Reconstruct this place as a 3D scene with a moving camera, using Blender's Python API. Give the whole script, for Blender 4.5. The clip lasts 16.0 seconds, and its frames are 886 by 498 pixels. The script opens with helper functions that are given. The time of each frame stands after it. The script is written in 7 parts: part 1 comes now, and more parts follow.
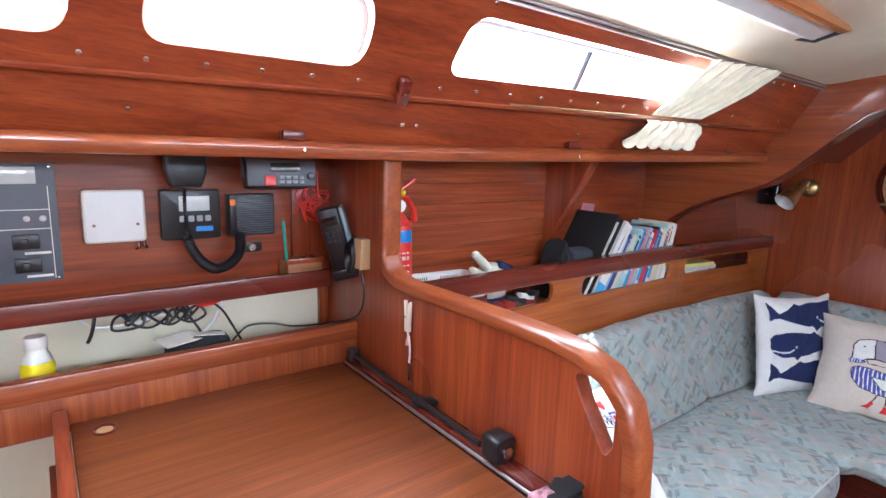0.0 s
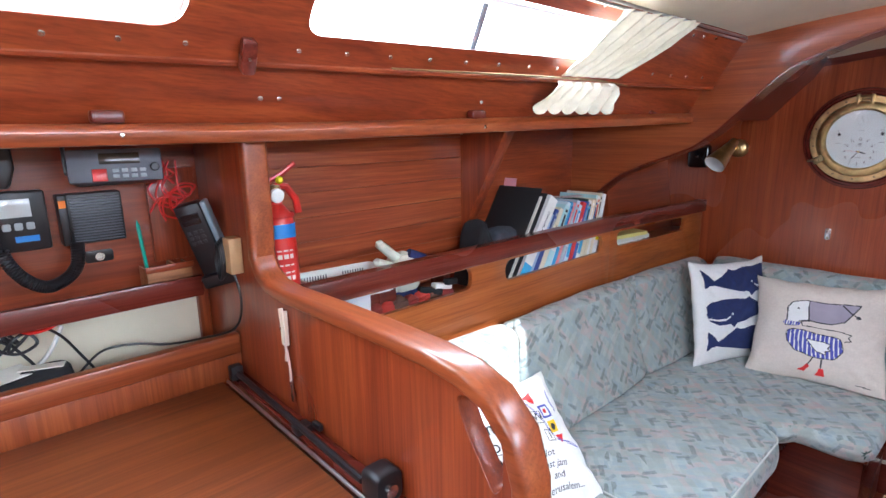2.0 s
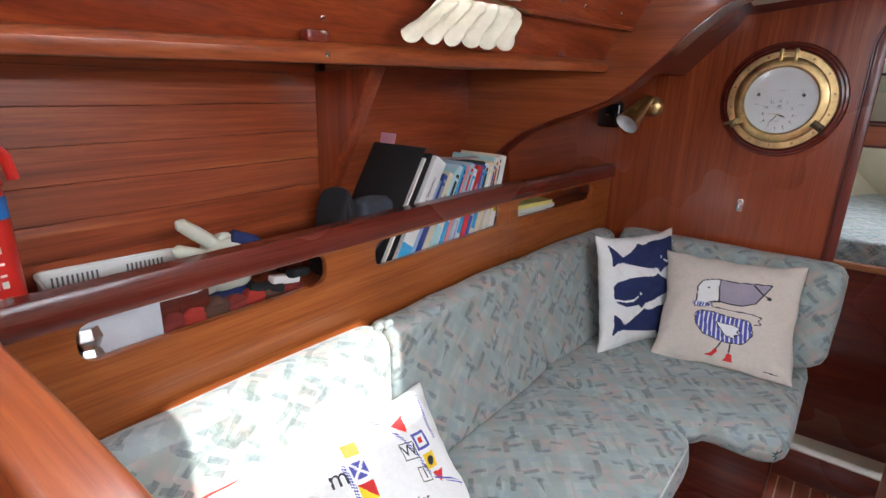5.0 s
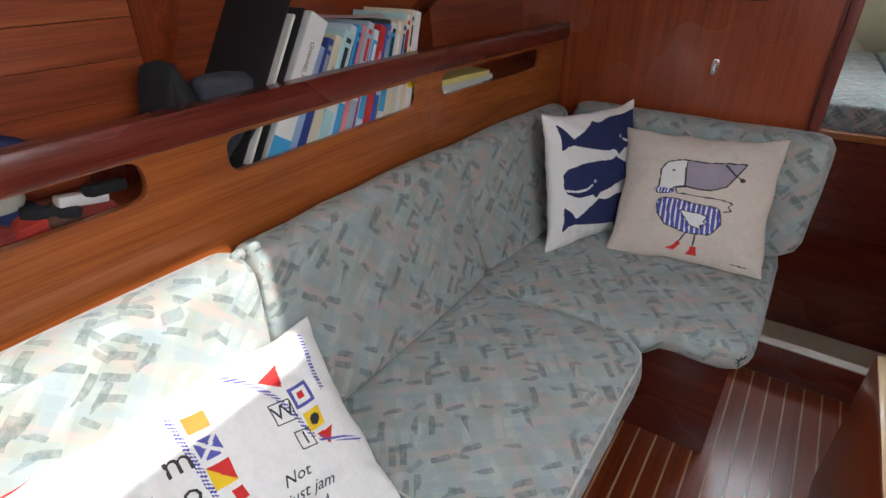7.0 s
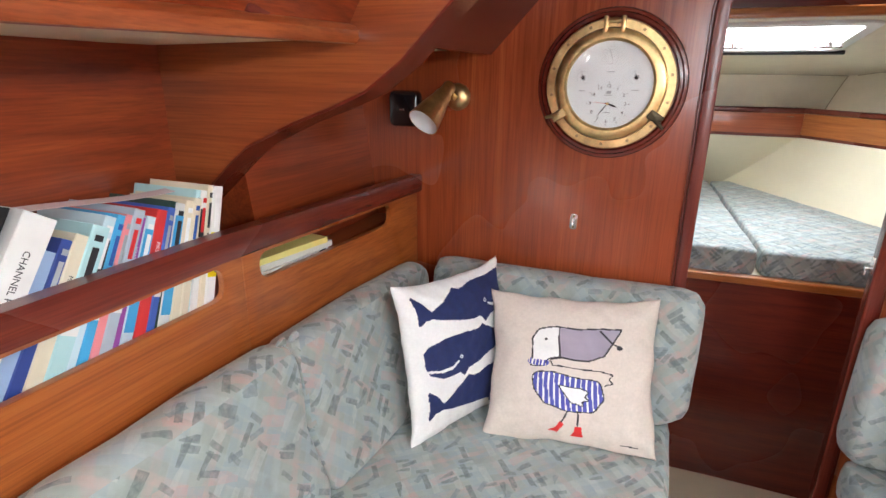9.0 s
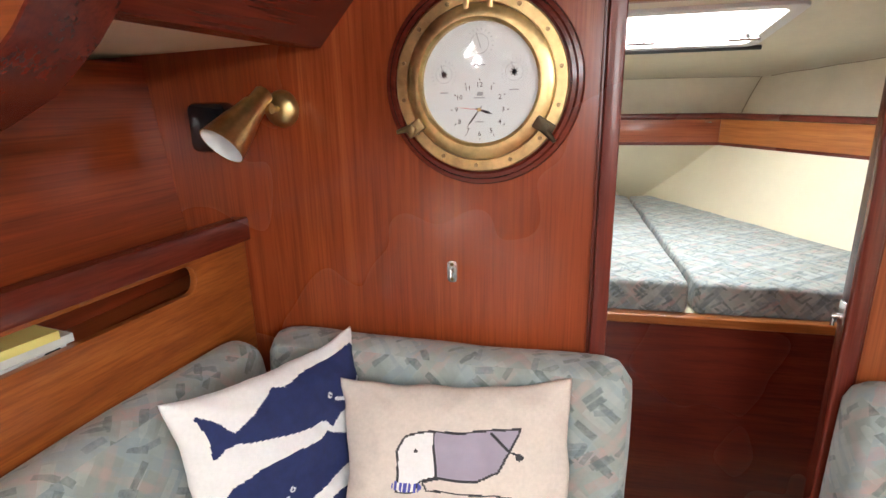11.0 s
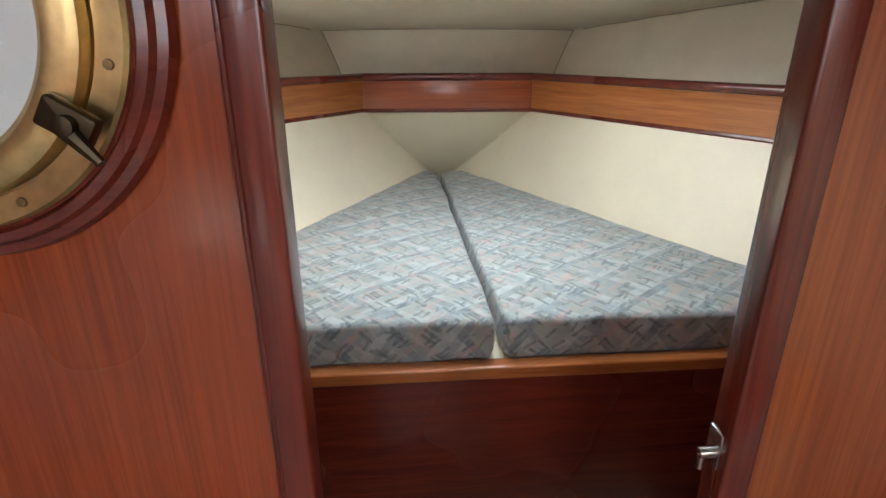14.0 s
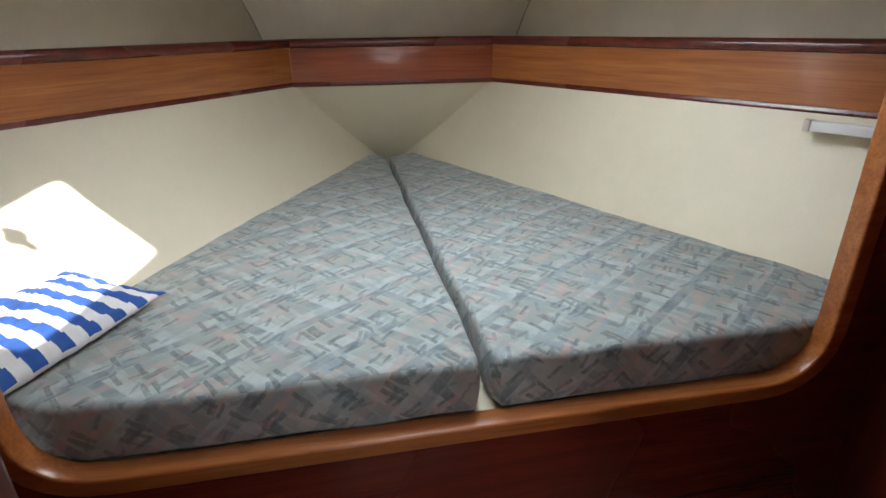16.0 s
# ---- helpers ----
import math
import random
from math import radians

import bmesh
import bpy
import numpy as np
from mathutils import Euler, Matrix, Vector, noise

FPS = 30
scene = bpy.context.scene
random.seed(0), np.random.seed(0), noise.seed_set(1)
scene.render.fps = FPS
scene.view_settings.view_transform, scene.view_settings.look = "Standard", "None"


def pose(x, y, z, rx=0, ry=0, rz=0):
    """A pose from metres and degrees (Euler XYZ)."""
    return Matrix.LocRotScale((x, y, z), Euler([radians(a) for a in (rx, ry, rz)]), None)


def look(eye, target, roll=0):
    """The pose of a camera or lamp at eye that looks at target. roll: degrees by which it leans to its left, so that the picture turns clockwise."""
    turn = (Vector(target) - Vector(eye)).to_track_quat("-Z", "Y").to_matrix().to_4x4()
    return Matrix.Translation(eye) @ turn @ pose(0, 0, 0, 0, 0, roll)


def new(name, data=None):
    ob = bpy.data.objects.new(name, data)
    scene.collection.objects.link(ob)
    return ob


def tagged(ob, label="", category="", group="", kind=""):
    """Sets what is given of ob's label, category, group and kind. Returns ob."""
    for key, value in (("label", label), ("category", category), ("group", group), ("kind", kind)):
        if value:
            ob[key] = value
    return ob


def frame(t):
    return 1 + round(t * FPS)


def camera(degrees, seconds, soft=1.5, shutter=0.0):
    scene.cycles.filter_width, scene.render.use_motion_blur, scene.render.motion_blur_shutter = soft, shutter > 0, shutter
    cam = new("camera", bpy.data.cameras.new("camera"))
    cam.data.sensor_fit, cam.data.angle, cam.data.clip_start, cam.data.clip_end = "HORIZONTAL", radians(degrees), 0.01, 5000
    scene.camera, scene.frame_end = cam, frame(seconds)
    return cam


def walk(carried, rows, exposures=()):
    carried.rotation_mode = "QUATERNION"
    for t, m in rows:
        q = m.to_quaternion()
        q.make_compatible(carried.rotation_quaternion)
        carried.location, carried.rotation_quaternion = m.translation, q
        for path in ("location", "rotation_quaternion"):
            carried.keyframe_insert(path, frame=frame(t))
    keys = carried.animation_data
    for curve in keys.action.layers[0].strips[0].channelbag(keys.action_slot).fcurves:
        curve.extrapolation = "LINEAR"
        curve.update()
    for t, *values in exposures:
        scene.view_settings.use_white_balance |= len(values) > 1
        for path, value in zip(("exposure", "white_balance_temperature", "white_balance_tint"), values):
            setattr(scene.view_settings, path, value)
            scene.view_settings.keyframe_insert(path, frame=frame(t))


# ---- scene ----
cam = camera(79.7, 16.0)
PATH = [
    (0, (-0.03, -0.017, 1.512), (1.169, 1.542, 1.149), 2.0),
    (0.5, (0.034, -0.06, 1.512), (1.315, 1.425, 1.121), 1.7),
    (1, (0.111, -0.126, 1.505), (1.403, 1.347, 1.103), 2.0),
    (1.5, (0.172, -0.104, 1.498), (1.452, 1.369, 1.062), 1.3),
    (2, (0.225, 0.036, 1.502), (1.539, 1.479, 1.065), -1.0),
    (2.5, (0.268, 0.137, 1.511), (1.673, 1.498, 1.091), -0.8),
    (3, (0.302, 0.217, 1.509), (1.82, 1.452, 1.097), -1.0),
    (3.5, (0.349, 0.265, 1.486), (1.982, 1.325, 1.026), -0.4),
    (3.7, (0.375, 0.275, 1.482), (2.025, 1.283, 0.97), 0.3),
    (6, (0.802, 0.217, 1.425), (2.161, 1.511, 0.733), 1.2),
    (6.5, (0.866, 0.235, 1.392), (2.236, 1.392, 0.505), 0.2),
    (7, (1.002, 0.299, 1.373), (2.436, 1.286, 0.387), -0.3),
    (7.5, (1.123, 0.36, 1.386), (2.596, 1.276, 0.389), -0.8),
    (8, (1.214, 0.391, 1.41), (2.837, 1.28, 0.651), -0.8),
    (8.5, (1.279, 0.407, 1.447), (3.004, 1.196, 0.812), -0.2),
    (9, (1.39, 0.359, 1.453), (3.151, 1.08, 0.836), 0.6),
    (9.2, (1.458, 0.347, 1.459), (3.229, 1.052, 0.853), 0.8),
    (11.3, (1.992, 0.303, 1.405), (3.866, 0.763, 0.858), -1.6),
    (11.5, (2.040, 0.302, 1.407), (3.917, 0.714, 0.850), -1.5),
    (12, (2.141, 0.288, 1.412), (4.037, 0.554, 0.84), -1.4),
    (12.5, (2.239, 0.253, 1.397), (4.146, 0.312, 0.797), -1.0),
    (13, (2.366, 0.207, 1.385), (4.260, 0.134, 0.752), -0.4),
    (13.5, (2.495, 0.168, 1.386), (4.382, 0.082, 0.719), 0.1),
    (14, (2.595, 0.123, 1.401), (4.467, 0.062, 0.698), -0.1),
    (14.5, (2.646, 0.104, 1.411), (4.503, 0.058, 0.673), -0.7),
    (15, (2.798, 0.130, 1.381), (4.645, -0.027, 0.629), -0.8),
    (15.5, (2.882, 0.137, 1.361), (4.718, -0.059, 0.592), -1.0),
    (16, (2.935, 0.130, 1.345), (4.761, -0.117, 0.568), -0.8),
]
EXPOSURES = [(0.0, 1.30, 5500, 10), (3.5, 1.25, 5600, 10), (6.0, 0.65, 6200, 10), (7.0, 0.48, 6200, 10), (8.0, 1.25, 6200, 10), (8.5, 1.60, 6300, 10), (9.0, 1.80, 6300, 10), (11.5, 1.85, 6700, 10), (12.5, 1.80, 6700, 10), (13.0, 1.70, 6600, 10), (14.0, 1.25, 6300, 10), (14.5, 1.15, 6150, 10), (16.0, 0.80, 6200, 10)]
walk(cam, [(t, look(eye, target, roll)) for t, eye, target, roll in PATH], EXPOSURES)

# ---- world, sun, light through the openings, added aft fill ----
SUN = Vector((-0.06, 0.78, -0.695)).normalized()
world = bpy.data.worlds.new("sky")
scene.world = world
world.use_nodes = True
wn = world.node_tree.nodes
sky = wn.new("ShaderNodeTexSky")
sky.sky_type, sky.sun_disc = "NISHITA", False
sky.sun_elevation, sky.sun_rotation = math.asin(-SUN.z), math.atan2(-SUN.x, -SUN.y)
wn["Background"].inputs["Strength"].default_value = 0.12
world.node_tree.links.new(sky.outputs[0], wn["Background"].inputs["Color"])
sun = new("sun", bpy.data.lights.new("sun", "SUN"))
sun.data.energy, sun.data.angle, sun.data.color = 5.0, radians(0.6), (1.0, 0.93, 0.82)
sun.matrix_world = look((0, 0, 0), SUN)


def sky_lamp(name, at, aim, w, h, watts, color=(0.93, 0.97, 1.0)):
    lamp = new(name, bpy.data.lights.new(name, "AREA"))
    lamp.data.shape, lamp.data.size, lamp.data.size_y = "RECTANGLE", w, h
    lamp.data.energy, lamp.data.color = watts, color
    lamp.matrix_world = look(at, aim)
    return lamp


# cabin side plane: y on the inner face of the window panel, port side
def side_y(x, z):
    return 1.09 - 0.146 * (x - 0.7) - 0.6 * (z - 1.665)


WINDOWS = [(-0.62, 0.04), (0.14, 0.58), (0.79, 1.72)]
for s in (1, -1):
    for a, b in WINDOWS:
        c = (a + b) / 2
        p = Vector((c, s * (side_y(c, 1.76) + 0.026), 1.76))
        n = Vector((-0.146, -s, -0.6)).normalized()
        sky_lamp("window_daylight", p, p + n, b - a + 0.02, 0.19, 5 * (b - a) / 0.5)
sky_lamp("hatch_daylight", (1.36, -0.22, 2.0), (1.36, -0.22, 0), 0.56, 0.56, 7)
sky_lamp("fore_hatch_daylight", (4.05, -0.02, 1.74), (4.05, -0.02, 0), 0.5, 0.44, 6)
# added fill lamp inside the closed aft end, brightens the forward bulkheads
sky_lamp("companionway_daylight", (-0.95, -0.1, 1.6), (2.6, 0.05, 1.0), 0.7, 0.9, 7.0)


def backdrop(name, m, w, h):
    """A plain bright stretch of hazy sky, far outside the openings."""
    me = bpy.data.meshes.new(name)
    me.from_pydata([(-w / 2, -h / 2, 0), (w / 2, -h / 2, 0), (w / 2, h / 2, 0), (-w / 2, h / 2, 0)], [], [(0, 1, 2, 3)])
    mat = bpy.data.materials.new(name)
    mat.use_nodes = True
    b = mat.node_tree.nodes["Principled BSDF"]
    b.inputs["Base Color"].default_value = (0.8, 0.85, 0.9, 1)
    b.inputs["Emission Color"].default_value, b.inputs["Emission Strength"].default_value = (0.95, 0.98, 1.0, 1), 2.5
    me.materials.append(mat)
    ob = new(name, me)
    ob.matrix_basis = m
    return tagged(ob, "plain bright hazy sky outside the boat", "sky", kind="structure")


backdrop("backdrop_port", pose(1.0, 9.0, 4.0, 90, 0, 0), 40, 12)
backdrop("backdrop_starboard", pose(1.0, -16.0, 3.0, 90, 0, 0), 40, 10)
backdrop("backdrop_bow", pose(16.0, 0.0, 3.0, 90, 0, 90), 24, 10)


# ---- materials ----
def nodes_of(name):
    m = bpy.data.materials.new(name)
    m.use_nodes = True
    t = m.node_tree
    return m, t.nodes, t.links, t.nodes["Principled BSDF"]


def ramp(n, stops):
    r = n.new("ShaderNodeValToRGB")
    e = r.color_ramp.elements
    while len(e) < len(stops):
        e.new(0.5)
    for k, (p, c) in zip(e, stops):
        k.position, k.color = p, (*c, 1)
    return r


def mapped(n, l, scale, rot=(0, 0, 0), uv=False):
    tc, mp = n.new("ShaderNodeTexCoord"), n.new("ShaderNodeMapping")
    mp.inputs["Scale"].default_value = scale
    mp.inputs["Rotation"].default_value = [radians(a) for a in rot]
    l.new(tc.outputs["UV" if uv else "Object"], mp.inputs[0])
    return mp


def tex_noise(n, l, mp, scale, detail=4, rough=0.55, dist=0.0):
    t = n.new("ShaderNodeTexNoise")
    t.inputs["Scale"].default_value, t.inputs["Detail"].default_value = scale, detail
    t.inputs["Roughness"].default_value, t.inputs["Distortion"].default_value = rough, dist
    l.new(mp.outputs[0], t.inputs["Vector"])
    return t


def mix_rgb(n, l, fac, a, b, mode="MIX"):
    m = n.new("ShaderNodeMix")
    m.data_type, m.blend_type = "RGBA", mode
    for sock, v in ((0, fac), (6, a), (7, b)):
        if isinstance(v, (int, float)):
            m.inputs[sock].default_value = v
        elif isinstance(v, tuple):
            m.inputs[sock].default_value = (*v, 1)
        else:
            l.new(v, m.inputs[sock])
    return m.outputs[2]


def bump(n, l, b, height, strength=0.2, distance=0.002):
    k = n.new("ShaderNodeBump")
    k.inputs["Strength"].default_value, k.inputs["Distance"].default_value = strength, distance
    l.new(height, k.inputs["Height"])
    l.new(k.outputs[0], b.inputs["Normal"])


def wood(name, dark, mid, light, axis, rough=0.28, figure=1.0, coat=0.35):
    """Varnished wood with its grain along one axis; fine pores, broad ribbons and a slow change of tone."""
    m, n, l, b = nodes_of(name)
    across = {"x": (1.0, 26, 26), "y": (26, 1.0, 26), "z": (26, 26, 1.0), "xy": (1.4, 1.4, 30)}[axis]
    fine = {"x": (5, 190, 190), "y": (190, 5, 190), "z": (190, 190, 5), "xy": (6, 6, 190)}[axis]
    info = n.new("ShaderNodeObjectInfo")
    mp = mapped(n, l, across)
    add = n.new("ShaderNodeVectorMath")
    sc = n.new("ShaderNodeVectorMath")
    sc.operation = "SCALE"
    sc.inputs[0].default_value = (7.3, 5.1, 9.7)
    l.new(info.outputs["Random"], sc.inputs["Scale"])
    l.new(mp.outputs[0], add.inputs[0])
    l.new(sc.outputs[0], add.inputs[1])
    broad = tex_noise(n, l, add, 1.0 * figure, 7, 0.66, 0.8)
    pores = tex_noise(n, l, mapped(n, l, fine), 1.0, 2, 0.6)
    slow = tex_noise(n, l, mapped(n, l, (1, 1, 1)), 1.7, 2)
    r = ramp(n, [(0.30, dark), (0.5, mid), (0.70, light)])
    l.new(broad.outputs[0], r.inputs[0])
    pr = ramp(n, [(0.36, (0.72, 0.66, 0.62)), (0.55, (1, 1, 1))])
    l.new(pores.outputs[0], pr.inputs[0])
    c = mix_rgb(n, l, 0.75, r.outputs[0], pr.outputs[0], "MULTIPLY")
    sr = ramp(n, [(0.3, (0.78, 0.76, 0.74)), (0.7, (1.12, 1.1, 1.08))])
    l.new(slow.outputs[0], sr.inputs[0])
    c = mix_rgb(n, l, 0.8, c, sr.outputs[0], "MULTIPLY")
    l.new(c, b.inputs["Base Color"])
    rr_ = n.new("ShaderNodeMapRange")
    rr_.inputs[3].default_value, rr_.inputs[4].default_value = rough - 0.06, rough + 0.12
    l.new(slow.outputs[0], rr_.inputs[0])
    l.new(rr_.outputs[0], b.inputs["Roughness"])
    b.inputs["Coat Weight"].default_value, b.inputs["Coat Roughness"].default_value = coat, 0.12
    bump(n, l, b, pores.outputs[0], 0.12, 0.0008)
    return m


def plain(name, color, rough=0.5, metal=0.0, vary=0.12, scale=9.0, bumps=0.0, coat=0.0, dirt=None):
    m, n, l, b = nodes_of(name)
    t = tex_noise(n, l, mapped(n, l, (1, 1, 1)), scale, 5, 0.6)
    lo = tuple(c * (1 - vary) for c in color)
    hi = tuple(min(1, c * (1 + vary)) for c in color)
    r = ramp(n, [(0.3, lo), (0.7, hi)])
    l.new(t.outputs[0], r.inputs[0])
    c = r.outputs[0]
    if dirt:
        d = tex_noise(n, l, mapped(n, l, (1, 1, 1)), 2.3, 6, 0.7)
        dr = ramp(n, [(0.5, (0, 0, 0)), (0.75, (1, 1, 1))])
        l.new(d.outputs[0], dr.inputs[0])
        c = mix_rgb(n, l, dr.outputs[0], c, dirt)
    l.new(c, b.inputs["Base Color"])
    b.inputs["Metallic"].default_value = metal
    mr = n.new("ShaderNodeMapRange")
    mr.inputs[3].default_value, mr.inputs[4].default_value = max(0.02, rough - 0.08), rough + 0.08
    l.new(t.outputs[0], mr.inputs[0])
    l.new(mr.outputs[0], b.inputs["Roughness"])
    b.inputs["Coat Weight"].default_value = coat
    if bumps:
        f = tex_noise(n, l, mapped(n, l, (1, 1, 1)), 420, 2)
        bump(n, l, b, f.outputs[0], bumps, 0.001)
    return m


def upholstery(name, k=1.0, bold=1.0, thin=1.0):
    """Pale grey-green weave with a woven lattice and short slanting dashes in slate, blue and faded pink."""
    m, n, l, b = nodes_of(name)
    base = tex_noise(n, l, mapped(n, l, (k, k, 1), uv=True), 9, 5, 0.6)
    r = ramp(n, [(0.3, (0.245, 0.285, 0.265)), (0.7, (0.36, 0.395, 0.36))])
    l.new(base.outputs[0], r.inputs[0])
    c = r.outputs[0]

    def dashes(scale, rot, size, share, color, amount, seed):
        nonlocal c
        turned = mapped(n, l, (k, k, 1), (0, 0, rot), uv=True)
        warp = tex_noise(n, l, turned, 14, 2)
        jig = mix_rgb(n, l, 0.012, turned.outputs[0], warp.outputs[1], "ADD")
        mp = n.new("ShaderNodeMapping")
        mp.inputs["Scale"].default_value = (scale[0] * thin ** 0.4, scale[1] * thin, 1)
        mp.inputs["Location"].default_value = (seed, seed * 1.7, 0)
        l.new(jig, mp.inputs[0])
        v = n.new("ShaderNodeTexVoronoi")
        v.voronoi_dimensions, v.distance = "2D", "CHEBYCHEV"
        v.inputs["Scale"].default_value, v.inputs["Randomness"].default_value = 1.0, 0.95
        l.new(mp.outputs[0], v.inputs["Vector"])
        near = n.new("ShaderNodeMath")
        near.operation = "LESS_THAN"
        near.inputs[1].default_value = size
        l.new(v.outputs["Distance"], near.inputs[0])
        sep = n.new("ShaderNodeSeparateColor")
        l.new(v.outputs["Color"], sep.inputs[0])
        pick = n.new("ShaderNodeMath")
        pick.operation = "LESS_THAN"
        pick.inputs[1].default_value = share
        l.new(sep.outputs[0], pick.inputs[0])
        both = n.new("ShaderNodeMath")
        both.operation = "MULTIPLY"
        l.new(near.outputs[0], both.inputs[0])
        l.new(pick.outputs[0], both.inputs[1])
        worn = n.new("ShaderNodeMath")
        worn.operation = "MULTIPLY"
        wr = n.new("ShaderNodeMapRange")
        wr.inputs[1].default_value, wr.inputs[2].default_value = 0.3, 0.65
        wr.inputs[3].default_value, wr.inputs[4].default_value = amount * 0.25, amount
        wt = tex_noise(n, l, mapped(n, l, (k, k, 1), uv=True), 55, 4, 0.7)
        l.new(wt.outputs[0], wr.inputs[0])
        l.new(both.outputs[0], worn.inputs[0])
        l.new(wr.outputs[0], worn.inputs[1])
        c = mix_rgb(n, l, worn.outputs[0], c, color)

    def bands(rot, seed, lo, hi, color, amount, pitch):
        nonlocal c
        mp = mapped(n, l, (pitch * k, pitch * k, 1), (0, 0, rot), uv=True)
        mp.inputs["Location"].default_value = (seed, seed, 0)
        w = n.new("ShaderNodeTexWave")
        w.inputs["Scale"].default_value, w.inputs["Distortion"].default_value = 0.5, 0.5
        w.inputs["Detail"].default_value = 2
        l.new(mp.outputs[0], w.inputs["Vector"])
        wr = ramp(n, [(lo, (0, 0, 0)), (hi, (amount, amount, amount))])
        l.new(w.outputs[0], wr.inputs[0])
        fade = tex_noise(n, l, mapped(n, l, (k, k, 1), uv=True), 16, 4, 0.6)
        fr = ramp(n, [(0.36, (0.15, 0.15, 0.15)), (0.6, (1, 1, 1))])
        l.new(fade.outputs[0], fr.inputs[0])
        c = mix_rgb(n, l, mix_rgb(n, l, 1.0, wr.outputs[0], fr.outputs[0], "MULTIPLY"), c, color)

    pale, deep = ((0.38, 0.445, 0.455), (0.23, 0.30, 0.34)) if bold < 1.3 else ((0.44, 0.50, 0.50), (0.09, 0.135, 0.15))
    for rot, seed in ((39, 0.2), (-39, 3.1)):
        bands(rot, seed, 0.60, 0.72, pale, 0.5 * bold, 4.6)
        bands(rot, seed + 0.06, 0.90, 0.95, deep, 0.45 * bold, 4.6)
    bands(39, 0.47, 0.90, 0.98, (0.45, 0.32, 0.29), 0.45, 4.6)
    bands(-39, 3.38, 0.92, 0.98, (0.50, 0.34, 0.30), 0.5, 4.6)
    dashes((8, 34, 1), 39, 0.33, 0.36, (0.26, 0.33, 0.37), 0.55 * bold, 0.0)
    dashes((9, 32, 1), -39, 0.33, 0.36, (0.46, 0.49, 0.46), 0.5, 2.3)
    dashes((8, 24, 1), 32, 0.32, 0.12, (0.52, 0.31, 0.28), 0.5, 5.2)
    dashes((12, 40, 1), -39, 0.34, 0.20, (0.11, 0.145, 0.135), 0.85, 7.9)
    dashes((13, 44, 1), 39, 0.33, 0.16, (0.12, 0.155, 0.16), 0.85, 11.4)
    dashes((16, 50, 1), 60, 0.32, 0.10, (0.13, 0.17, 0.16), 0.75, 15.1)
    dashes((15, 44, 1), 8, 0.32, 0.08, (0.15, 0.20, 0.22), 0.7, 19.7)
    l.new(c, b.inputs["Base Color"])
    b.inputs["Roughness"].default_value = 0.92
    b.inputs["Sheen Weight"].default_value = 0.25
    weave = tex_noise(n, l, mapped(n, l, (900, 500, 1), uv=True), 1.0, 1)
    folds = tex_noise(n, l, mapped(n, l, (k, k, 1), uv=True), 7, 3, 0.5, 0.4)
    both = n.new("ShaderNodeMath")
    both.operation = "MULTIPLY_ADD"
    both.inputs[1].default_value = 14.0
    l.new(folds.outputs[0], both.inputs[0])
    l.new(weave.outputs[0], both.inputs[2])
    bump(n, l, b, both.outputs[0], 0.35, 0.0012)
    return m


def pane_material(name, tint=(1, 1, 1)):
    m, n, l, b = nodes_of(name)
    n.remove(b)
    tr, gl, lw, mx = (n.new("ShaderNodeBsdfTransparent"), n.new("ShaderNodeBsdfGlossy"), n.new("ShaderNodeLayerWeight"), n.new("ShaderNodeMixShader"))
    fr, pw = n.new("ShaderNodeMath"), n.new("ShaderNodeMath")
    pw.operation, fr.operation = "POWER", "MULTIPLY_ADD"
    pw.inputs[1].default_value, fr.inputs[1].default_value, fr.inputs[2].default_value = 5.0, 0.6, 0.04
    l.new(lw.outputs["Facing"], pw.inputs[0])
    l.new(pw.outputs[0], fr.inputs[0])
    tr.inputs[0].default_value = (*tint, 1)
    gl.inputs["Roughness"].default_value = 0.02
    l.new(fr.outputs[0], mx.inputs[0])
    l.new(tr.outputs[0], mx.inputs[1])
    l.new(gl.outputs[0], mx.inputs[2])
    l.new(mx.outputs[0], n["Material Output"].inputs[0])
    return m


MAH = dict(dark=(0.165, 0.025, 0.009), mid=(0.265, 0.047, 0.014), light=(0.37, 0.082, 0.022))
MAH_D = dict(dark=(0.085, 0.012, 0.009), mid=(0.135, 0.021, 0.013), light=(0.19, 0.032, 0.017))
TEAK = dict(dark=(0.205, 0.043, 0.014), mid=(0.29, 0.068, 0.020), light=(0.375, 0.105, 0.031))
GOLD = dict(dark=(0.33, 0.100, 0.024), mid=(0.44, 0.150, 0.038), light=(0.55, 0.22, 0.070))
MAH_X, MAH_Y, MAH_Z = (wood("mahogany_" + a, axis=a, **MAH) for a in "xyz")
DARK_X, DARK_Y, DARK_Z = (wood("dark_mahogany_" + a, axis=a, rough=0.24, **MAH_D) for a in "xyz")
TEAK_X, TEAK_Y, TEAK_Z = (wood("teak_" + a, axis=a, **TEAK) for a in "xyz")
GOLD_X, GOLD_Y, GOLD_Z = (wood("pale_teak_" + a, axis=a, **GOLD) for a in "xyz")
DESK = wood("desk_teak", (0.140, 0.031, 0.006), (0.195, 0.048, 0.009), (0.265, 0.074, 0.014), "x", rough=0.46, coat=0.0)
SHELF_X = wood("shelf_teak", (0.255, 0.061, 0.014), (0.36, 0.099, 0.021), (0.46, 0.146, 0.035), "x")
PLANK_X = wood("streaked_mahogany", (0.15, 0.026, 0.009), (0.30, 0.060, 0.019), (0.46, 0.13, 0.038), "x", rough=0.3)
BULK_Z = wood("bulkhead_mahogany", (0.225, 0.040, 0.012), (0.30, 0.058, 0.017), (0.375, 0.088, 0.026), "z", rough=0.24, figure=0.8)
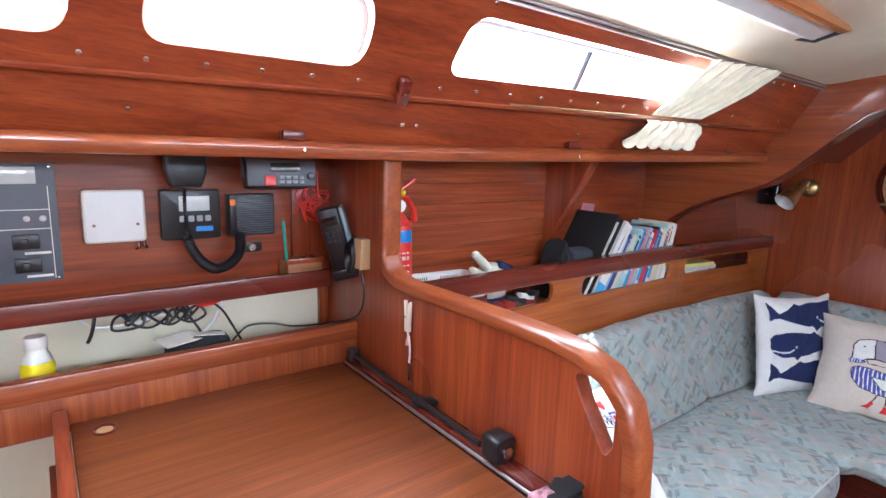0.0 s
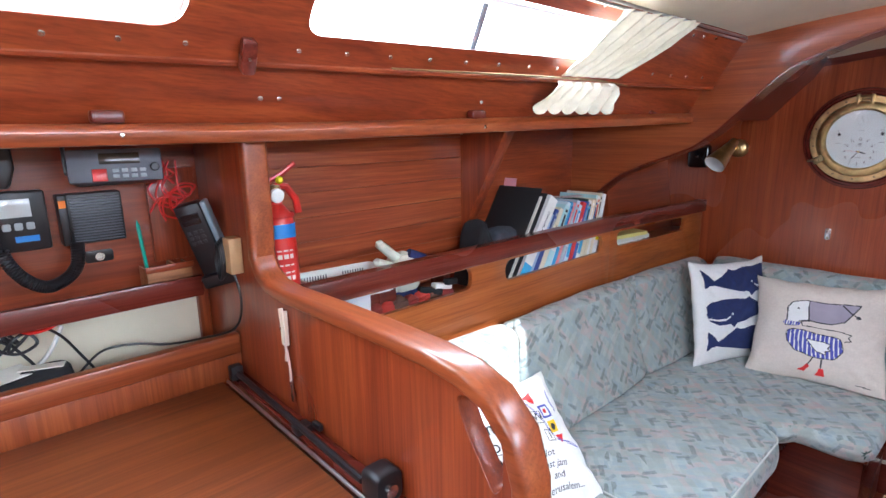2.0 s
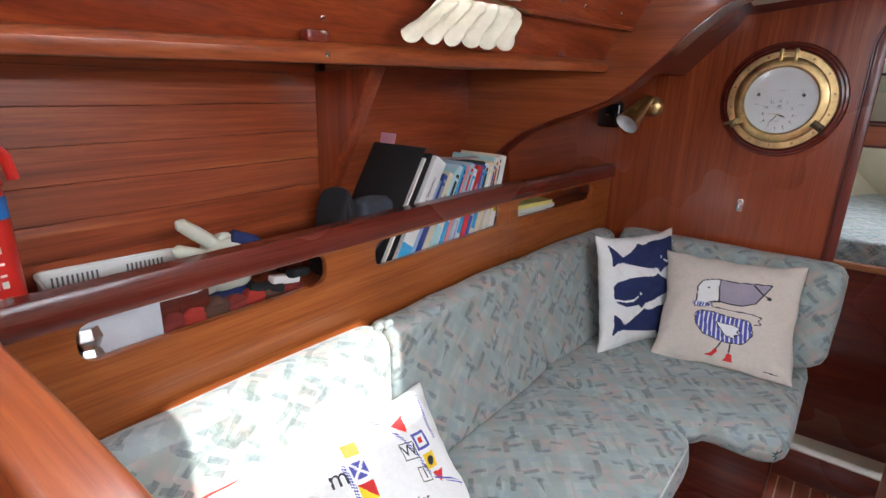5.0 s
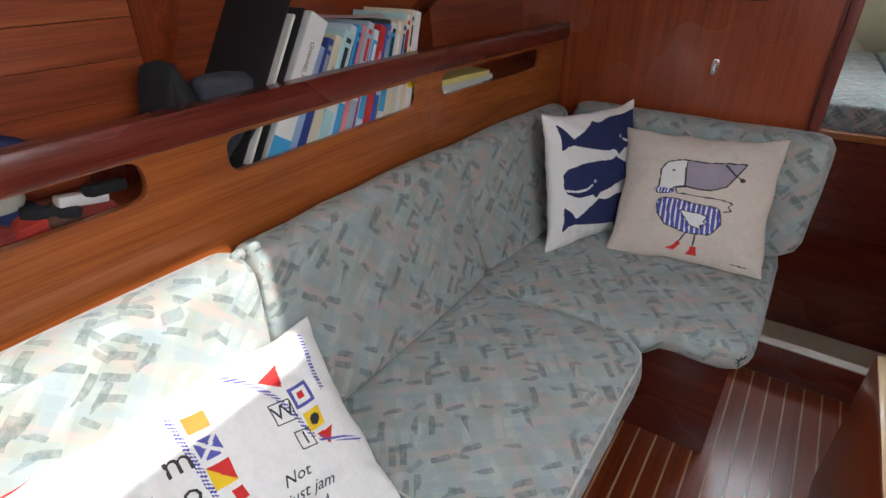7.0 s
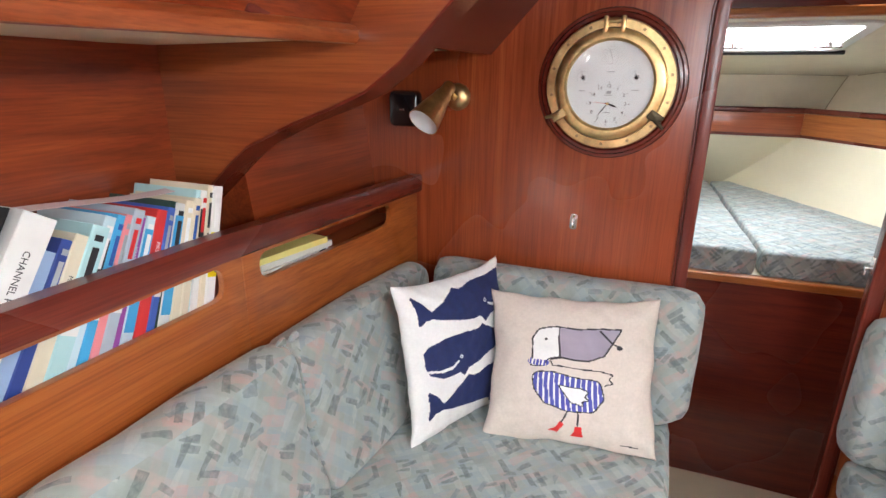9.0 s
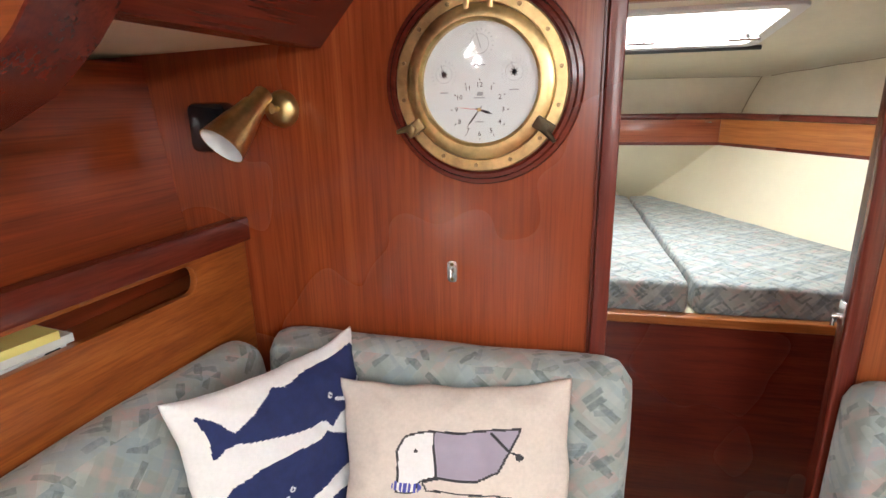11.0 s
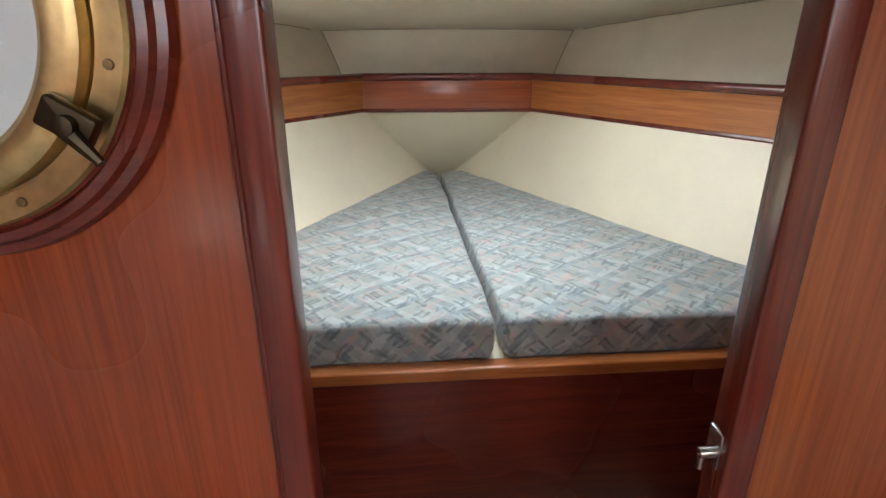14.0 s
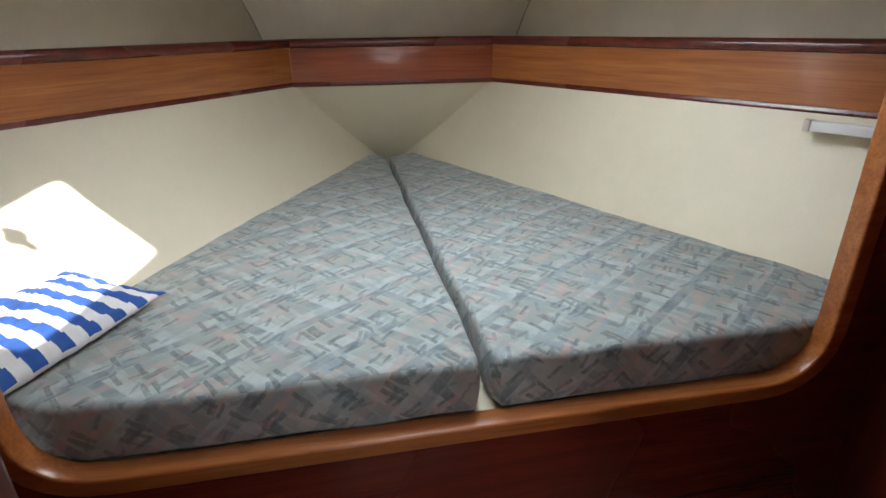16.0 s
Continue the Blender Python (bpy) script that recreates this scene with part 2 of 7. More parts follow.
BOW_Y = wood("bow_mahogany", (0.26, 0.062, 0.024), (0.36, 0.092, 0.036), (0.44, 0.13, 0.055), "y")
GOLD_XY = wood("pale_teak_any", axis="xy", **GOLD)
HOLLY = wood("holly", (0.46, 0.31, 0.16), (0.60, 0.43, 0.24), (0.68, 0.50, 0.3), "x")
FABRIC = upholstery("upholstery", 1.12)
BERTH_FABRIC = upholstery("berth_upholstery", 1.15, 1.6, 1.7)
PIPING = plain("piping", (0.50, 0.52, 0.49), 0.9)
LINER = plain("headliner_vinyl", (0.68, 0.62, 0.48), 0.55, vary=0.05, bumps=0.08)
GRP = plain("cream_lining", (0.76, 0.70, 0.53), 0.5, vary=0.05, scale=3, bumps=0.06, dirt=(0.71, 0.65, 0.49))
BRASS = plain("brass", (0.58, 0.43, 0.20), 0.33, 1.0, 0.35, 22)
BRASS_DULL = plain("tarnished_brass", (0.30, 0.22, 0.11), 0.4, 1.0, 0.25, 30)
STEEL = plain("steel", (0.60, 0.60, 0.60), 0.25, 1.0)
ALLOY = plain("alloy_track", (0.55, 0.55, 0.56), 0.35, 1.0)
BLACK = plain("black_plastic", (0.012, 0.012, 0.014), 0.35)
BLACK_GLOSS = plain("black_gloss", (0.008, 0.008, 0.01), 0.12, coat=0.5)
BLACK_CLOTH = plain("black_cloth", (0.012, 0.013, 0.016), 0.9, vary=0.3, scale=40, bumps=0.3)
GREY_CLOTH = plain("charcoal_cloth", (0.045, 0.05, 0.065), 0.85, vary=0.25, scale=60, bumps=0.3)
GREY_PANEL = plain("grey_panel", (0.10, 0.105, 0.125), 0.45)
WHITE = plain("white_plastic", (0.72, 0.72, 0.70), 0.4, vary=0.04)
CREAM = plain("cream_plastic", (0.66, 0.60, 0.52), 0.45, vary=0.05)
ENAMEL = plain("white_enamel", (0.80, 0.82, 0.82), 0.3, vary=0.03)
RED = plain("red_paint", (0.62, 0.025, 0.018), 0.3, coat=0.3)
BLUE_LABEL = plain("blue_label", (0.03, 0.22, 0.62), 0.5)
YELLOW = plain("yellow_liquid", (0.85, 0.72, 0.01), 0.25, vary=0.05)
CURTAIN = plain("cream_curtain", (0.80, 0.75, 0.60), 0.85, vary=0.08, scale=30, bumps=0.25)
DIAL = plain("dial_paper", (0.74, 0.79, 0.80), 0.5, vary=0.03)
INK = plain("ink", (0.02, 0.02, 0.025), 0.6)
GREY_INK = plain("grey_ink", (0.35, 0.38, 0.4), 0.6)
GREEN = plain("green_plastic", (0.0, 0.30, 0.22), 0.4)
GLASS = pane_material("clear_pane")
LINEN = plain("natural_linen", (0.65, 0.575, 0.51), 0.9, vary=0.06, scale=120, bumps=0.25)
COTTON = plain("white_cotton", (0.80, 0.80, 0.79), 0.9, vary=0.04, scale=120, bumps=0.2)
NAVY = plain("navy_print", (0.016, 0.026, 0.105), 0.9, vary=0.15, scale=80, bumps=0.2)
STRIPE_BLUE = plain("blue_stripe", (0.03, 0.10, 0.36), 0.9, vary=0.1, scale=80, bumps=0.2)
PRINT_BLUE = plain("print_blue", (0.09, 0.10, 0.42), 0.9)
PRINT_GREY = plain("print_grey", (0.33, 0.29, 0.36), 0.9)
PRINT_RED = plain("print_red", (0.65, 0.03, 0.03), 0.9)
PRINT_YEL = plain("print_yellow", (0.85, 0.60, 0.02), 0.9)
PRINT_ORG = plain("print_orange", (0.75, 0.22, 0.04), 0.9)
PAPER = plain("paper", (0.74, 0.72, 0.66), 0.8)
GLOVE = plain("glove_leather", (0.58, 0.57, 0.48), 0.9, bumps=0.3)
SCREEN = plain("lcd_screen", (0.55, 0.58, 0.56), 0.15, coat=0.6)
KRAFT = plain("pale_wood_block", (0.52, 0.33, 0.16), 0.6)
RACK = wood("oiled_teak", (0.20, 0.07, 0.025), (0.30, 0.115, 0.04), (0.38, 0.16, 0.06), "x", rough=0.5, coat=0.0)


# ---- building helpers ----
def rounded(pts, r, n=6):
    """A polygon whose corners are rounded by r (one radius, or one each)."""
    out, k = [], len(pts)
    for i, p in enumerate(pts):
        q = r[i] if isinstance(r, (list, tuple)) else r
        p, a, b = Vector(p), Vector(pts[i - 1]), Vector(pts[(i + 1) % k])
        if q <= 0:
            out.append(tuple(p))
            continue
        u, v = (a - p), (b - p)
        lu, lv = u.length, v.length
        u, v = u / lu, v / lv
        half = math.acos(max(-1, min(1, u.dot(v)))) / 2
        d = min(q / math.tan(half), lu * 0.49, lv * 0.49)
        s, e = p + u * d, p + v * d
        for j in range(n + 1):
            f = j / n
            out.append(tuple(s * (1 - f) ** 2 + p * 2 * f * (1 - f) + e * f ** 2))
    return out


def arc_pts(cx, cy, r, a0, a1, n=12):
    return [(cx + r * math.cos(radians(a0 + (a1 - a0) * i / n)), cy + r * math.sin(radians(a0 + (a1 - a0) * i / n))) for i in range(n + 1)]


def place(axis, u, v, w):
    return {"x": (w, u, v), "y": (u, w, v), "z": (u, v, w)}[axis]


def b_prism(pts, axis, a, b, bev=0.0, seg=2):
    bm = bmesh.new()
    lo = [bm.verts.new(place(axis, u, v, a)) for u, v in pts]
    hi = [bm.verts.new(place(axis, u, v, b)) for u, v in pts]
    caps = [bm.faces.new(lo), bm.faces.new(hi)]
    k = len(pts)
    for i in range(k):
        bm.faces.new((lo[i], lo[(i + 1) % k], hi[(i + 1) % k], hi[i]))
    bmesh.ops.recalc_face_normals(bm, faces=bm.faces)
    if bev:
        edges = {e for f in caps for e in f.edges}
        if k <= 8:
            edges = set(bm.edges)
        bmesh.ops.bevel(bm, geom=list(edges), offset=bev, segments=seg, affect="EDGES", profile=0.5, clamp_overlap=True)
    return bm


def b_box(x0, x1, y0, y1, z0, z1, bev=0.003, seg=2):
    return b_prism([(x0, y0), (x1, y0), (x1, y1), (x0, y1)], "z", z0, z1, bev, seg)


def b_plate(outline, holes, axis, a, b, bev=0.0):
    """A flat board with holes right through it, between a and b on the axis."""
    cu = bpy.data.curves.new("outline", "CURVE")
    cu.dimensions, cu.fill_mode = "2D", "BOTH"
    for pts in (outline, *holes):
        sp = cu.splines.new("POLY")
        sp.points.add(len(pts) - 1)
        for q, (u, v) in zip(sp.points, pts):
            q.co = (u, v, 0, 1)
        sp.use_cyclic_u = True
    half = abs(b - a) / 2
    cu.extrude, cu.bevel_depth, cu.bevel_resolution = half - bev, bev, 2
    cu.offset = -bev
    ob = bpy.data.objects.new("outline", cu)
    scene.collection.objects.link(ob)
    me = bpy.data.meshes.new_from_object(ob.evaluated_get(bpy.context.evaluated_depsgraph_get()))
    bpy.data.objects.remove(ob)
    bm = bmesh.new()
    bm.from_mesh(me)
    bpy.data.meshes.remove(me)
    for v in bm.verts:
        v.co = place(axis, v.co.x, v.co.y, (a + b) / 2 + v.co.z)
    bmesh.ops.remove_doubles(bm, verts=bm.verts, dist=1e-5)
    bmesh.ops.recalc_face_normals(bm, faces=bm.faces)
    return bm


def b_tube(path, r, n=10, closed=False, flat=1.0):
    """A round bar along a path; r may be one radius or one for each point."""
    bm, rings, k = bmesh.new(), [], len(path)
    P = [Vector(p) for p in path]
    up = None
    for i, p in enumerate(P):
        d = (P[(i + 1) % k] - P[i - 1]) if closed else (P[min(i + 1, k - 1)] - P[max(i - 1, 0)])
        d.normalize()
        if up is None:
            up = d.orthogonal().normalized()
        up = (up - d * up.dot(d)).normalized()
        side = d.cross(up)
        q = r[i] if isinstance(r, (list, tuple)) else r
        rings.append([bm.verts.new(p + (up * math.cos(t) + side * math.sin(t) * flat) * q) for t in [2 * math.pi * j / n for j in range(n)]])
    for i in range(k if closed else k - 1):
        a, b = rings[i], rings[(i + 1) % k]
        for j in range(n):
            bm.faces.new((a[j], a[(j + 1) % n], b[(j + 1) % n], b[j]))
    if not closed:
        bm.faces.new(rings[0])
        bm.faces.new(rings[-1])
    bmesh.ops.recalc_face_normals(bm, faces=bm.faces)
    return bm


def b_lathe(profile, m=None, n=32):
    """Turned shape: (radius, height) pairs about the local z axis."""
    bm, rings = bmesh.new(), []
    for r, h in profile:
        if r < 1e-6:
            rings.append([bm.verts.new((0, 0, h))])
        else:
            rings.append([bm.verts.new((r * math.cos(2 * math.pi * j / n), r * math.sin(2 * math.pi * j / n), h)) for j in range(n)])
    for a, b in zip(rings, rings[1:]):
        for j in range(n):
            q = [a[j % len(a)], a[(j + 1) % len(a)], b[(j + 1) % len(b)], b[j % len(b)]]
            q = [v for i, v in enumerate(q) if v not in q[:i]]
            if len(q) > 2:
                bm.faces.new(q)
    bmesh.ops.recalc_face_normals(bm, faces=bm.faces)
    if m is not None:
        bmesh.ops.transform(bm, matrix=m, verts=bm.verts)
    return bm


def resample(pts, n):
    P = [Vector(p) for p in pts]
    seg = [(P[(i + 1) % len(P)] - P[i]).length for i in range(len(P))]
    total, out, i, acc = sum(seg), [], 0, 0.0
    for k in range(n):
        s = total * k / n
        while acc + seg[i] < s:
            acc += seg[i]
            i += 1
        f = (s - acc) / max(seg[i], 1e-9)
        out.append(P[i].lerp(P[(i + 1) % len(P)], f))
    return out


def b_puff(ring, h0, h1, r, axis="z", crown=(0.0, 0.012), n=72, wrinkle=0.004, shear=None, centre=None):
    """A stuffed cushion: an outline carried from h0 to h1 on the axis, with round edges, crowned faces and a little unevenness."""
    R = resample(ring, n)
    c = Vector(centre) if centre else sum(R, Vector((0, 0))) / n
    steps = [(f, 0.0, h0 - crown[0] * (1 - f ** 2)) for f in (0.12, 0.4, 0.65, 0.85)]
    for j in range(6):
        t = radians(90 * j / 5)
        steps.append((1.0, r * (1 - math.sin(t)), h0 + r * (1 - math.cos(t))))
    for j in range(1, 6):
        steps.append((1.0, -0.004 * math.sin(math.pi * j / 6), h0 + r + (h1 - h0 - 2 * r) * j / 6))
    for j in range(6):
        t = radians(90 * j / 5)
        steps.append((1.0, r * (1 - math.cos(t)), h1 - r + r * math.sin(t)))
    steps += [(f, 0.0, h1 + crown[1] * (1 - f ** 2)) for f in (0.85, 0.65, 0.4, 0.12)]
    bm, rings = bmesh.new(), []
    for f, d, h in steps:
        row = []
        for p in R:
            v = p - c
            q = c + v * (f * max(0.05, 1 - (d if f == 1.0 else r * 0.9) / v.length))
            co = Vector(place(axis, q.x, q.y, h))
            if shear:
                co = shear(co)
            co += wrinkle * Vector((noise.noise(co * 7), noise.noise(co * 7 + Vector((9, 2, 4))), noise.noise(co * 7 + Vector((1, 7, 3)))))
            row.append(bm.verts.new(co))
        rings.append(row)
    for a, b in zip(rings, rings[1:]):
        for j in range(n):
            bm.faces.new((a[j], a[(j + 1) % n], b[(j + 1) % n], b[j]))
    bm.faces.new(rings[0])
    bm.faces.new(rings[-1])
    bmesh.ops.recalc_face_normals(bm, faces=bm.faces)
    return bm


def smooth_path(pts, n=8):
    P = [Vector(p) for p in pts]
    out = []
    for i in range(len(P) - 1):
        a, b, c, d = P[max(0, i - 1)], P[i], P[i + 1], P[min(len(P) - 1, i + 2)]
        for j in range(n):
            f = j / n
            out.append(0.5 * ((2 * b) + (c - a) * f + (2 * a - 5 * b + 4 * c - d) * f * f + (3 * b - a - 3 * c + d) * f ** 3))
    return out + [P[-1]]


def joined(*bms):
    out = bmesh.new()
    for b in bms:
        me = bpy.data.meshes.new("tmp")
        b.to_mesh(me)
        out.from_mesh(me)
        bpy.data.meshes.remove(me)
        b.free()
    return out


def moved(bm, m):
    bmesh.ops.transform(bm, matrix=m, verts=bm.verts)
    return bm


def finish(me, smooth=38):
    me.shade_smooth()
    me.set_sharp_from_angle(angle=radians(smooth))
    return me


def box_uv(bm, m=None):
    uv = bm.loops.layers.uv.verify()
    for f in bm.faces:
        a = max(range(3), key=lambda i: abs(f.normal[i]))
        for lp in f.loops:
            c = lp.vert.co
            lp[uv].uv = ((c.y, c.z), (c.x, c.z), (c.x, c.y))[a]


def part(name, bm, material, parent=None, label="", smooth=38):
    """Links a bmesh as one mesh object, under a thing or a part."""
    bm.normal_update()
    if material in (FABRIC, BERTH_FABRIC):
        box_uv(bm)
    me = bpy.data.meshes.new(name)
    bm.to_mesh(me)
    bm.free()
    me.materials.append(material)
    ob = new(name, finish(me, smooth))
    if parent is not None:
        ob.parent = parent
        if parent.type == "EMPTY":
            ob.matrix_parent_inverse = parent.matrix_basis.inverted()
    if label:
        ob["label"] = label
    return ob


def thing(name, at, label, category, group="", kind=""):
    e = new(name)
    e.empty_display_size = 0.05
    e.matrix_basis = Matrix.Translation(at)
    return tagged(e, label, category, group, kind)


def structure(name, bm, material, label="", category="", smooth=38):
    return tagged(part(name, bm, material, smooth=smooth), label, category, kind="structure")


def b_text(body, size, m, depth=0.0006, align="CENTER", shear=0.0, warp=None):
    cu = bpy.data.curves.new("text", "FONT")
    cu.body, cu.size, cu.extrude, cu.align_x, cu.align_y, cu.shear = body, size, depth, align, "CENTER", shear
    cu.resolution_u = 2
    ob = bpy.data.objects.new("text", cu)
    scene.collection.objects.link(ob)
    me = bpy.data.meshes.new_from_object(ob.evaluated_get(bpy.context.evaluated_depsgraph_get()))
    bpy.data.objects.remove(ob)
    bm = bmesh.new()
    bm.from_mesh(me)
    bpy.data.meshes.remove(me)
    for v in bm.verts:
        v.co = warp(v.co) if warp else m @ v.co
    return bm


def inside(px, py, poly):
    """Which of the points lie in the polygon."""
    ok = np.zeros(px.shape, bool)
    k = len(poly)
    for i in range(k):
        (x0, y0), (x1, y1) = poly[i - 1], poly[i]
        if y0 != y1:
            ok ^= ((y0 > py) != (y1 > py)) & (px < (x1 - x0) * (py - y0) / (y1 - y0) + x0)
    return ok


def near_line(px, py, pts, w):
    ok = np.zeros(px.shape, bool)
    for (x0, y0), (x1, y1) in zip(pts, pts[1:]):
        dx, dy = x1 - x0, y1 - y0
        t = np.clip(((px - x0) * dx + (py - y0) * dy) / max(dx * dx + dy * dy, 1e-9), 0, 1)
        ok |= np.hypot(px - x0 - t * dx, py - y0 - t * dy) < w
    return ok


def pillow_surface(w, h, t, seed):
    def at(u, v, side):
        x = w / 2 * u * (1.01 - 0.085 * (1 - v * v)) + 0.008 * noise.noise((v * 2.6, seed, 0))
        y = h / 2 * v * (1.01 - 0.085 * (1 - u * u)) + 0.008 * noise.noise((u * 2.6, seed, 5))
        k = max(0.0, (1 - abs(u) ** 2.4) * (1 - abs(v) ** 2.4)) ** 0.55
        z = side * t / 2 * k + 0.011 * k * noise.noise((u * 2.2 + seed, v * 2.2, side)) + 0.0045 * noise.noise((u * 7, v * 7, seed)) + 0.006 * (abs(u * v) ** 0.7) * noise.noise(((u + v) * 5, (u - v) * 1.5, seed + 3))
        return Vector((x, y, z))
    return at


def pillow(name, w, h, t, m, cover, prints, label, seed=1.0, n=120, back=None, group="scatter cushions"):
    """A scatter cushion; prints(u, v) gives the colour number of each small face of its front (0: the cover)."""
    at = pillow_surface(w, h, t, seed)
    mats = [cover, *prints[0]]
    paint = prints[1]
    g = np.linspace(-1, 1, n + 1)
    c = (g[1:] + g[:-1]) / 2
    cu, cv = np.meshgrid(c, c, indexing="ij")
    index = paint(cu, cv) if paint else np.zeros(cu.shape, int)
    verts, faces, mi = [], [], []
    for side in (1, -1):
        o = len(verts)
        verts += [tuple(at(u, v, side)) for u in g for v in g]
        for i in range(n):
            for j in range(n):
                q = (o + i * (n + 1) + j, o + (i + 1) * (n + 1) + j, o + (i + 1) * (n + 1) + j + 1, o + i * (n + 1) + j + 1)
                faces.append(q if side > 0 else q[::-1])
                mi.append(int(index[i, j]) if side > 0 else (len(mats) if back else 0))
    if back:
        mats.append(back)
    me = bpy.data.meshes.new(name)
    me.from_pydata(verts, [], faces)
    for k in mats:
        me.materials.append(k)
    me.polygons.foreach_set("material_index", mi)
    bm = bmesh.new()
    bm.from_mesh(me)
    bmesh.ops.remove_doubles(bm, verts=bm.verts, dist=0.0008)
    bm.to_mesh(me)
    bm.free()
    me.shade_smooth()
    ob = new(name, me)
    ob.matrix_basis = m
    return tagged(ob, label, "cushion", group), at


# ---- the large structure ----
SOLE = -0.10
BULK = 3.06     # aft face of the main bulkhead
FORE = 3.635    # aft face of the berth bulkhead


def edge_y(x):
    return 0.932 - 0.1165 * (x - 0.94)


def ceil_z(x, y):
    return 1.87 - 0.049 * (x - 0.94) + 0.055 * (1 - min(1.0, abs(y) / edge_y(x)) ** 2)


def b_sheet(fn, us, vs, thick):
    """A sheet through fn(u, v), given a thickness along +z or by a vector."""
    bm = bmesh.new()
    t = Vector(thick)
    lo = [[bm.verts.new(fn(u, v)) for v in vs] for u in us]
    hi = [[bm.verts.new(Vector(fn(u, v)) + t) for v in vs] for u in us]
    for i in range(len(us) - 1):
        for j in range(len(vs) - 1):
            for g in (lo, hi):
                bm.faces.new((g[i][j], g[i + 1][j], g[i + 1][j + 1], g[i][j + 1]))
    for i in range(len(us) - 1):
        for j in (0, len(vs) - 1):
            bm.faces.new((lo[i][j], lo[i + 1][j], hi[i + 1][j], hi[i][j]))
    for j in range(len(vs) - 1):
        for i in (0, len(us) - 1):
            bm.faces.new((lo[i][j], lo[i][j + 1], hi[i][j + 1], hi[i][j]))
    bmesh.ops.recalc_face_normals(bm, faces=bm.faces)
    return bm


def lin(a, b, n):
    return [a + (b - a) * i / n for i in range(n + 1)]


# headliner of the saloon in four strips round the hatch
HX0, HX1, HY0, HY1 = 1.06, 1.66, -0.50, 0.06


def ceil_strip(xa, xb, ya, yb, nx, ny):
    def fn(u, v):
        e = edge_y(u) + 0.05
        y = max(-e, min(e, v))
        return (u, y, ceil_z(u, y))
    return b_sheet(fn, lin(xa, xb, nx), lin(ya, yb, ny), (0, 0, 0.03))


structure("ceiling", joined(ceil_strip(-1.2, HX0, -1.25, 1.25, 12, 24), ceil_strip(HX1, BULK + 0.02, -1.25, 1.25, 8, 24),
                            ceil_strip(HX0, HX1, -1.25, HY0, 4, 12), ceil_strip(HX0, HX1, HY1, 1.25, 4, 16)), LINER,
          "cream vinyl headliner of the saloon", "ceiling")
structure("hatch_coaming", b_plate(rounded([(HX0 - 0.03, HY0 - 0.03), (HX1 + 0.03, HY0 - 0.03), (HX1 + 0.03, HY1 + 0.03), (HX0 - 0.03, HY1 + 0.03)], 0.05),
                                   [rounded([(HX0 + 0.02, HY0 + 0.02), (HX1 - 0.02, HY0 + 0.02), (HX1 - 0.02, HY1 - 0.02), (HX0 + 0.02, HY1 - 0.02)], 0.05)],
                                   "z", 1.885, 1.98, 0.004), WHITE, "white frame of the overhead hatch", "hatch")

# cabin sides with their windows, port and starboard: an upper window board lapped over a lower board
KNUCKLE = 1.637


def side_top(x):
    return 1.87 - 0.049 * (x - 0.94) + 0.012


def side_map(s, off, thick):
    """Takes board coordinates (along x, height z, depth) to the leaning cabin side."""
    def fn(co):
        x, z, d = co.x, co.z, co.y
        return Vector((x, s * (side_y(x, z) + off + d * thick), z))
    return fn


WIN_HOLES = []
for i, (a, b) in enumerate(WINDOWS):
    top = 1.825 if i == 2 else 1.835
    r = [0.05, 0.06, 0.09, 0.07] if i < 2 else [0.035, 0.06, 0.06, 0.06]
    WIN_HOLES.append(rounded([(a, 1.694), (b, 1.688 if i < 2 else 1.692), (b - 0.005, top - (0.04 if i == 2 else 0)), (a + 0.02, top)], r, 8))


def side_board(s, outline, holes, off, thick):
    bm = b_plate(outline, holes, "y", 0, 1, 0.0)
    f = side_map(s, off, thick)
    for v in bm.verts:
        v.co = f(v.co)
    bmesh.ops.recalc_face_normals(bm, faces=bm.faces)
    return bm


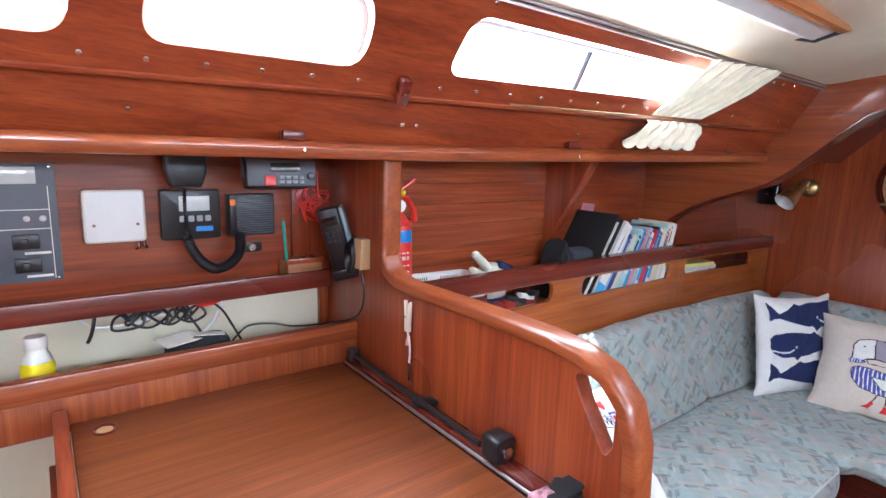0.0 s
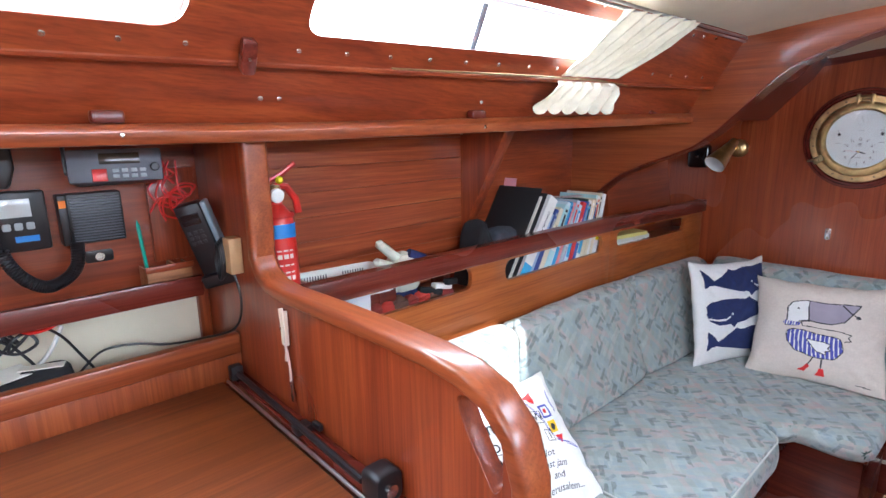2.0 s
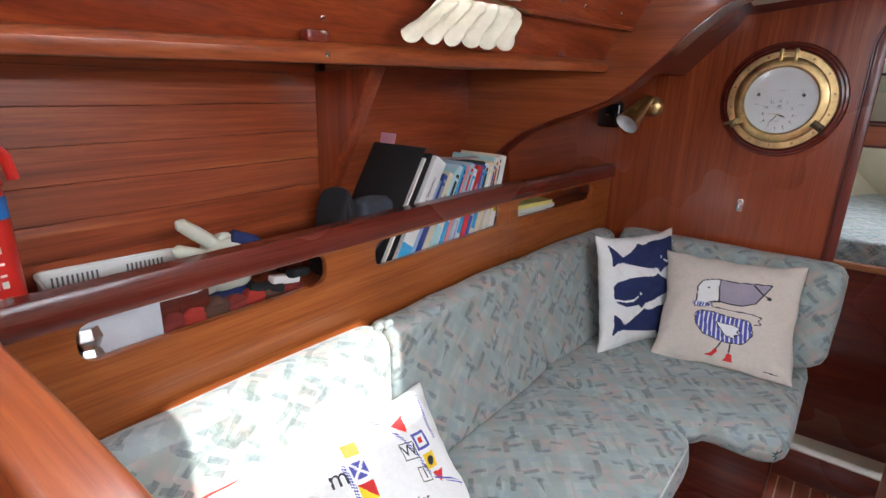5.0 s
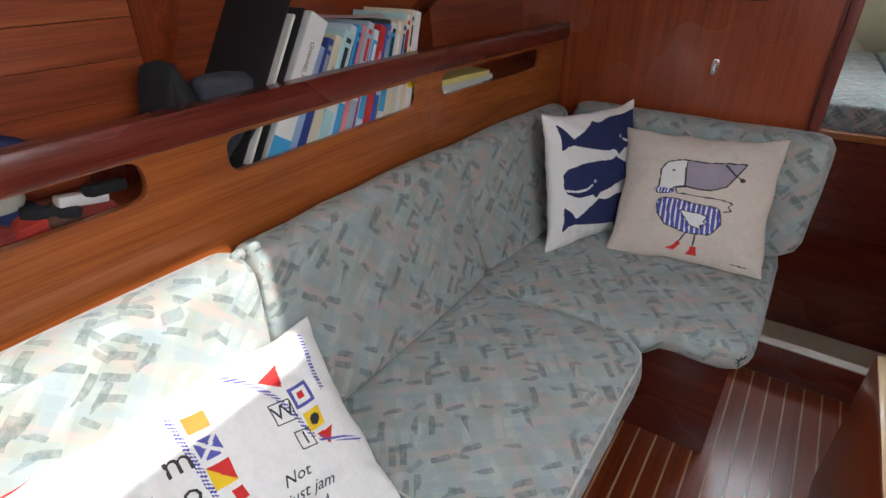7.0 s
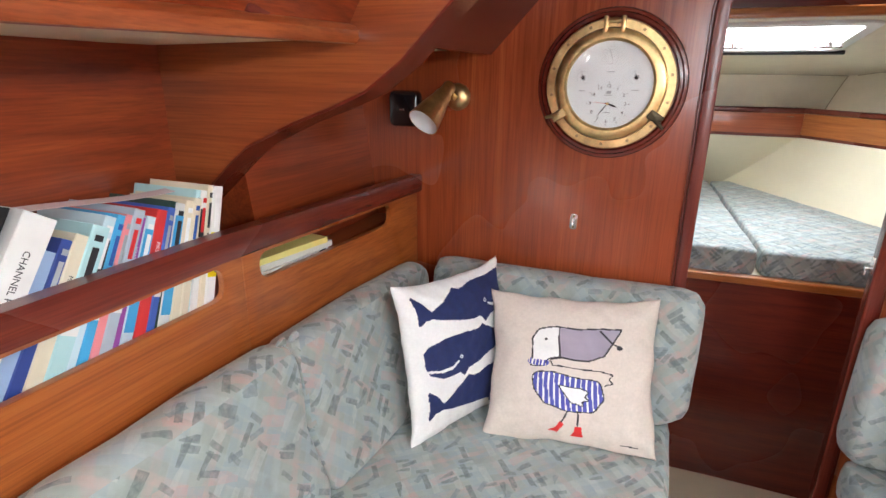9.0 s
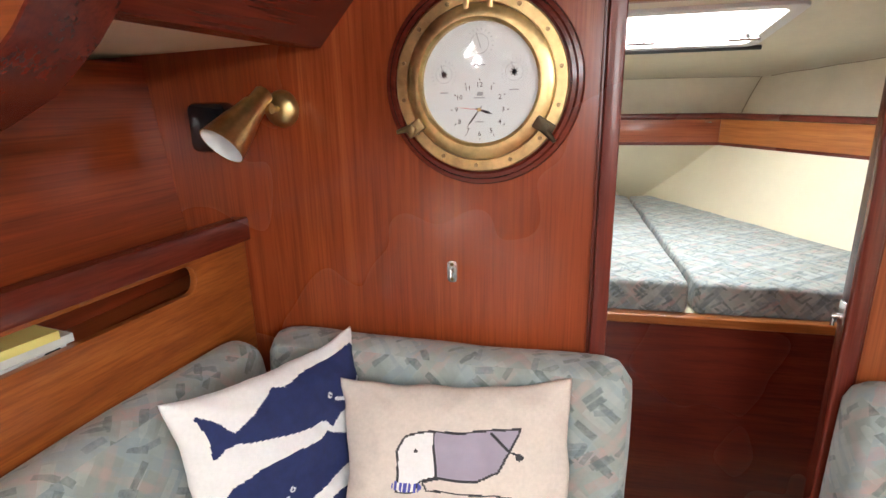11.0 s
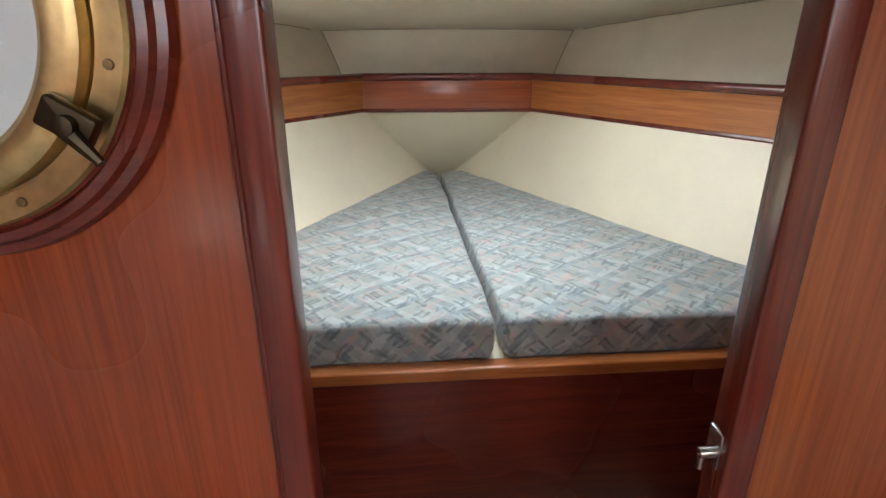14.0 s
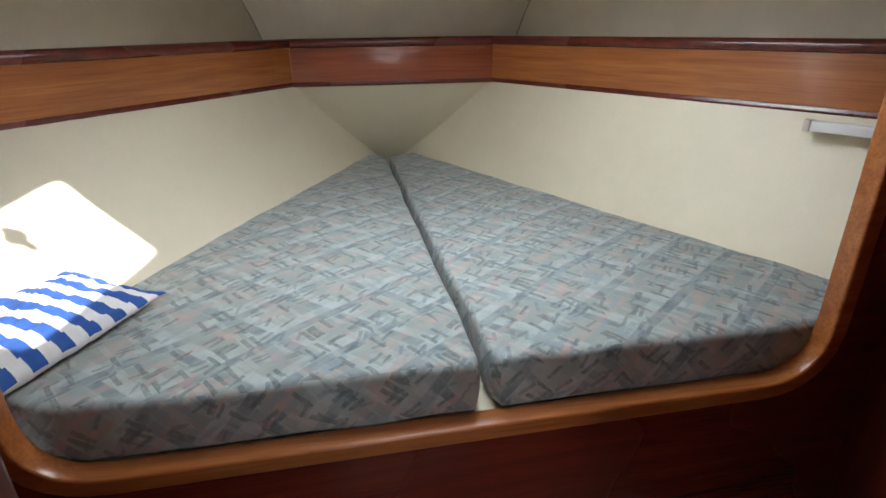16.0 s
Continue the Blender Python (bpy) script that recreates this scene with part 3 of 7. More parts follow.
for s, nm in ((1, "port"), (-1, "starboard")):
    up = [(-1.2, KNUCKLE), (2.36, KNUCKLE), (2.36, side_top(2.36)), (0.9, side_top(0.9)), (-1.2, side_top(-1.2))]
    w = structure("wall_" + nm + "_window_board", side_board(s, up, WIN_HOLES, 0.0, 0.028), MAH_X, "varnished mahogany window board of the cabin side", "wall")
    structure("wall_" + nm + "_lower_board", side_board(s, [(-1.2, 1.513), (2.36, 1.53), (2.36, KNUCKLE + 0.03), (-1.2, KNUCKLE + 0.03)], [], 0.03, 0.02), MAH_X,
              "varnished mahogany lower board of the cabin side", "wall")
    structure("wall_" + nm + "_coachroof", side_board(s, [(-1.25, 1.545), (2.4, 1.545), (2.4, 1.93), (-1.25, 2.06)],
                                                       [[(x0 + (x0 - 0.3) * 0.0, z0) for x0, z0 in h] for h in WIN_HOLES], 0.052, 0.02), GRP,
              "cream moulded coachroof side behind the panelling", "wall")
    structure("trim_" + nm + "_knuckle", b_tube([(x, s * (side_y(x, KNUCKLE) + 0.004), KNUCKLE) for x in lin(-1.2, 2.36, 12)], 0.008, 8), MAH_X, "rounded mahogany lip under the windows", "trim")
    # window: alloy rim and pane
    for i, (a, b) in enumerate(WINDOWS):
        win = tagged(part("window_" + str(i + 1) + ("" if s > 0 else "_starboard"),
                          side_board(s, WIN_HOLES[i], [], 0.062, 0.005), GLASS), "clear cabin window with rounded corners and a pale rim", "window", kind="structure")
        win.visible_shadow = False
        hole = WIN_HOLES[i]
        cx, cz = sum(p[0] for p in hole) / len(hole), sum(p[1] for p in hole) / len(hole)
        inner = [(cx + (x - cx) * (1 - 0.010 / max(0.1, abs(b - a) / 2)), cz + (z - cz) * 0.90) for x, z in hole]
        part("window_frame", side_board(s, hole, [inner], 0.03, 0.026), ENAMEL, win, "pale inner rim")
    # fastenings along the boards
    for z, xs, off in ((1.665, [0.05 + 0.105 * k for k in range(17)], 0.0), (1.852, [0.85 + 0.105 * k for k in range(9)], 0.0), (1.668, [1.95, 2.05, 2.14, 2.235], 0.0), (1.785, [2.04, 2.10, 2.17], 0.0), (1.575, [0.735, 0.775, 1.33, 1.87, 0.13], 0.03)):
        for x in xs:
            zz = min(z, side_top(x) - 0.028) if z > 1.84 else z
            p = Vector((x, s * (side_y(x, zz) + off), zz))
            nrm = Vector((-0.146, -s, -0.6)).normalized()
            dome = b_lathe([(0.0055, -0.001), (0.0055, 0.001), (0.004, 0.0025), (0, 0.003)], Matrix.Translation(p) @ nrm.to_track_quat("Z", "Y").to_matrix().to_4x4(), 10)
            tagged(part("screw", dome, STEEL), "small domed steel screw head in the panelling", "screw", "panel screws")
    # curtain track under the headliner
    structure("curtain_track_" + nm, joined(*[b_tube([(x, s * (side_y(x, side_top(x) - dz) - 0.004), side_top(x) - dz) for x in (-1.2, 0.5, 1.4, 2.345)], 0.0045, 6) for dz in (0.016, 0.026)]),
              ALLOY, "double alloy curtain track along the cabin side", "curtain track")


# side-deck ledge: a rounded nosing along the cabin, with a narrow shelf to the lower board
def nose_y(x):
    return 1.143 - 0.115 * (x - 0.489)


for s, nm in ((1, "port"), (-1, "starboard")):
    def nose(u, v):
        prof = [(0.12, 1.520), (0.03, 1.524), (0.008, 1.518), (0.0, 1.508), (0.0, 1.494), (0.006, 1.486), (0.014, 1.484), (0.05, 1.492)]
        d, z = prof[v]
        return (u, s * (nose_y(u) + d), z + 0.018 * max(0, u - 0.8))
    bm = bmesh.new()
    rows = [[bm.verts.new(nose(u, v)) for v in range(8)] for u in lin(-1.2, 2.36, 16)]
    for a, b in zip(rows, rows[1:]):
        for j in range(8):
            bm.faces.new((a[j], b[j], b[(j + 1) % 8], a[(j + 1) % 8]))
    bm.faces.new(rows[0]), bm.faces.new(rows[-1])
    bmesh.ops.recalc_face_normals(bm, faces=bm.faces)
    structure("trim_" + nm + "_ledge", bm, TEAK_X, "varnished teak nosing under the cabin side", "ledge")
    structure("ceiling_side_deck_" + nm, b_sheet(lambda u, v: (u, s * ((nose_y(u) + 0.014 if u < 2.4 else 0.965) * (1 - v) + 1.75 * v), 1.494 + (0.018 * max(0, u - 0.8)) * (1 - v) + 0.02 * v), lin(-1.2, 2.39, 8) + [2.41, BULK], (0, 1), (0, 0, 0.02)), GRP, "cream underside of the side deck", "ceiling")

# hull sides: port is panelled, starboard plain
for s, nm in ((1, "port"), (-1, "starboard")):
    structure("wall_" + nm + "_hull", b_sheet(lambda u, v: (u, s * (1.50 + 0.14 * math.sin(min(1, v / 1.5) * 1.5) + (0.04 if u < 0.7 else 0) - 0.02 * max(0, u - 1)), v), lin(-1.2, BULK, 8), lin(SOLE - 0.3, 1.55, 8), (0, 0.03 * s, 0)),
              GRP, "cream inner hull side", "wall")
# added wall, never in view: keeps skylight from entering at the aft end
structure("wall_aft", b_box(-1.25, -1.2, -1.7, 1.7, SOLE - 0.3, 2.1, 0), MAH_Z, "plain mahogany wall added out of view to close off the sky", "wall")

# main bulkhead with the doorway
DOOR = rounded([(-0.200, SOLE - 0.02), (0.25, SOLE - 0.02), (0.25, 1.715), (-0.200, 1.715)], [0, 0, 0.10, 0.10], 8)
top = [(y, ceil_z(BULK, y) + 0.05) for y in lin(0.69, -0.69, 10)]
outl = [(1.62, SOLE - 0.15), (1.62, 1.54), (0.9, 1.55), *top, (-0.9, 1.55), (-1.62, 1.54), (-1.62, SOLE - 0.15)]
structure("wall_main_bulkhead", b_plate(outl, [DOOR], "x", BULK, BULK + 0.014, 0.0), BULK_Z, "varnished mahogany main bulkhead with vertical grain", "bulkhead")
# sunlight on the bulkhead's starboard part, put in as a more orange sheet
structure("wall_bulkhead_veneer", b_plate([(-0.2405, SOLE), (-0.2405, 1.80), (-0.68, 1.76), (-0.9, 1.54), (-1.55, 1.53), (-1.55, SOLE)], [], "x", BULK - 0.003, BULK, 0.0), TEAK_Z, "thin sheet starboard of the doorway, its orange-brown tint standing for sunlight", "bulkhead")


def band(poly, w0, w1, axis, a, b, bev=0.003):
    """A flat band that follows a closed outline, from w0 to w1 outside it."""
    c = sum((Vector(p) for p in poly), Vector((0, 0))) / len(poly)

    def off(d):
        out, k = [], len(poly)
        for i in range(k):
            t = Vector(poly[(i + 1) % k]) - Vector(poly[i - 1])
            nrm = Vector((t.y, -t.x)).normalized()
            p = Vector(poly[i])
            if nrm.dot(p - c) < 0:
                nrm = -nrm
            out.append(tuple(p + nrm * d))
        return out
    return b_plate(off(w1), [off(w0)], axis, a, b, bev)


structure("trim_doorway_flat", band(DOOR, -0.004, 0.030, "x", BULK - 0.022, BULK + 0.018, 0.004), DARK_Z, "dark mahogany doorway lining", "door frame")
structure("trim_doorway_bead", band(DOOR, 0.030, 0.038, "x", BULK - 0.010, BULK, 0.002), DARK_Z, "thin dark bead round the doorway", "door frame")
structure("trim_bulkhead_top", b_sheet(lambda u, v: (u, v, ceil_z(BULK, v) - 0.028), (BULK - 0.014, BULK), lin(0.72, -0.72, 16), (0, 0, 0.035)), DARK_Y, "dark cove moulding between bulkhead and headliner", "trim")

# laminated beam that sweeps from the hull side up under the deckhead
LOWER = [(1.60, 1.04), (1.47, 1.105), (1.42, 1.145), (1.36, 1.195), (1.29, 1.255), (1.23, 1.30), (1.10, 1.357), (1.0, 1.392), (0.92, 1.425), (0.84, 1.482), (0.77, 1.55), (0.70, 1.622), (0.62, 1.69), (0.54, 1.727), (0.46, 1.756), (0.37, 1.782), (0.29, 1.80), (0.15, 1.815), (0.0, 1.822)]


def beam_profile(d):
    """The lower edge, lowered by d."""
    out = []
    for i, p in enumerate(LOWER):
        a, b = Vector(LOWER[max(0, i - 1)]), Vector(LOWER[min(len(LOWER) - 1, i + 1)])
        t = (b - a).normalized()
        nrm = Vector((-t.y, t.x))
        if nrm.y > 0:
            nrm = -nrm
        out.append(tuple(Vector(p) + nrm * d))
    return out


low = beam_profile(0)
full = low + [(-y, z) for y, z in reversed(low[:-1])]
upper = [(-1.62, 1.52), (-1.0, 1.525), (-0.965, 1.56), (-0.81, 1.80)] + [(y, ceil_z(2.36, y) + 0.015) for y in lin(-0.7, 0.7, 10)] + [(0.81, 1.80), (0.965, 1.56), (1.0, 1.525), (1.62, 1.52)]
structure("arched_beam", b_plate(full + upper, [], "x", 2.345, 2.435, 0.004), TEAK_Y, "curved laminated teak deck beam sweeping up the cabin side", "beam")
edge = b_sheet(lambda u, v: (u, v[0], v[1]), (2.341, 2.438), full, (0, 0, -0.006))
structure("trim_beam_edge", edge, DARK_Y, "dark rounded edging under the arched beam", "trim")

# carlin between beam and bulkhead, and fore-and-aft batten on the deckhead
for s, nm in ((1, "port"), (-1, "starboard")):
    structure("carlin_" + nm, b_sheet(lambda u, v: (u, s * v[0], v[1]), (2.43, BULK), [(0.965, 1.525), (0.888, 1.52), (0.72, 1.70), (0.66, 1.80)], (0, 0.0, 0.03)), DARK_X, "dark mahogany carlin beside the deckhead", "beam")
structure("trim_deckhead_batten", b_box(2.435, BULK - 0.015, 0.15, 0.195, 1.79, 1.85, 0.004), DARK_X, "dark wooden batten along the deckhead", "batten")

# fore vestibule and berth bulkhead
OPEN = rounded([(-0.678, 0.722), (0.672, 0.722), (0.672, 1.66), (-0.678, 1.66)], [0.12, 0.12, 0.08, 0.08], 8)
SKEW = 0.045


def askew(bm):
    """Turns the berth bulkhead a little, its starboard side further forward."""
    for v in bm.verts:
        v.co.x -= SKEW * v.co.y
    return bm


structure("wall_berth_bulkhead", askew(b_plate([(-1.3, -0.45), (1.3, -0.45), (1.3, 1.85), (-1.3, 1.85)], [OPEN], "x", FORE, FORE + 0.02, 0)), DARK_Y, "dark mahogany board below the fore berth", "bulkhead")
structure("trim_berth_opening", askew(band(OPEN, -0.004, 0.028, "x", FORE - 0.014, FORE + 0.028, 0.005)), GOLD_Y, "pale teak edging round the berth opening", "trim")
for s, nm in ((1, "port"), (-1, "starboard")):
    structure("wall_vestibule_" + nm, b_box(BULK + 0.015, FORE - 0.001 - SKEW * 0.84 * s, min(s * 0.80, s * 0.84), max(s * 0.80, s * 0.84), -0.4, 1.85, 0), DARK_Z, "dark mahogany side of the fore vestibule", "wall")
structure("ceiling_vestibule", b_box(BULK + 0.015, FORE - 0.001, -1.2, 1.2, 1.74, 1.78, 0), LINER, "cream headliner over the doorway", "ceiling")
structure("floor_vestibule", b_box(BULK - 0.02, FORE, -0.8, 0.8, -0.25, -0.22, 0), GRP, "cream moulded floor pan beyond the doorway", "floor")
structure("threshold", joined(b_box(3.02, 3.055, -0.62, 0.8, SOLE, 0.045, 0.003)), DARK_Y, "dark wooden threshold riser under the doorway", "threshold")
structure("threshold_lip", b_box(3.015, 3.06, -0.62, 0.8, 0.0455, 0.053, 0.002), CREAM, "pale strip on the threshold", "threshold")

# fore cabin lining
CV = 0.06


FID_P, FID_S = ((4.20, 0.935), (5.0, 0.392)), ((3.911, -0.99), (5.0, -0.348))


def fid(line, x):
    (x0, y0), (x1, y1) = line
    return y0 + (y1 - y0) * (x - x0) / (x1 - x0)


def bow_side(line, foot):
    """The lining between the foot of the berth and the shelf: f runs forward, k upward."""
    def fn(f, k):
        lo = Vector((3.66, foot[0], 0.83)).lerp(Vector((5.30, foot[1], 0.83)), f)
        hi = Vector((3.66, fid(line, 3.66), 1.152)).lerp(Vector((5.005, fid(line, 5.005), 1.152)), f)
        bulge = 0.012 * math.sin(math.pi * min(1, max(0, k)))
        p = lo.lerp(hi, k)
        return (p.x, p.y + math.copysign(bulge, foot[0]), p.z)
    return fn


for line, foot, nm, s in ((FID_P, (0.875, 0.12), "port", 1), (FID_S, (-0.95, -0.045), "starboard", -1)):
    structure("wall_bow_lower_" + nm, b_sheet(bow_side(line, foot), lin(0, 1.04, 16), lin(-0.7, 1.02, 10), (0, 0.02 * s, 0)), GRP, "cream lined bow side above the berth", "wall")


def bow_front(f, k):
    lo = Vector((5.305, -0.045, 0.83)).lerp(Vector((5.305, 0.12, 0.83)), f)
    hi = Vector((5.008, -0.352, 1.152)).lerp(Vector((5.008, 0.395, 1.152)), f)
    return tuple(lo.lerp(hi, k))


structure("wall_bow_front", b_sheet(bow_front, lin(-0.12, 1.12, 6), lin(-0.3, 1.02, 8), (0.02, 0, 0.005)), GRP, "cream facet closing the point of the bow", "wall")


for line, nm, s in ((FID_P, "port", 1), (FID_S, "starboard", -1)):
    ys = [(x, fid(line, x)) for x in (3.66, 4.3, 5.0)]
    structure("shelf_board_" + nm, b_sheet(lambda u, v: (u[0], u[1], v), ys, (1.157, 1.276), (0, 0.018 * s, 0)), GOLD_XY, "pale varnished shelf front along the bow side", "shelf front")
    structure("shelf_cap_" + nm, b_tube([(x, y + 0.004 * s, 1.292) for x, y in ys], 0.016, 10), DARK_X, "dark rounded cap on the bow shelf", "trim")
    structure("shelf_foot_" + nm, b_tube([(x, y + 0.006 * s, 1.152) for x, y in ys], 0.010, 8), DARK_X, "dark bead under the bow shelf", "trim")
    structure("shelf_" + nm, b_sheet(lambda u, v: (u[0], u[1] + v * s, 1.145), ys, (0.01, 0.5), (0, 0, 0.012)), GRP, "cream bow shelf", "shelf")
    structure("wall_bow_upper_" + nm, b_sheet(lambda u, v: (u, fid(line, u) + (0.15 + 0.22 * v) * s, 1.15 + v), lin(3.66, 5.25, 8), lin(0, 0.62, 6), (0, 0.02 * s, 0)), LINER, "cream vinyl lining above the bow shelf", "wall")
structure("shelf_board_front", b_box(5.0, 5.018, -0.348, 0.392, 1.157, 1.276, 0.002), BOW_Y, "reddish varnished shelf front across the bow", "shelf front")
structure("shelf_cap_front", b_tube([(5.004, -0.348, 1.292), (5.004, 0.392, 1.292)], 0.016, 10), DARK_Y, "dark rounded cap on the shelf across the bow", "trim")
structure("shelf_foot_front", b_tube([(5.006, -0.348, 1.152), (5.006, 0.392, 1.152)], 0.010, 8), DARK_Y, "dark bead under the shelf across the bow", "trim")
structure("shelf_front", b_box(5.019, 5.3, -0.5, 0.6, 1.145, 1.157, 0), GRP, "cream shelf in the bow", "shelf")
structure("wall_bow_upper_front", b_sheet(lambda u, v: (5.14 - 0.10 * v ** 2 * 4 - 0.06 * u * u, u * 0.85 + CV * 0.3, 1.15 + v), lin(-1, 1, 10), lin(0, 0.5, 6), (0.02, 0, 0)), LINER, "cream vinyl lining across the bow", "wall")
BH = (3.78, 4.28, -0.26, 0.24)


def bow_ceiling(u, v):
    return (u, v, 1.665 - 0.125 * (u - 3.67) - 0.03 * v * v)


def lining_front_x(y, z):
    return 5.14 - 0.4 * (z - 1.15) ** 2 - 0.06 * ((y - CV * 0.3) / 0.85) ** 2


def lining_side_y(line, s, x, z):
    return fid(line, x) + (0.15 + 0.22 * (z - 1.15)) * s


SEAM = plain("lining_seam", (0.34, 0.29, 0.20), 0.8, vary=0.3, scale=40)
for line, nm, s in ((FID_P, "port", 1), (FID_S, "starboard", -1)):
    up = []
    for z in lin(1.29, 1.50, 10):
        x = 5.05
        for _ in range(12):
            y = lining_side_y(line, s, x, z)
            x = lining_front_x(y, z)
        up.append((x - 0.002, y - 0.002 * s, z))
    structure("trim_lining_seam_" + nm, b_tube(up, 0.0028, 6), SEAM, "dark seam between bow lining panels", "seam")
    along = []
    for x in lin(3.70, 5.02, 14):
        z = 1.5
        for _ in range(8):
            y = lining_side_y(line, s, x, z)
            z = bow_ceiling(x, y)[2]
        along.append((x, y - 0.003 * s, z - 0.002 + 0.002 * math.sin(x * 31)))
    structure("trim_ceiling_seam_" + nm, b_tube(along, 0.0022, 6), SEAM, "dark seam between headliner and bow lining", "seam")
across = []
for y in lin(-0.52, 0.58, 16):
    z = 1.49
    for _ in range(8):
        x = lining_front_x(y, z)
        z = bow_ceiling(x, y)[2]
    across.append((x - 0.003, y, z - 0.001))
structure("trim_ceiling_seam_front", b_tube(across, 0.0018, 6), SEAM, "seam between headliner and the lining across the bow", "seam")
structure("ceiling_fore_cabin", joined(b_sheet(bow_ceiling, lin(3.66, BH[0], 3), lin(-1.2, 1.2, 16), (0, 0, 0.025)), b_sheet(bow_ceiling, lin(BH[1], 5.3, 8), lin(-1.2, 1.2, 16), (0, 0, 0.025)),
                                       b_sheet(bow_ceiling, lin(BH[0], BH[1], 4), lin(-1.2, BH[2], 8), (0, 0, 0.025)), b_sheet(bow_ceiling, lin(BH[0], BH[1], 4), lin(BH[3], 1.2, 8), (0, 0, 0.025))),
          LINER, "cream vinyl headliner of the fore cabin", "ceiling")
hx0, hx1, hy0, hy1 = BH
tilt = Matrix.Translation((4.05, 0, 1.617)) @ Matrix.Rotation(radians(7.1), 4, "Y") @ Matrix.Translation((-4.05, 0, 0))
structure("hatch_fore_frame", moved(b_plate(rounded([(hx0 - 0.03, hy0 - 0.03), (hx1 + 0.03, hy0 - 0.03), (hx1 + 0.03, hy1 + 0.03), (hx0 - 0.03, hy1 + 0.03)], 0.05), [rounded([(hx0 + 0.015, hy0 + 0.015), (hx1 - 0.015, hy0 + 0.015), (hx1 - 0.015, hy1 - 0.015), (hx0 + 0.015, hy1 - 0.015)], 0.04)], "z", -0.012, 0.06, 0.004), tilt),
          WHITE, "white frame of the fore hatch", "hatch")
bar = tagged(part("hatch_strut", b_tube([(4.31, -0.31, 1.570), (4.31, 0.28, 1.570)], 0.009, 10), BLACK), "black stay bar under the fore hatch", "hatch stay")
bar["kind"] = "structure"
for y in (-0.20, 0.14):
    tagged(part("hatch_handle", joined(b_tube([(4.10, y - 0.05, 1.585), (4.10, y + 0.05, 1.585)], 0.007, 8), b_lathe([(0.018, 0), (0.018, 0.02), (0.012, 0.026)], Matrix.Translation((4.10, y, 1.585)), 14)), STEEL), "steel latch handle on the fore hatch", "hatch latch", "fore hatch latches", "structure")

# divider between chart table and settee
post = [(1.60, SOLE), (1.60, 1.486), (1.205, 1.486), (1.205, 1.27)]
sweep = [(1.198, 1.225), (1.175, 1.19), (1.13, 1.168), (1.06, 1.163), (0.9, 1.168), (0.75, 1.172), (0.6, 1.172), (0.53, 1.166), (0.475, 1.148), (0.435, 1.11), (0.415, 1.05), (0.41, 0.95), (0.41, SOLE)]
hole = rounded([(0.545, 1.135), (0.52, 1.085), (0.465, 1.005), (0.452, 1.03), (0.452, 1.10), (0.49, 1.138)], 0.015, 4)
structure("divider_panel", b_plate(post + sweep, [hole], "x", 0.704, 0.740, 0.002), MAH_Z, "half-height mahogany divider beside the chart table", "divider")
rail = [(1.195, 1.486), (1.195, 1.38), (1.195, 1.27)] + sweep
bm = bmesh.new()
rows = []
for i, p in enumerate(rail):
    a, b = Vector(rail[max(0, i - 1)]), Vector(rail[min(len(rail) - 1, i + 1)])
    t = (b - a).normalized()
    nrm = Vector((-t.y, t.x))
    if nrm.dot(Vector((-1, 1))) < 0:
        nrm = -nrm
    # rounded section, proud of both faces
    sec = rounded([(-0.012, 0.690), (-0.012, 0.748), (0.016, 0.748), (0.016, 0.690)], [0.006, 0.006, 0.012, 0.012], 4)
    rows.append([bm.verts.new((x, p[0] + nrm.x * d, p[1] + nrm.y * d)) for d, x in sec])
for a, b in zip(rows, rows[1:]):
    for j in range(len(a)):
        bm.faces.new((a[j], b[j], b[(j + 1) % len(a)], a[(j + 1) % len(a)]))
bm.faces.new(rows[0]), bm.faces.new(rows[-1])
bmesh.ops.recalc_face_normals(bm, faces=bm.faces)
structure("trim_divider_rail", bm, TEAK_Y, "rounded varnished rail capping the divider", "rail")

# bookshelf along the port side
def shelf_y(x):
    return 1.207 if x < 2.2 else 1.207 - 0.075 * (x - 2.2)


def slot(xa, xb, za, zb, r=0.032):
    return rounded([(xa, za), (xb, za), (xb, zb), (xa, zb)], r, 6)


bm = joined(b_plate([(0.742, 0.60), (2.26, 0.60), (2.26, 1.075), (0.742, 1.075)], [slot(0.885, 1.418, 0.992, 1.064), slot(1.583, 2.205, 0.985, 1.058)], "y", 0, 0.018, 0.0015),
            b_plate([(2.26, 0.60), (BULK - 0.002, 0.60), (BULK - 0.002, 1.075), (2.26, 1.075)], [slot(2.31, 2.885, 0.992, 1.058)], "y", 0, 0.018, 0.0015))
for v in bm.verts:
    v.co.y += shelf_y(v.co.x)
structure("shelf_front_port", bm, SHELF_X, "varnished teak shelf front with three long handhold slots", "shelf front")
structure("trim_shelf_rail", b_sheet(lambda u, v: (u, shelf_y(u) + v[0], v[1]), (0.742, 2.2, BULK - 0.002), [(-0.016, 1.072), (-0.018, 1.076), (-0.018, 1.124), (-0.014, 1.13)], (0, 0.036, 0)), DARK_X, "dark mahogany rail along the bookshelf", "rail")
structure("shelf_port", b_box(0.742, BULK - 0.002, 1.226, 1.50, 0.958, 0.975, 0.0), TEAK_X, "teak bookshelf bottom", "shelf")


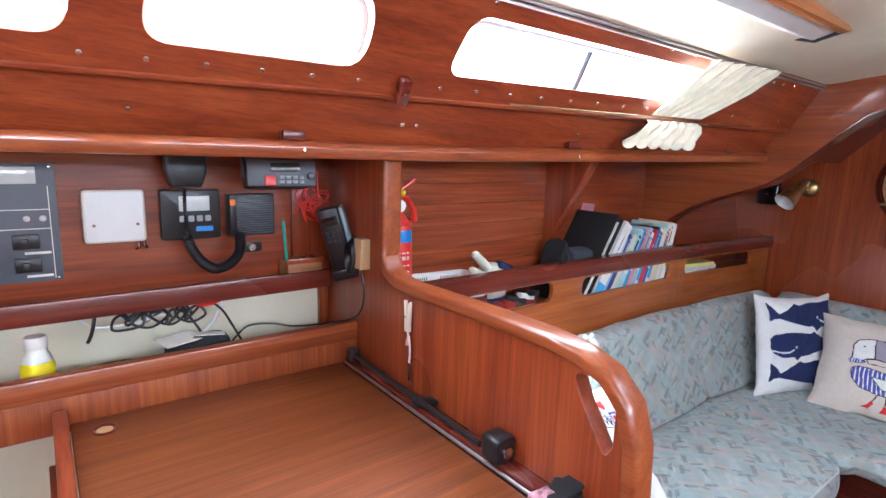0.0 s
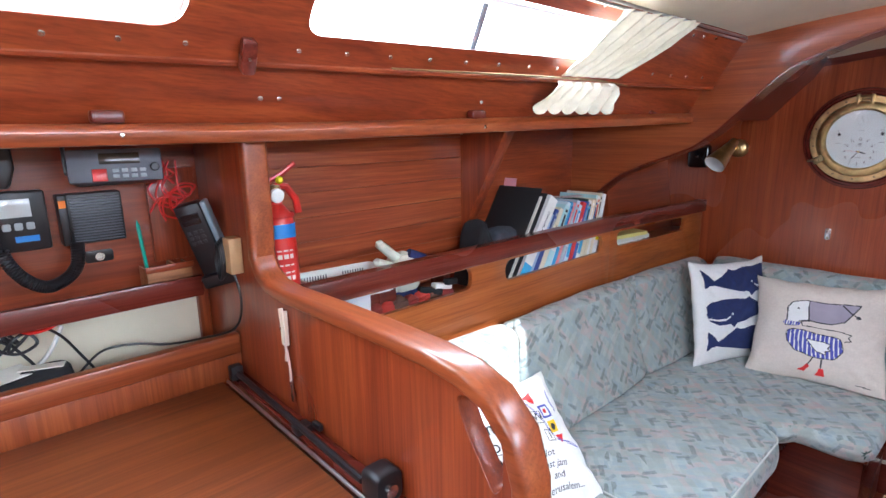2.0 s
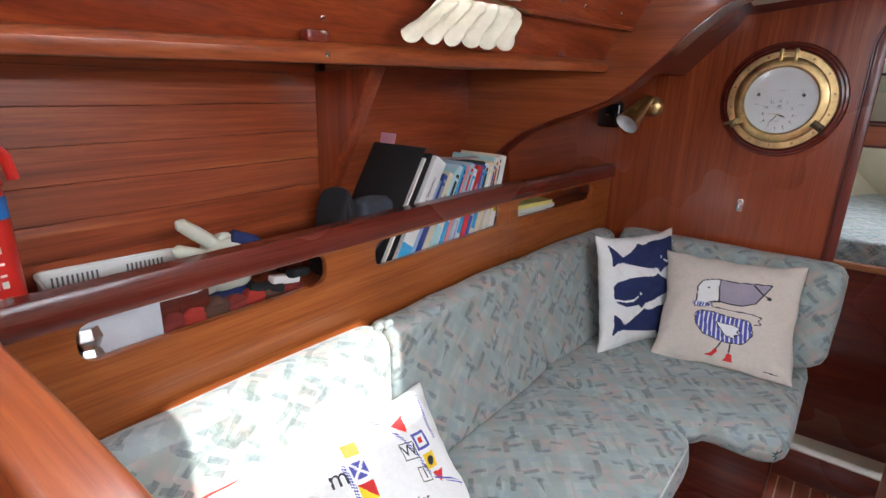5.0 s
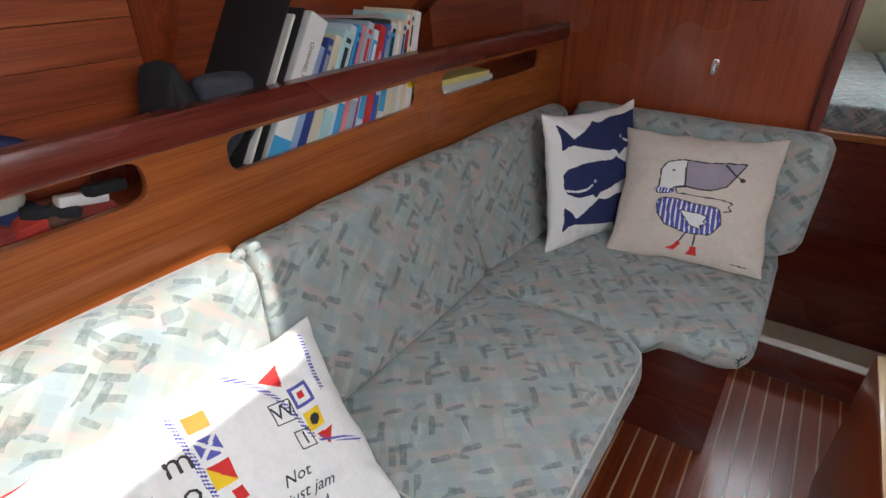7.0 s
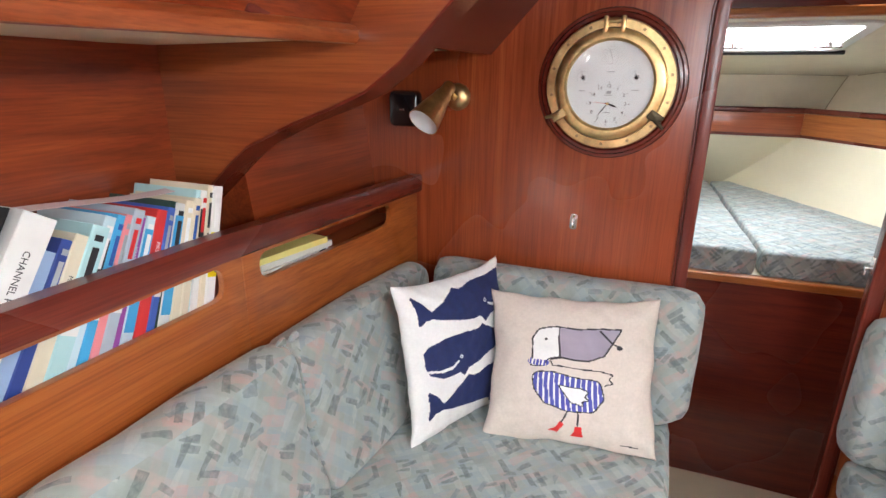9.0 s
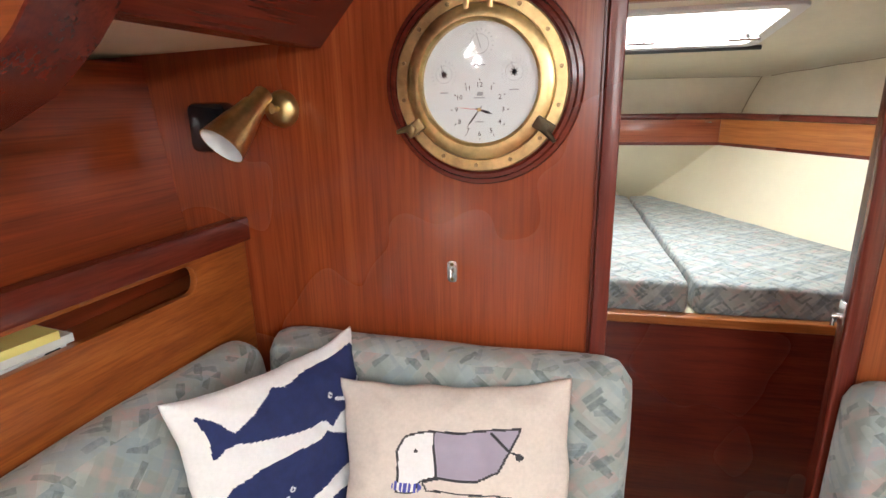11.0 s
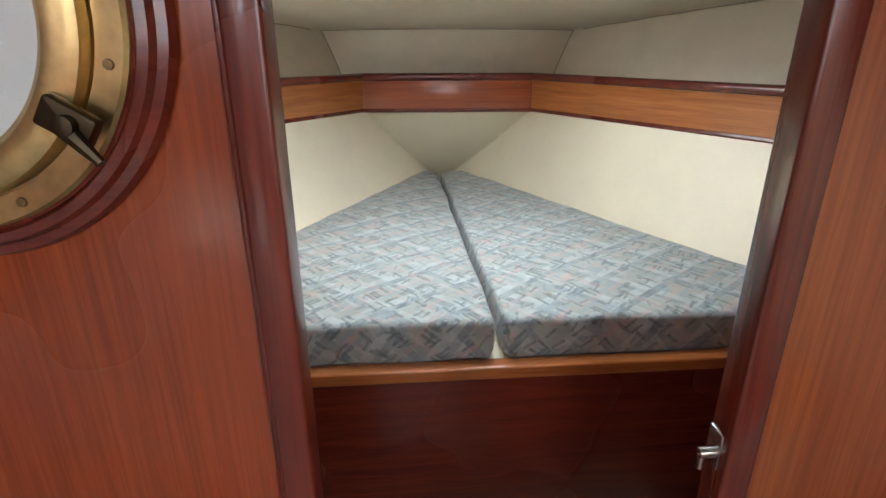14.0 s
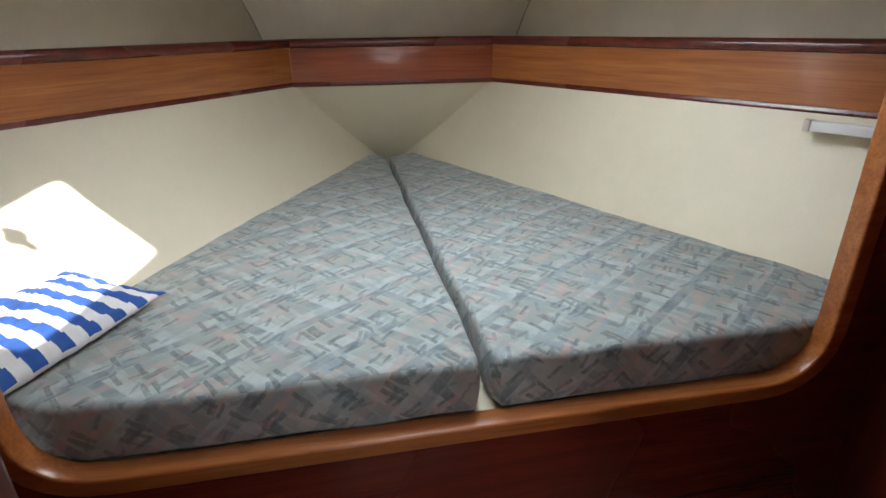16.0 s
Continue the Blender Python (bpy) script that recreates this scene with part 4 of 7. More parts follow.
def plank_wall(name, xa, xb, y0, z0, z1, pitch, label):
    root = tagged(part(name, b_box(xa, xb, y0 + 0.014, y0 + 0.03, z0, z1, 0), DARK_X), label, "wall", kind="structure")
    z = z0
    while z < z1 - 0.004:
        h = min(pitch, z1 - z)
        part("plank", b_box(xa, xb, y0, y0 + 0.013, z + 0.0002, z + h - 0.0002, 0.0011, 1), PLANK_X, root)
        z += h
    return root


plank_wall("wall_shelf_planking", 0.742, 1.575, 1.415, 0.976, 1.5495, 0.0717, "red-brown tongue and groove hull planking behind the shelf")
structure("wall_shelf_panel_forward", b_sheet(lambda u, v: (u, 1.44 + 0.035 * ((u - 1.63) / 0.806) ** 2, v), lin(1.63, 2.4355, 10), (0.976, 1.25, 1.535), (0, 0.02, 0)), MAH_X, "dark red hull panel behind the books", "wall")
structure("wall_shelf_panel_end", b_prism([(1.30, 0.976), (1.372, 1.505), (1.53, 1.505), (1.53, 0.976)], "x", 2.437, BULK - 0.001, 0), MAH_X, "dark red hull panel by the bulkhead", "wall")
structure("trim_shelf_corner", b_prism([(1.325, 0.976), (1.300, 0.976), (1.372, 1.45), (1.40, 1.45)], "x", BULK - 0.014, BULK - 0.001, 0.002), DARK_Z, "dark corner batten on the bulkhead", "trim")
structure("knee_bracket", b_prism([(1.50, 0.98), (1.43, 1.10), (1.205, 1.50), (1.40, 1.485), (1.50, 1.485)], "x", 1.577, 1.628, 0.004), MAH_Z, "sloping mahogany knee between hull and side deck", "knee")

# sole
floor = tagged(part("floor", b_box(-1.2, 3.02, -1.5, 1.3, SOLE - 0.03, SOLE + 0.0012, 0), HOLLY), "teak and holly cabin sole", "floor", kind="structure")


# ---- chart table ----
TT = 0.885
desk = thing("chart_table", (0.33, 0.95, SOLE), "varnished teak chart table with a hinged lid beside the divider", "table")
part("lid", b_box(-0.015, 0.648, 0.44, 1.345, TT - 0.02, TT, 0.004), DESK, desk)
part("apron", b_box(-0.03, 0.70, 0.46, 0.48, 0.60, TT - 0.021, 0.003), MAH_X, desk)
part("side_panel", b_box(-0.06, -0.035, 0.46, 1.34, SOLE, 0.80, 0.003), MAH_Y, desk)
part("edge_strip", b_box(0.664, 0.703, 0.42, 1.345, TT - 0.03, TT + 0.012, 0.004), DARK_Y, desk, "dark strip along the divider")
part("hinge_rod", b_tube([(0.655, 0.44, TT + 0.003), (0.655, 1.33, TT + 0.003)], 0.004, 8), ALLOY, desk, "pale metal edge of the lid")
part("finger_hole", b_lathe([(0.016, 0.0), (0.024, 0.0), (0.026, 0.003), (0.022, 0.004), (0.016, 0.001), (0.016, 0.0)], Matrix.Translation((0.045, 1.275, TT)) , 24), DARK_X, desk, "round finger hole with a raised rim")
part("hole_bottom", b_lathe([(0.0, 0.0008), (0.016, 0.0008)], Matrix.Translation((0.045, 1.275, TT)), 20), KRAFT, desk)

# upright with a cut-out at the aft end of the table
up = [(0.60, 0.5), (1.33, 0.5), (1.33, TT + 0.02), (1.315, TT + 0.048), (1.29, TT + 0.055), (1.22, TT + 0.048), (1.0, TT + 0.03), (0.6, TT + 0.02)]
structure("chart_table_upright", b_plate(up, [rounded([(1.05, 0.66), (1.20, 0.66), (1.22, 0.80), (1.12, 0.84), (1.05, 0.80)], 0.03)], "x", -0.045, -0.018, 0.006), MAH_Y, "mahogany upright at the end of the chart table", "upright")

# the back of the chart table: striped board, rail, open bin with its cream lining
structure("chart_back_board", b_box(-0.6, 0.703, 1.346, 1.362, TT - 0.02, TT + 0.062, 0.001), TEAK_Z, "striped teak board behind the chart table", "board")
structure("chart_back_rail", b_box(-0.6, 0.703, 1.338, 1.372, TT + 0.063, TT + 0.118, 0.008), TEAK_X, "teak rail behind the chart table", "rail")
structure("chart_bin_floor", b_box(-0.6, 0.703, 1.373, 1.56, TT + 0.01, TT + 0.022, 0), DARK_X, "dark floor of the bin behind the chart table", "shelf")
structure("chart_bin_lining", b_box(-0.6, 0.672, 1.561, 1.575, TT, 1.128, 0), GRP, "cream lining of the bin behind the chart table", "lining")
structure("chart_bin_sides", b_box(0.673, 0.703, 1.545, 1.575, TT, 1.128, 0.003), MAH_Z, "mahogany cheek of the bin", "lining")
structure("instrument_panel", b_box(-0.6, 0.703, 1.535, 1.553, 1.105, 1.497, 0), MAH_X, "mahogany instrument panel over the chart table", "panel")
structure("instrument_lip", b_box(-0.6, 0.66, 1.44, 1.5345, 1.10, 1.112, 0.003), DARK_X, "narrow shelf under the instruments", "shelf")
structure("instrument_lip_rail", b_box(-0.6, 0.655, 1.424, 1.4395, 1.096, 1.150, 0.006), DARK_X, "dark rail of the shelf under the instruments", "rail")

IP = 1.535  # face of the instrument panel


def face(x0, x1, z0, z1, d0, d1, bev=0.003, seg=2):
    """A box standing on the instrument panel, from depth d0 to d1."""
    return b_box(x0, x1, IP - d1, IP - d0, z0, z1, bev, seg)


def round_face(x0, x1, z0, z1, d0, d1, r, bev=0.003):
    return b_prism(rounded([(x0, z0), (x1, z0), (x1, z1), (x0, z1)], r), "y", IP - d1, IP - d0, bev)


sw = thing("switch_panel", (-0.10, IP, 1.3), "grey electrical switch panel with breakers and a meter", "switch panel")
part("plate", round_face(-0.30, 0.005, 1.175, 1.452, 0.0, 0.006, 0.006, 0.001), GREY_PANEL, sw)
part("meter", face(-0.13, -0.03, 1.405, 1.445, 0.006, 0.016), SCREEN, sw, "pale meter window")
for z in (1.20, 1.255):
    part("breaker", joined(face(-0.085, -0.035, z, z + 0.034, 0.006, 0.02), face(-0.07, -0.055, z + 0.008, z + 0.026, 0.02, 0.032)), BLACK, sw)
    part("label_strip", face(-0.065, -0.015, z - 0.014, z - 0.008, 0.006, 0.0068, 0), PAPER, sw)
part("line_mark", joined(face(-0.29, -0.01, 1.345, 1.347, 0.006, 0.0066, 0), face(-0.29, -0.01, 1.30, 1.302, 0.006, 0.0066, 0), face(-0.012, -0.010, 1.18, 1.40, 0.006, 0.0066, 0)), PAPER, sw)
for x in (-0.055, -0.025):
    part("lamp", b_lathe([(0.007, 0), (0.007, 0.004), (0.004, 0.007), (0, 0.008)], Matrix.Translation((x, IP - 0.006, 1.325)) @ Matrix.Rotation(radians(90), 4, "X"), 12), WHITE, sw)
for x, z in ((-0.005, 1.182), (-0.005, 1.445)):
    part("screw", b_lathe([(0.004, 0), (0.003, 0.002), (0, 0.0025)], Matrix.Translation((x, IP - 0.006, z)) @ Matrix.Rotation(radians(90), 4, "X"), 8), STEEL, sw)

bx = thing("junction_box", (0.13, IP, 1.32), "cream plastic instrument box on the panel", "junction box")
part("case", round_face(0.050, 0.184, 1.260, 1.392, 0.0, 0.035, 0.012, 0.006), CREAM, bx)
part("lid_line", round_face(0.056, 0.178, 1.266, 1.386, 0.0352, 0.0362, 0.010, 0.0008), WHITE, bx, "slightly raised pale lid")
for x in (0.072, 0.165):
    part("screw", b_lathe([(0.004, 0), (0.003, 0.002), (0, 0.002)], Matrix.Translation((x, IP - 0.0362, 1.305)) @ Matrix.Rotation(radians(90), 4, "X"), 8), BRASS_DULL, bx)
part("cable_tail", joined(b_tube([(0.165, IP - 0.015, 1.26), (0.168, IP - 0.02, 1.245), (0.162, IP - 0.01, 1.238)], 0.004, 8), b_tube([(0.178, IP - 0.015, 1.26), (0.18, IP - 0.02, 1.247), (0.185, IP - 0.01, 1.24)], 0.004, 8)), DARK_X, bx)

nv = thing("navigation_display", (0.29, IP, 1.31), "dark grey marine display with a pale screen and four keys", "display")
part("body", round_face(0.219, 0.366, 1.256, 1.388, 0.0, 0.03, 0.008, 0.004), BLACK, nv)
part("screen", face(0.262, 0.338, 1.332, 1.372, 0.03, 0.0315, 0.001), SCREEN, nv, "pale LCD screen")
for k in range(4):
    part("key", round_face(0.262 + 0.021 * k, 0.277 + 0.021 * k, 1.304, 1.320, 0.03, 0.034, 0.004, 0.001), GREY_INK, nv)
part("blue_mark", face(0.302, 0.345, 1.277, 1.290, 0.03, 0.0306, 0), BLUE_LABEL, nv)

sp = thing("heat_sink_unit", (0.46, IP, 1.31), "black ribbed radio unit with a printed side", "radio unit")
part("case", face(0.385, 0.402, 1.258, 1.374, 0.0, 0.05), BLACK, sp)
part("body", face(0.4025, 0.512, 1.258, 1.374, 0.0, 0.04), BLACK, sp)
for k in range(16):
    part("rib", face(0.408, 0.508, 1.263 + 0.0066 * k, 1.266 + 0.0066 * k, 0.04, 0.045, 0.0005, 1), GREY_PANEL, sp)
part("orange_mark", face(0.386, 0.400, 1.345, 1.362, 0.05, 0.0506, 0), PRINT_ORG, sp)

vh = thing("vhf_radio", (0.50, 1.30, 1.45), "dark grey radio transceiver slung under the side deck", "radio")
tv = Matrix.Translation((0.485, 1.36, 1.438)) @ Matrix.Rotation(radians(-10), 4, "Z") @ Matrix.Rotation(radians(-8), 4, "X")


def vbx(x0, x1, y0, y1, z0, z1, bev=0.003):
    return moved(b_box(x0, x1, y0, y1, z0, z1, bev), tv)


part("case", vbx(-0.085, 0.085, 0.0, 0.12, -0.032, 0.034, 0.01), BLACK, vh)
part("front", vbx(-0.088, 0.088, -0.014, -0.0005, -0.034, 0.036, 0.006), GREY_PANEL, vh)
part("screen", vbx(-0.03, 0.045, -0.016, -0.0145, 0.004, 0.027, 0.001), plain("amber_lcd", (0.03, 0.02, 0.012), 0.2), vh)
part("red_button", vbx(-0.045, -0.018, -0.022, -0.0145, -0.032, -0.006, 0.002), RED, vh, "red distress cover")
for k in range(4):
    for r in range(2):
        part("key", vbx(-0.008 + 0.017 * k, 0.004 + 0.017 * k, -0.018, -0.0145, -0.014 - 0.012 * r, -0.006 - 0.012 * r, 0.001), GREY_INK, vh)
part("knob", b_lathe([(0.009, 0), (0.009, 0.012), (0.007, 0.014), (0, 0.014)], tv @ Matrix.Translation((0.072, -0.014, -0.006)) @ Matrix.Rotation(radians(90), 4, "X"), 14), BLACK, vh)
part("bracket", vbx(-0.095, -0.0885, 0.02, 0.06, -0.01, 0.055, 0.002), BLACK, vh)

mc = thing("radio_microphone", (0.26, 1.47, 1.46), "black fist microphone with a coiled cord", "microphone")
part("body", b_prism(rounded([(0.235, 1.40), (0.305, 1.40), (0.318, 1.44), (0.318, 1.494), (0.222, 1.494), (0.222, 1.44)], 0.012), "y", 1.425, 1.47, 0.008), BLACK, mc)
path = []
ctrl = [Vector(p) for p in ((0.265, 1.445, 1.40), (0.268, 1.46, 1.33), (0.275, 1.47, 1.255), (0.30, 1.468, 1.205), (0.335, 1.468, 1.178), (0.37, 1.468, 1.185), (0.40, 1.468, 1.215), (0.408, 1.475, 1.265))]
dense = []
for i in range(len(ctrl) - 1):
    for j in range(30):
        f = j / 30
        a, b, c, d = ctrl[max(0, i - 1)], ctrl[i], ctrl[i + 1], ctrl[min(len(ctrl) - 1, i + 2)]
        dense.append(0.5 * ((2 * b) + (c - a) * f + (2 * a - 5 * b + 4 * c - d) * f * f + (3 * b - a - 3 * c + d) * f ** 3))
coil = []
for i, p in enumerate(dense):
    t = (dense[min(i + 1, len(dense) - 1)] - dense[max(i - 1, 0)]).normalized()
    u = t.cross(Vector((0, 1, 0))).normalized()
    v = t.cross(u)
    for j in range(4):
        ang = 2 * math.pi * (i * 4 + j) / 13.0
        q = p.lerp(dense[min(i + 1, len(dense) - 1)], j / 4)
        rad = 0.0105 if i > 52 else 0.001
        coil.append(q + (u * math.cos(ang) + v * math.sin(ang)) * rad)
part("cord", b_tube(coil, 0.0040, 5), BLACK, mc, "coiled black cord")

jk = thing("socket_outlet", (0.45, IP, 1.215), "black oval socket plate with a steel socket", "socket")
part("plate", round_face(0.425, 0.485, 1.203, 1.232, 0.0, 0.005, 0.007, 0.001), BLACK, jk)
part("socket", b_lathe([(0.010, 0), (0.010, 0.008), (0.007, 0.008), (0.006, 0.002), (0, 0.002)], Matrix.Translation((0.455, IP - 0.005, 1.2175)) @ Matrix.Rotation(radians(90), 4, "X"), 16), STEEL, jk)

rk = thing("pencil_rack", (0.58, 1.5, 1.12), "small wooden rack with a green pencil on the instrument shelf", "rack")
part("box", joined(b_box(0.535, 0.64, 1.455, 1.462, 1.113, 1.178, 0.001), b_box(0.535, 0.54, 1.462, 1.53, 1.113, 1.178, 0.001), b_box(0.635, 0.64, 1.462, 1.53, 1.113, 1.178, 0.001), b_box(0.535, 0.64, 1.462, 1.53, 1.1125, 1.118, 0.001)), RACK, rk)
part("rail", b_box(0.532, 0.645, 1.450, 1.4545, 1.170, 1.186, 0.002), MAH_X, rk)
part("divider", b_box(0.600, 0.606, 1.4625, 1.53, 1.1185, 1.182, 0.001), RACK, rk)
part("backboard", b_box(0.575, 0.69, 1.52, 1.534, 1.182, 1.42, 0.002), MAH_Z, rk)
pc = tagged(part("pencil", joined(b_tube([(0.548, 1.49, 1.125), (0.540, 1.50, 1.285)], 0.0045, 6), b_tube([(0.540, 1.50, 1.285), (0.5395, 1.501, 1.298)], [0.0045, 0.0008], 6)), GREEN), "turquoise pencil standing in a rack", "pencil")
wires = []
rng = random.Random(4)
for k in range(5):
    pts = [(0.575 + 0.016 * k, 1.48, 1.44)]
    for j in range(8):
        a = j * 1.35 + k
        pts.append((0.60 + 0.012 * k + 0.028 * math.cos(a) + rng.uniform(-0.008, 0.008), 1.475 + rng.uniform(-0.012, 0.012), 1.385 - 0.010 * j + 0.026 * math.sin(a)))
    wires.append(b_tube(smooth_path(pts, 6), 0.0026, 5))
tagged(part("red_wire", joined(*wires), RED), "tangle of thin red and dark wires", "wires")

hp = thing("handset", (0.655, 1.40, 1.25), "black handheld radio hanging in its charger by the divider", "handset")
th = Matrix.Translation((0.655, 1.385, 1.245)) @ Matrix.Rotation(radians(-17), 4, "Y") @ Matrix.Rotation(radians(-35), 4, "Z") @ Matrix.Scale(1.12, 4)


def hb(x0, x1, y0, y1, z0, z1, bev=0.004):
    return moved(b_box(x0, x1, y0, y1, z0, z1, bev), th)


part("body", hb(-0.028, 0.028, -0.018, 0.018, -0.075, 0.09, 0.008), BLACK, hp)
part("side_panel", hb(0.0285, 0.040, -0.016, 0.016, -0.075, 0.088, 0.004), plain("pale_blue_plastic", (0.20, 0.27, 0.31), 0.35), hp)
part("keypad", joined(*[hb(-0.02 + 0.013 * i, -0.011 + 0.013 * i, -0.0195, -0.0182, 0.0 + 0.012 * j, 0.008 + 0.012 * j, 0.0005) for i in range(3) for j in range(3)]), plain("dark_keys", (0.03, 0.03, 0.035), 0.4), hp)
part("screen", hb(-0.02, 0.02, -0.0195, -0.0182, 0.045, 0.07, 0.0005), BLACK_GLOSS, hp)
part("cradle", hb(-0.034, 0.04, -0.024, 0.024, -0.105, -0.0755, 0.006), BLACK, hp)
tagged(part("wooden_block", b_box(0.672, 0.703, 1.27, 1.31, 1.175, 1.262, 0.003), KRAFT), "small pale wooden block screwed to the divider", "block")
tagged(part("cable_coil", joined(*[b_tube([(0.665 + 0.004 * k, 1.325 + 0.022 * math.cos(a), 1.20 + 0.045 * math.sin(a) + 0.004 * k) for a in [2 * math.pi * j / 20 for j in range(20)]], 0.0035, 6, True) for k in range(4)]), BLACK), "coil of black cable hanging by the divider", "cable")
loop = [(0.69, 1.31, 1.18), (0.695, 1.29, 1.10), (0.68, 1.31, 1.03), (0.62, 1.38, 1.00), (0.56, 1.47, 0.975), (0.50, 1.50, 0.985), (0.43, 1.50, 0.99), (0.38, 1.47, 0.97), (0.33, 1.45, 0.925)]
tagged(part("power_cable", b_tube(smooth_path(loop), 0.003, 6), BLACK), "black cable running down into the bin", "cable")
rng = random.Random(21)
HANG = [
    ([(0.055, 1.452, 1.098), (0.050, 1.445, 1.075), (0.044, 1.448, 1.050), (0.036, 1.452, 1.030)], BLACK, 0.0042, "black cable end hanging below the instrument shelf"),
    ([(0.24, 1.455, 1.098), (0.262, 1.448, 1.06), (0.285, 1.45, 1.02), (0.30, 1.452, 0.985)], BLACK, 0.0035, "black cable hanging towards a pouch"),
    ([(0.015, 1.46, 1.098), (0.05, 1.45, 1.068), (0.12, 1.452, 1.062), (0.20, 1.455, 1.075), (0.27, 1.46, 1.098)], WHITE, 0.0034, "white cable sagging below the instrument shelf"),
    ([(0.35, 1.46, 1.085), (0.33, 1.46, 1.045), (0.30, 1.47, 1.005), (0.24, 1.48, 0.975)], WHITE, 0.0048, "white cable hanging into the bin"),
    ([(0.31, 1.46, 1.098), (0.345, 1.45, 1.065), (0.375, 1.46, 1.01), (0.41, 1.47, 0.94)], BLACK, 0.0034, "black cable running down the cream lining"),
    ([(0.275, 1.45, 1.097), (0.295, 1.445, 1.088), (0.325, 1.447, 1.090), (0.345, 1.45, 1.098)], RED, 0.0055, "short red cable below the instrument shelf"),
]
for n_ in range(4):
    c0 = 0.10 + 0.045 * n_
    loop_ = [(c0, 1.455, 1.099)]
    for a_ in range(9):
        loop_.append((c0 + 0.03 * math.cos(a_ * 1.25) + 0.006 * a_ + rng.uniform(-0.008, 0.008), 1.448 + rng.uniform(-0.006, 0.008), 1.068 + 0.020 * math.sin(a_ * 1.25) + rng.uniform(-0.006, 0.006)))
    loop_.append((c0 + 0.07, 1.455, 1.099))
    HANG.append((loop_, BLACK, 0.0034, "tangled black cable looped below the instrument shelf"))
for pts, mat, rad_, lab in HANG:
    tagged(part("cable", b_tube(smooth_path(pts), rad_, 6), mat), lab, "cable")

bt = thing("bottle", (-0.062, 1.43, 0.907), "small plastic bottle of yellow liquid with a white cap", "bottle")
mb = Matrix.Translation((-0.062, 1.43, 0.907)) @ Matrix.Diagonal((0.9, 0.9, 1.2, 1))
part("body", b_lathe([(0, 0), (0.034, 0), (0.037, 0.006), (0.037, 0.078), (0.033, 0.09)], mb, 24), YELLOW, bt)
part("shoulder", b_lathe([(0.033, 0.0905), (0.028, 0.102), (0.023, 0.108), (0.023, 0.116)], mb, 24), plain("clear_plastic", (0.72, 0.74, 0.66), 0.25), bt, "cloudy empty shoulder")
part("cap", b_lathe([(0.024, 0.1165), (0.025, 0.118), (0.025, 0.134), (0.022, 0.138), (0, 0.138)], mb, 24), WHITE, bt, "white screw cap")


def soft_case(name, x0, x1, y0, y1, z0, z1, label, mat=BLACK_CLOTH):
    return tagged(part(name, b_puff(rounded([(x0, y0), (x1, y0), (x1, y1), (x0, y1)], 0.025), z0, z1, 0.018, n=40, wrinkle=0.006, crown=(0, 0.01)), mat), label, "case")


soft_case("spectacle_case", 0.01, 0.165, 1.385, 1.45, 0.908, 0.972, "closed black soft case lying in the bin")
soft_case("black_pouch", 0.20, 0.355, 1.385, 1.47, 0.908, 1.005, "black soft pouch with papers lying in the bin")
tagged(part("papers", joined(moved(b_box(-0.05, 0.05, -0.03, 0.03, 0, 0.002, 0), pose(0.23, 1.42, 1.012, 8, 0, 20)), moved(b_box(-0.04, 0.04, -0.02, 0.02, 0, 0.002, 0), pose(0.30, 1.42, 1.014, -6, 4, -12))), PAPER), "folded white papers on a black pouch", "papers")
tagged(part("teal_folder", b_box(-0.16, -0.085, 1.38, 1.42, 0.907, 0.952, 0.003), plain("teal_card", (0.28, 0.45, 0.40), 0.7)), "pale teal folder beside the bottle", "folder")

# things on the strip beside the divider
lt = thing("folding_lamp", (0.66, 0.95, TT), "black jointed stem lying along the divider with a square head", "lamp")
part("stem", b_tube([(0.672, 1.31, TT + 0.03), (0.672, 1.15, TT + 0.026), (0.665, 0.95, TT + 0.03), (0.66, 0.73, TT + 0.03)], 0.007, 8), BLACK, lt)
part("joint", b_box(0.655, 0.685, 1.295, 1.32, TT + 0.0125, TT + 0.05, 0.004), BLACK, lt)
part("bracket", joined(b_box(0.655, 0.69, 0.955, 0.985, TT + 0.0125, TT + 0.03, 0.003), b_box(0.69, 0.70, 0.93, 0.96, TT + 0.02, TT + 0.034, 0.002)), BLACK, lt)
part("head", b_prism(rounded([(0.645, TT + 0.013), (0.70, TT + 0.013), (0.70, TT + 0.07), (0.645, TT + 0.07)], 0.016), "y", 0.665, 0.715, 0.008), BLACK, lt)
part("screw", b_lathe([(0.012, 0), (0.012, 0.006), (0, 0.007)], Matrix.Translation((0.672, 0.665, TT + 0.04)) @ Matrix.Rotation(radians(90), 4, "X"), 12), STEEL, lt)
tagged(part("tool_roll", joined(moved(b_box(-0.05, 0.05, -0.03, 0.03, 0, 0.028, 0.01), pose(0.665, 0.515, TT + 0.0125, 0, 0, 25)), moved(b_box(-0.045, 0.045, -0.02, 0.02, 0.0282, 0.038, 0.006), pose(0.665, 0.515, TT + 0.0125, 0, 0, 5))), BLACK_CLOTH), "small black patterned pouch on the chart table", "pouch")
tagged(part("patterned_cloth", b_puff(rounded([(0.60, 0.50), (0.66, 0.49), (0.665, 0.545), (0.61, 0.55)], 0.01), TT + 0.001, TT + 0.045, 0.012, n=32, wrinkle=0.01), plain("patterned_cloth", (0.42, 0.20, 0.24), 0.85, vary=0.7, scale=90)), "small pink and black patterned cloth", "cloth")

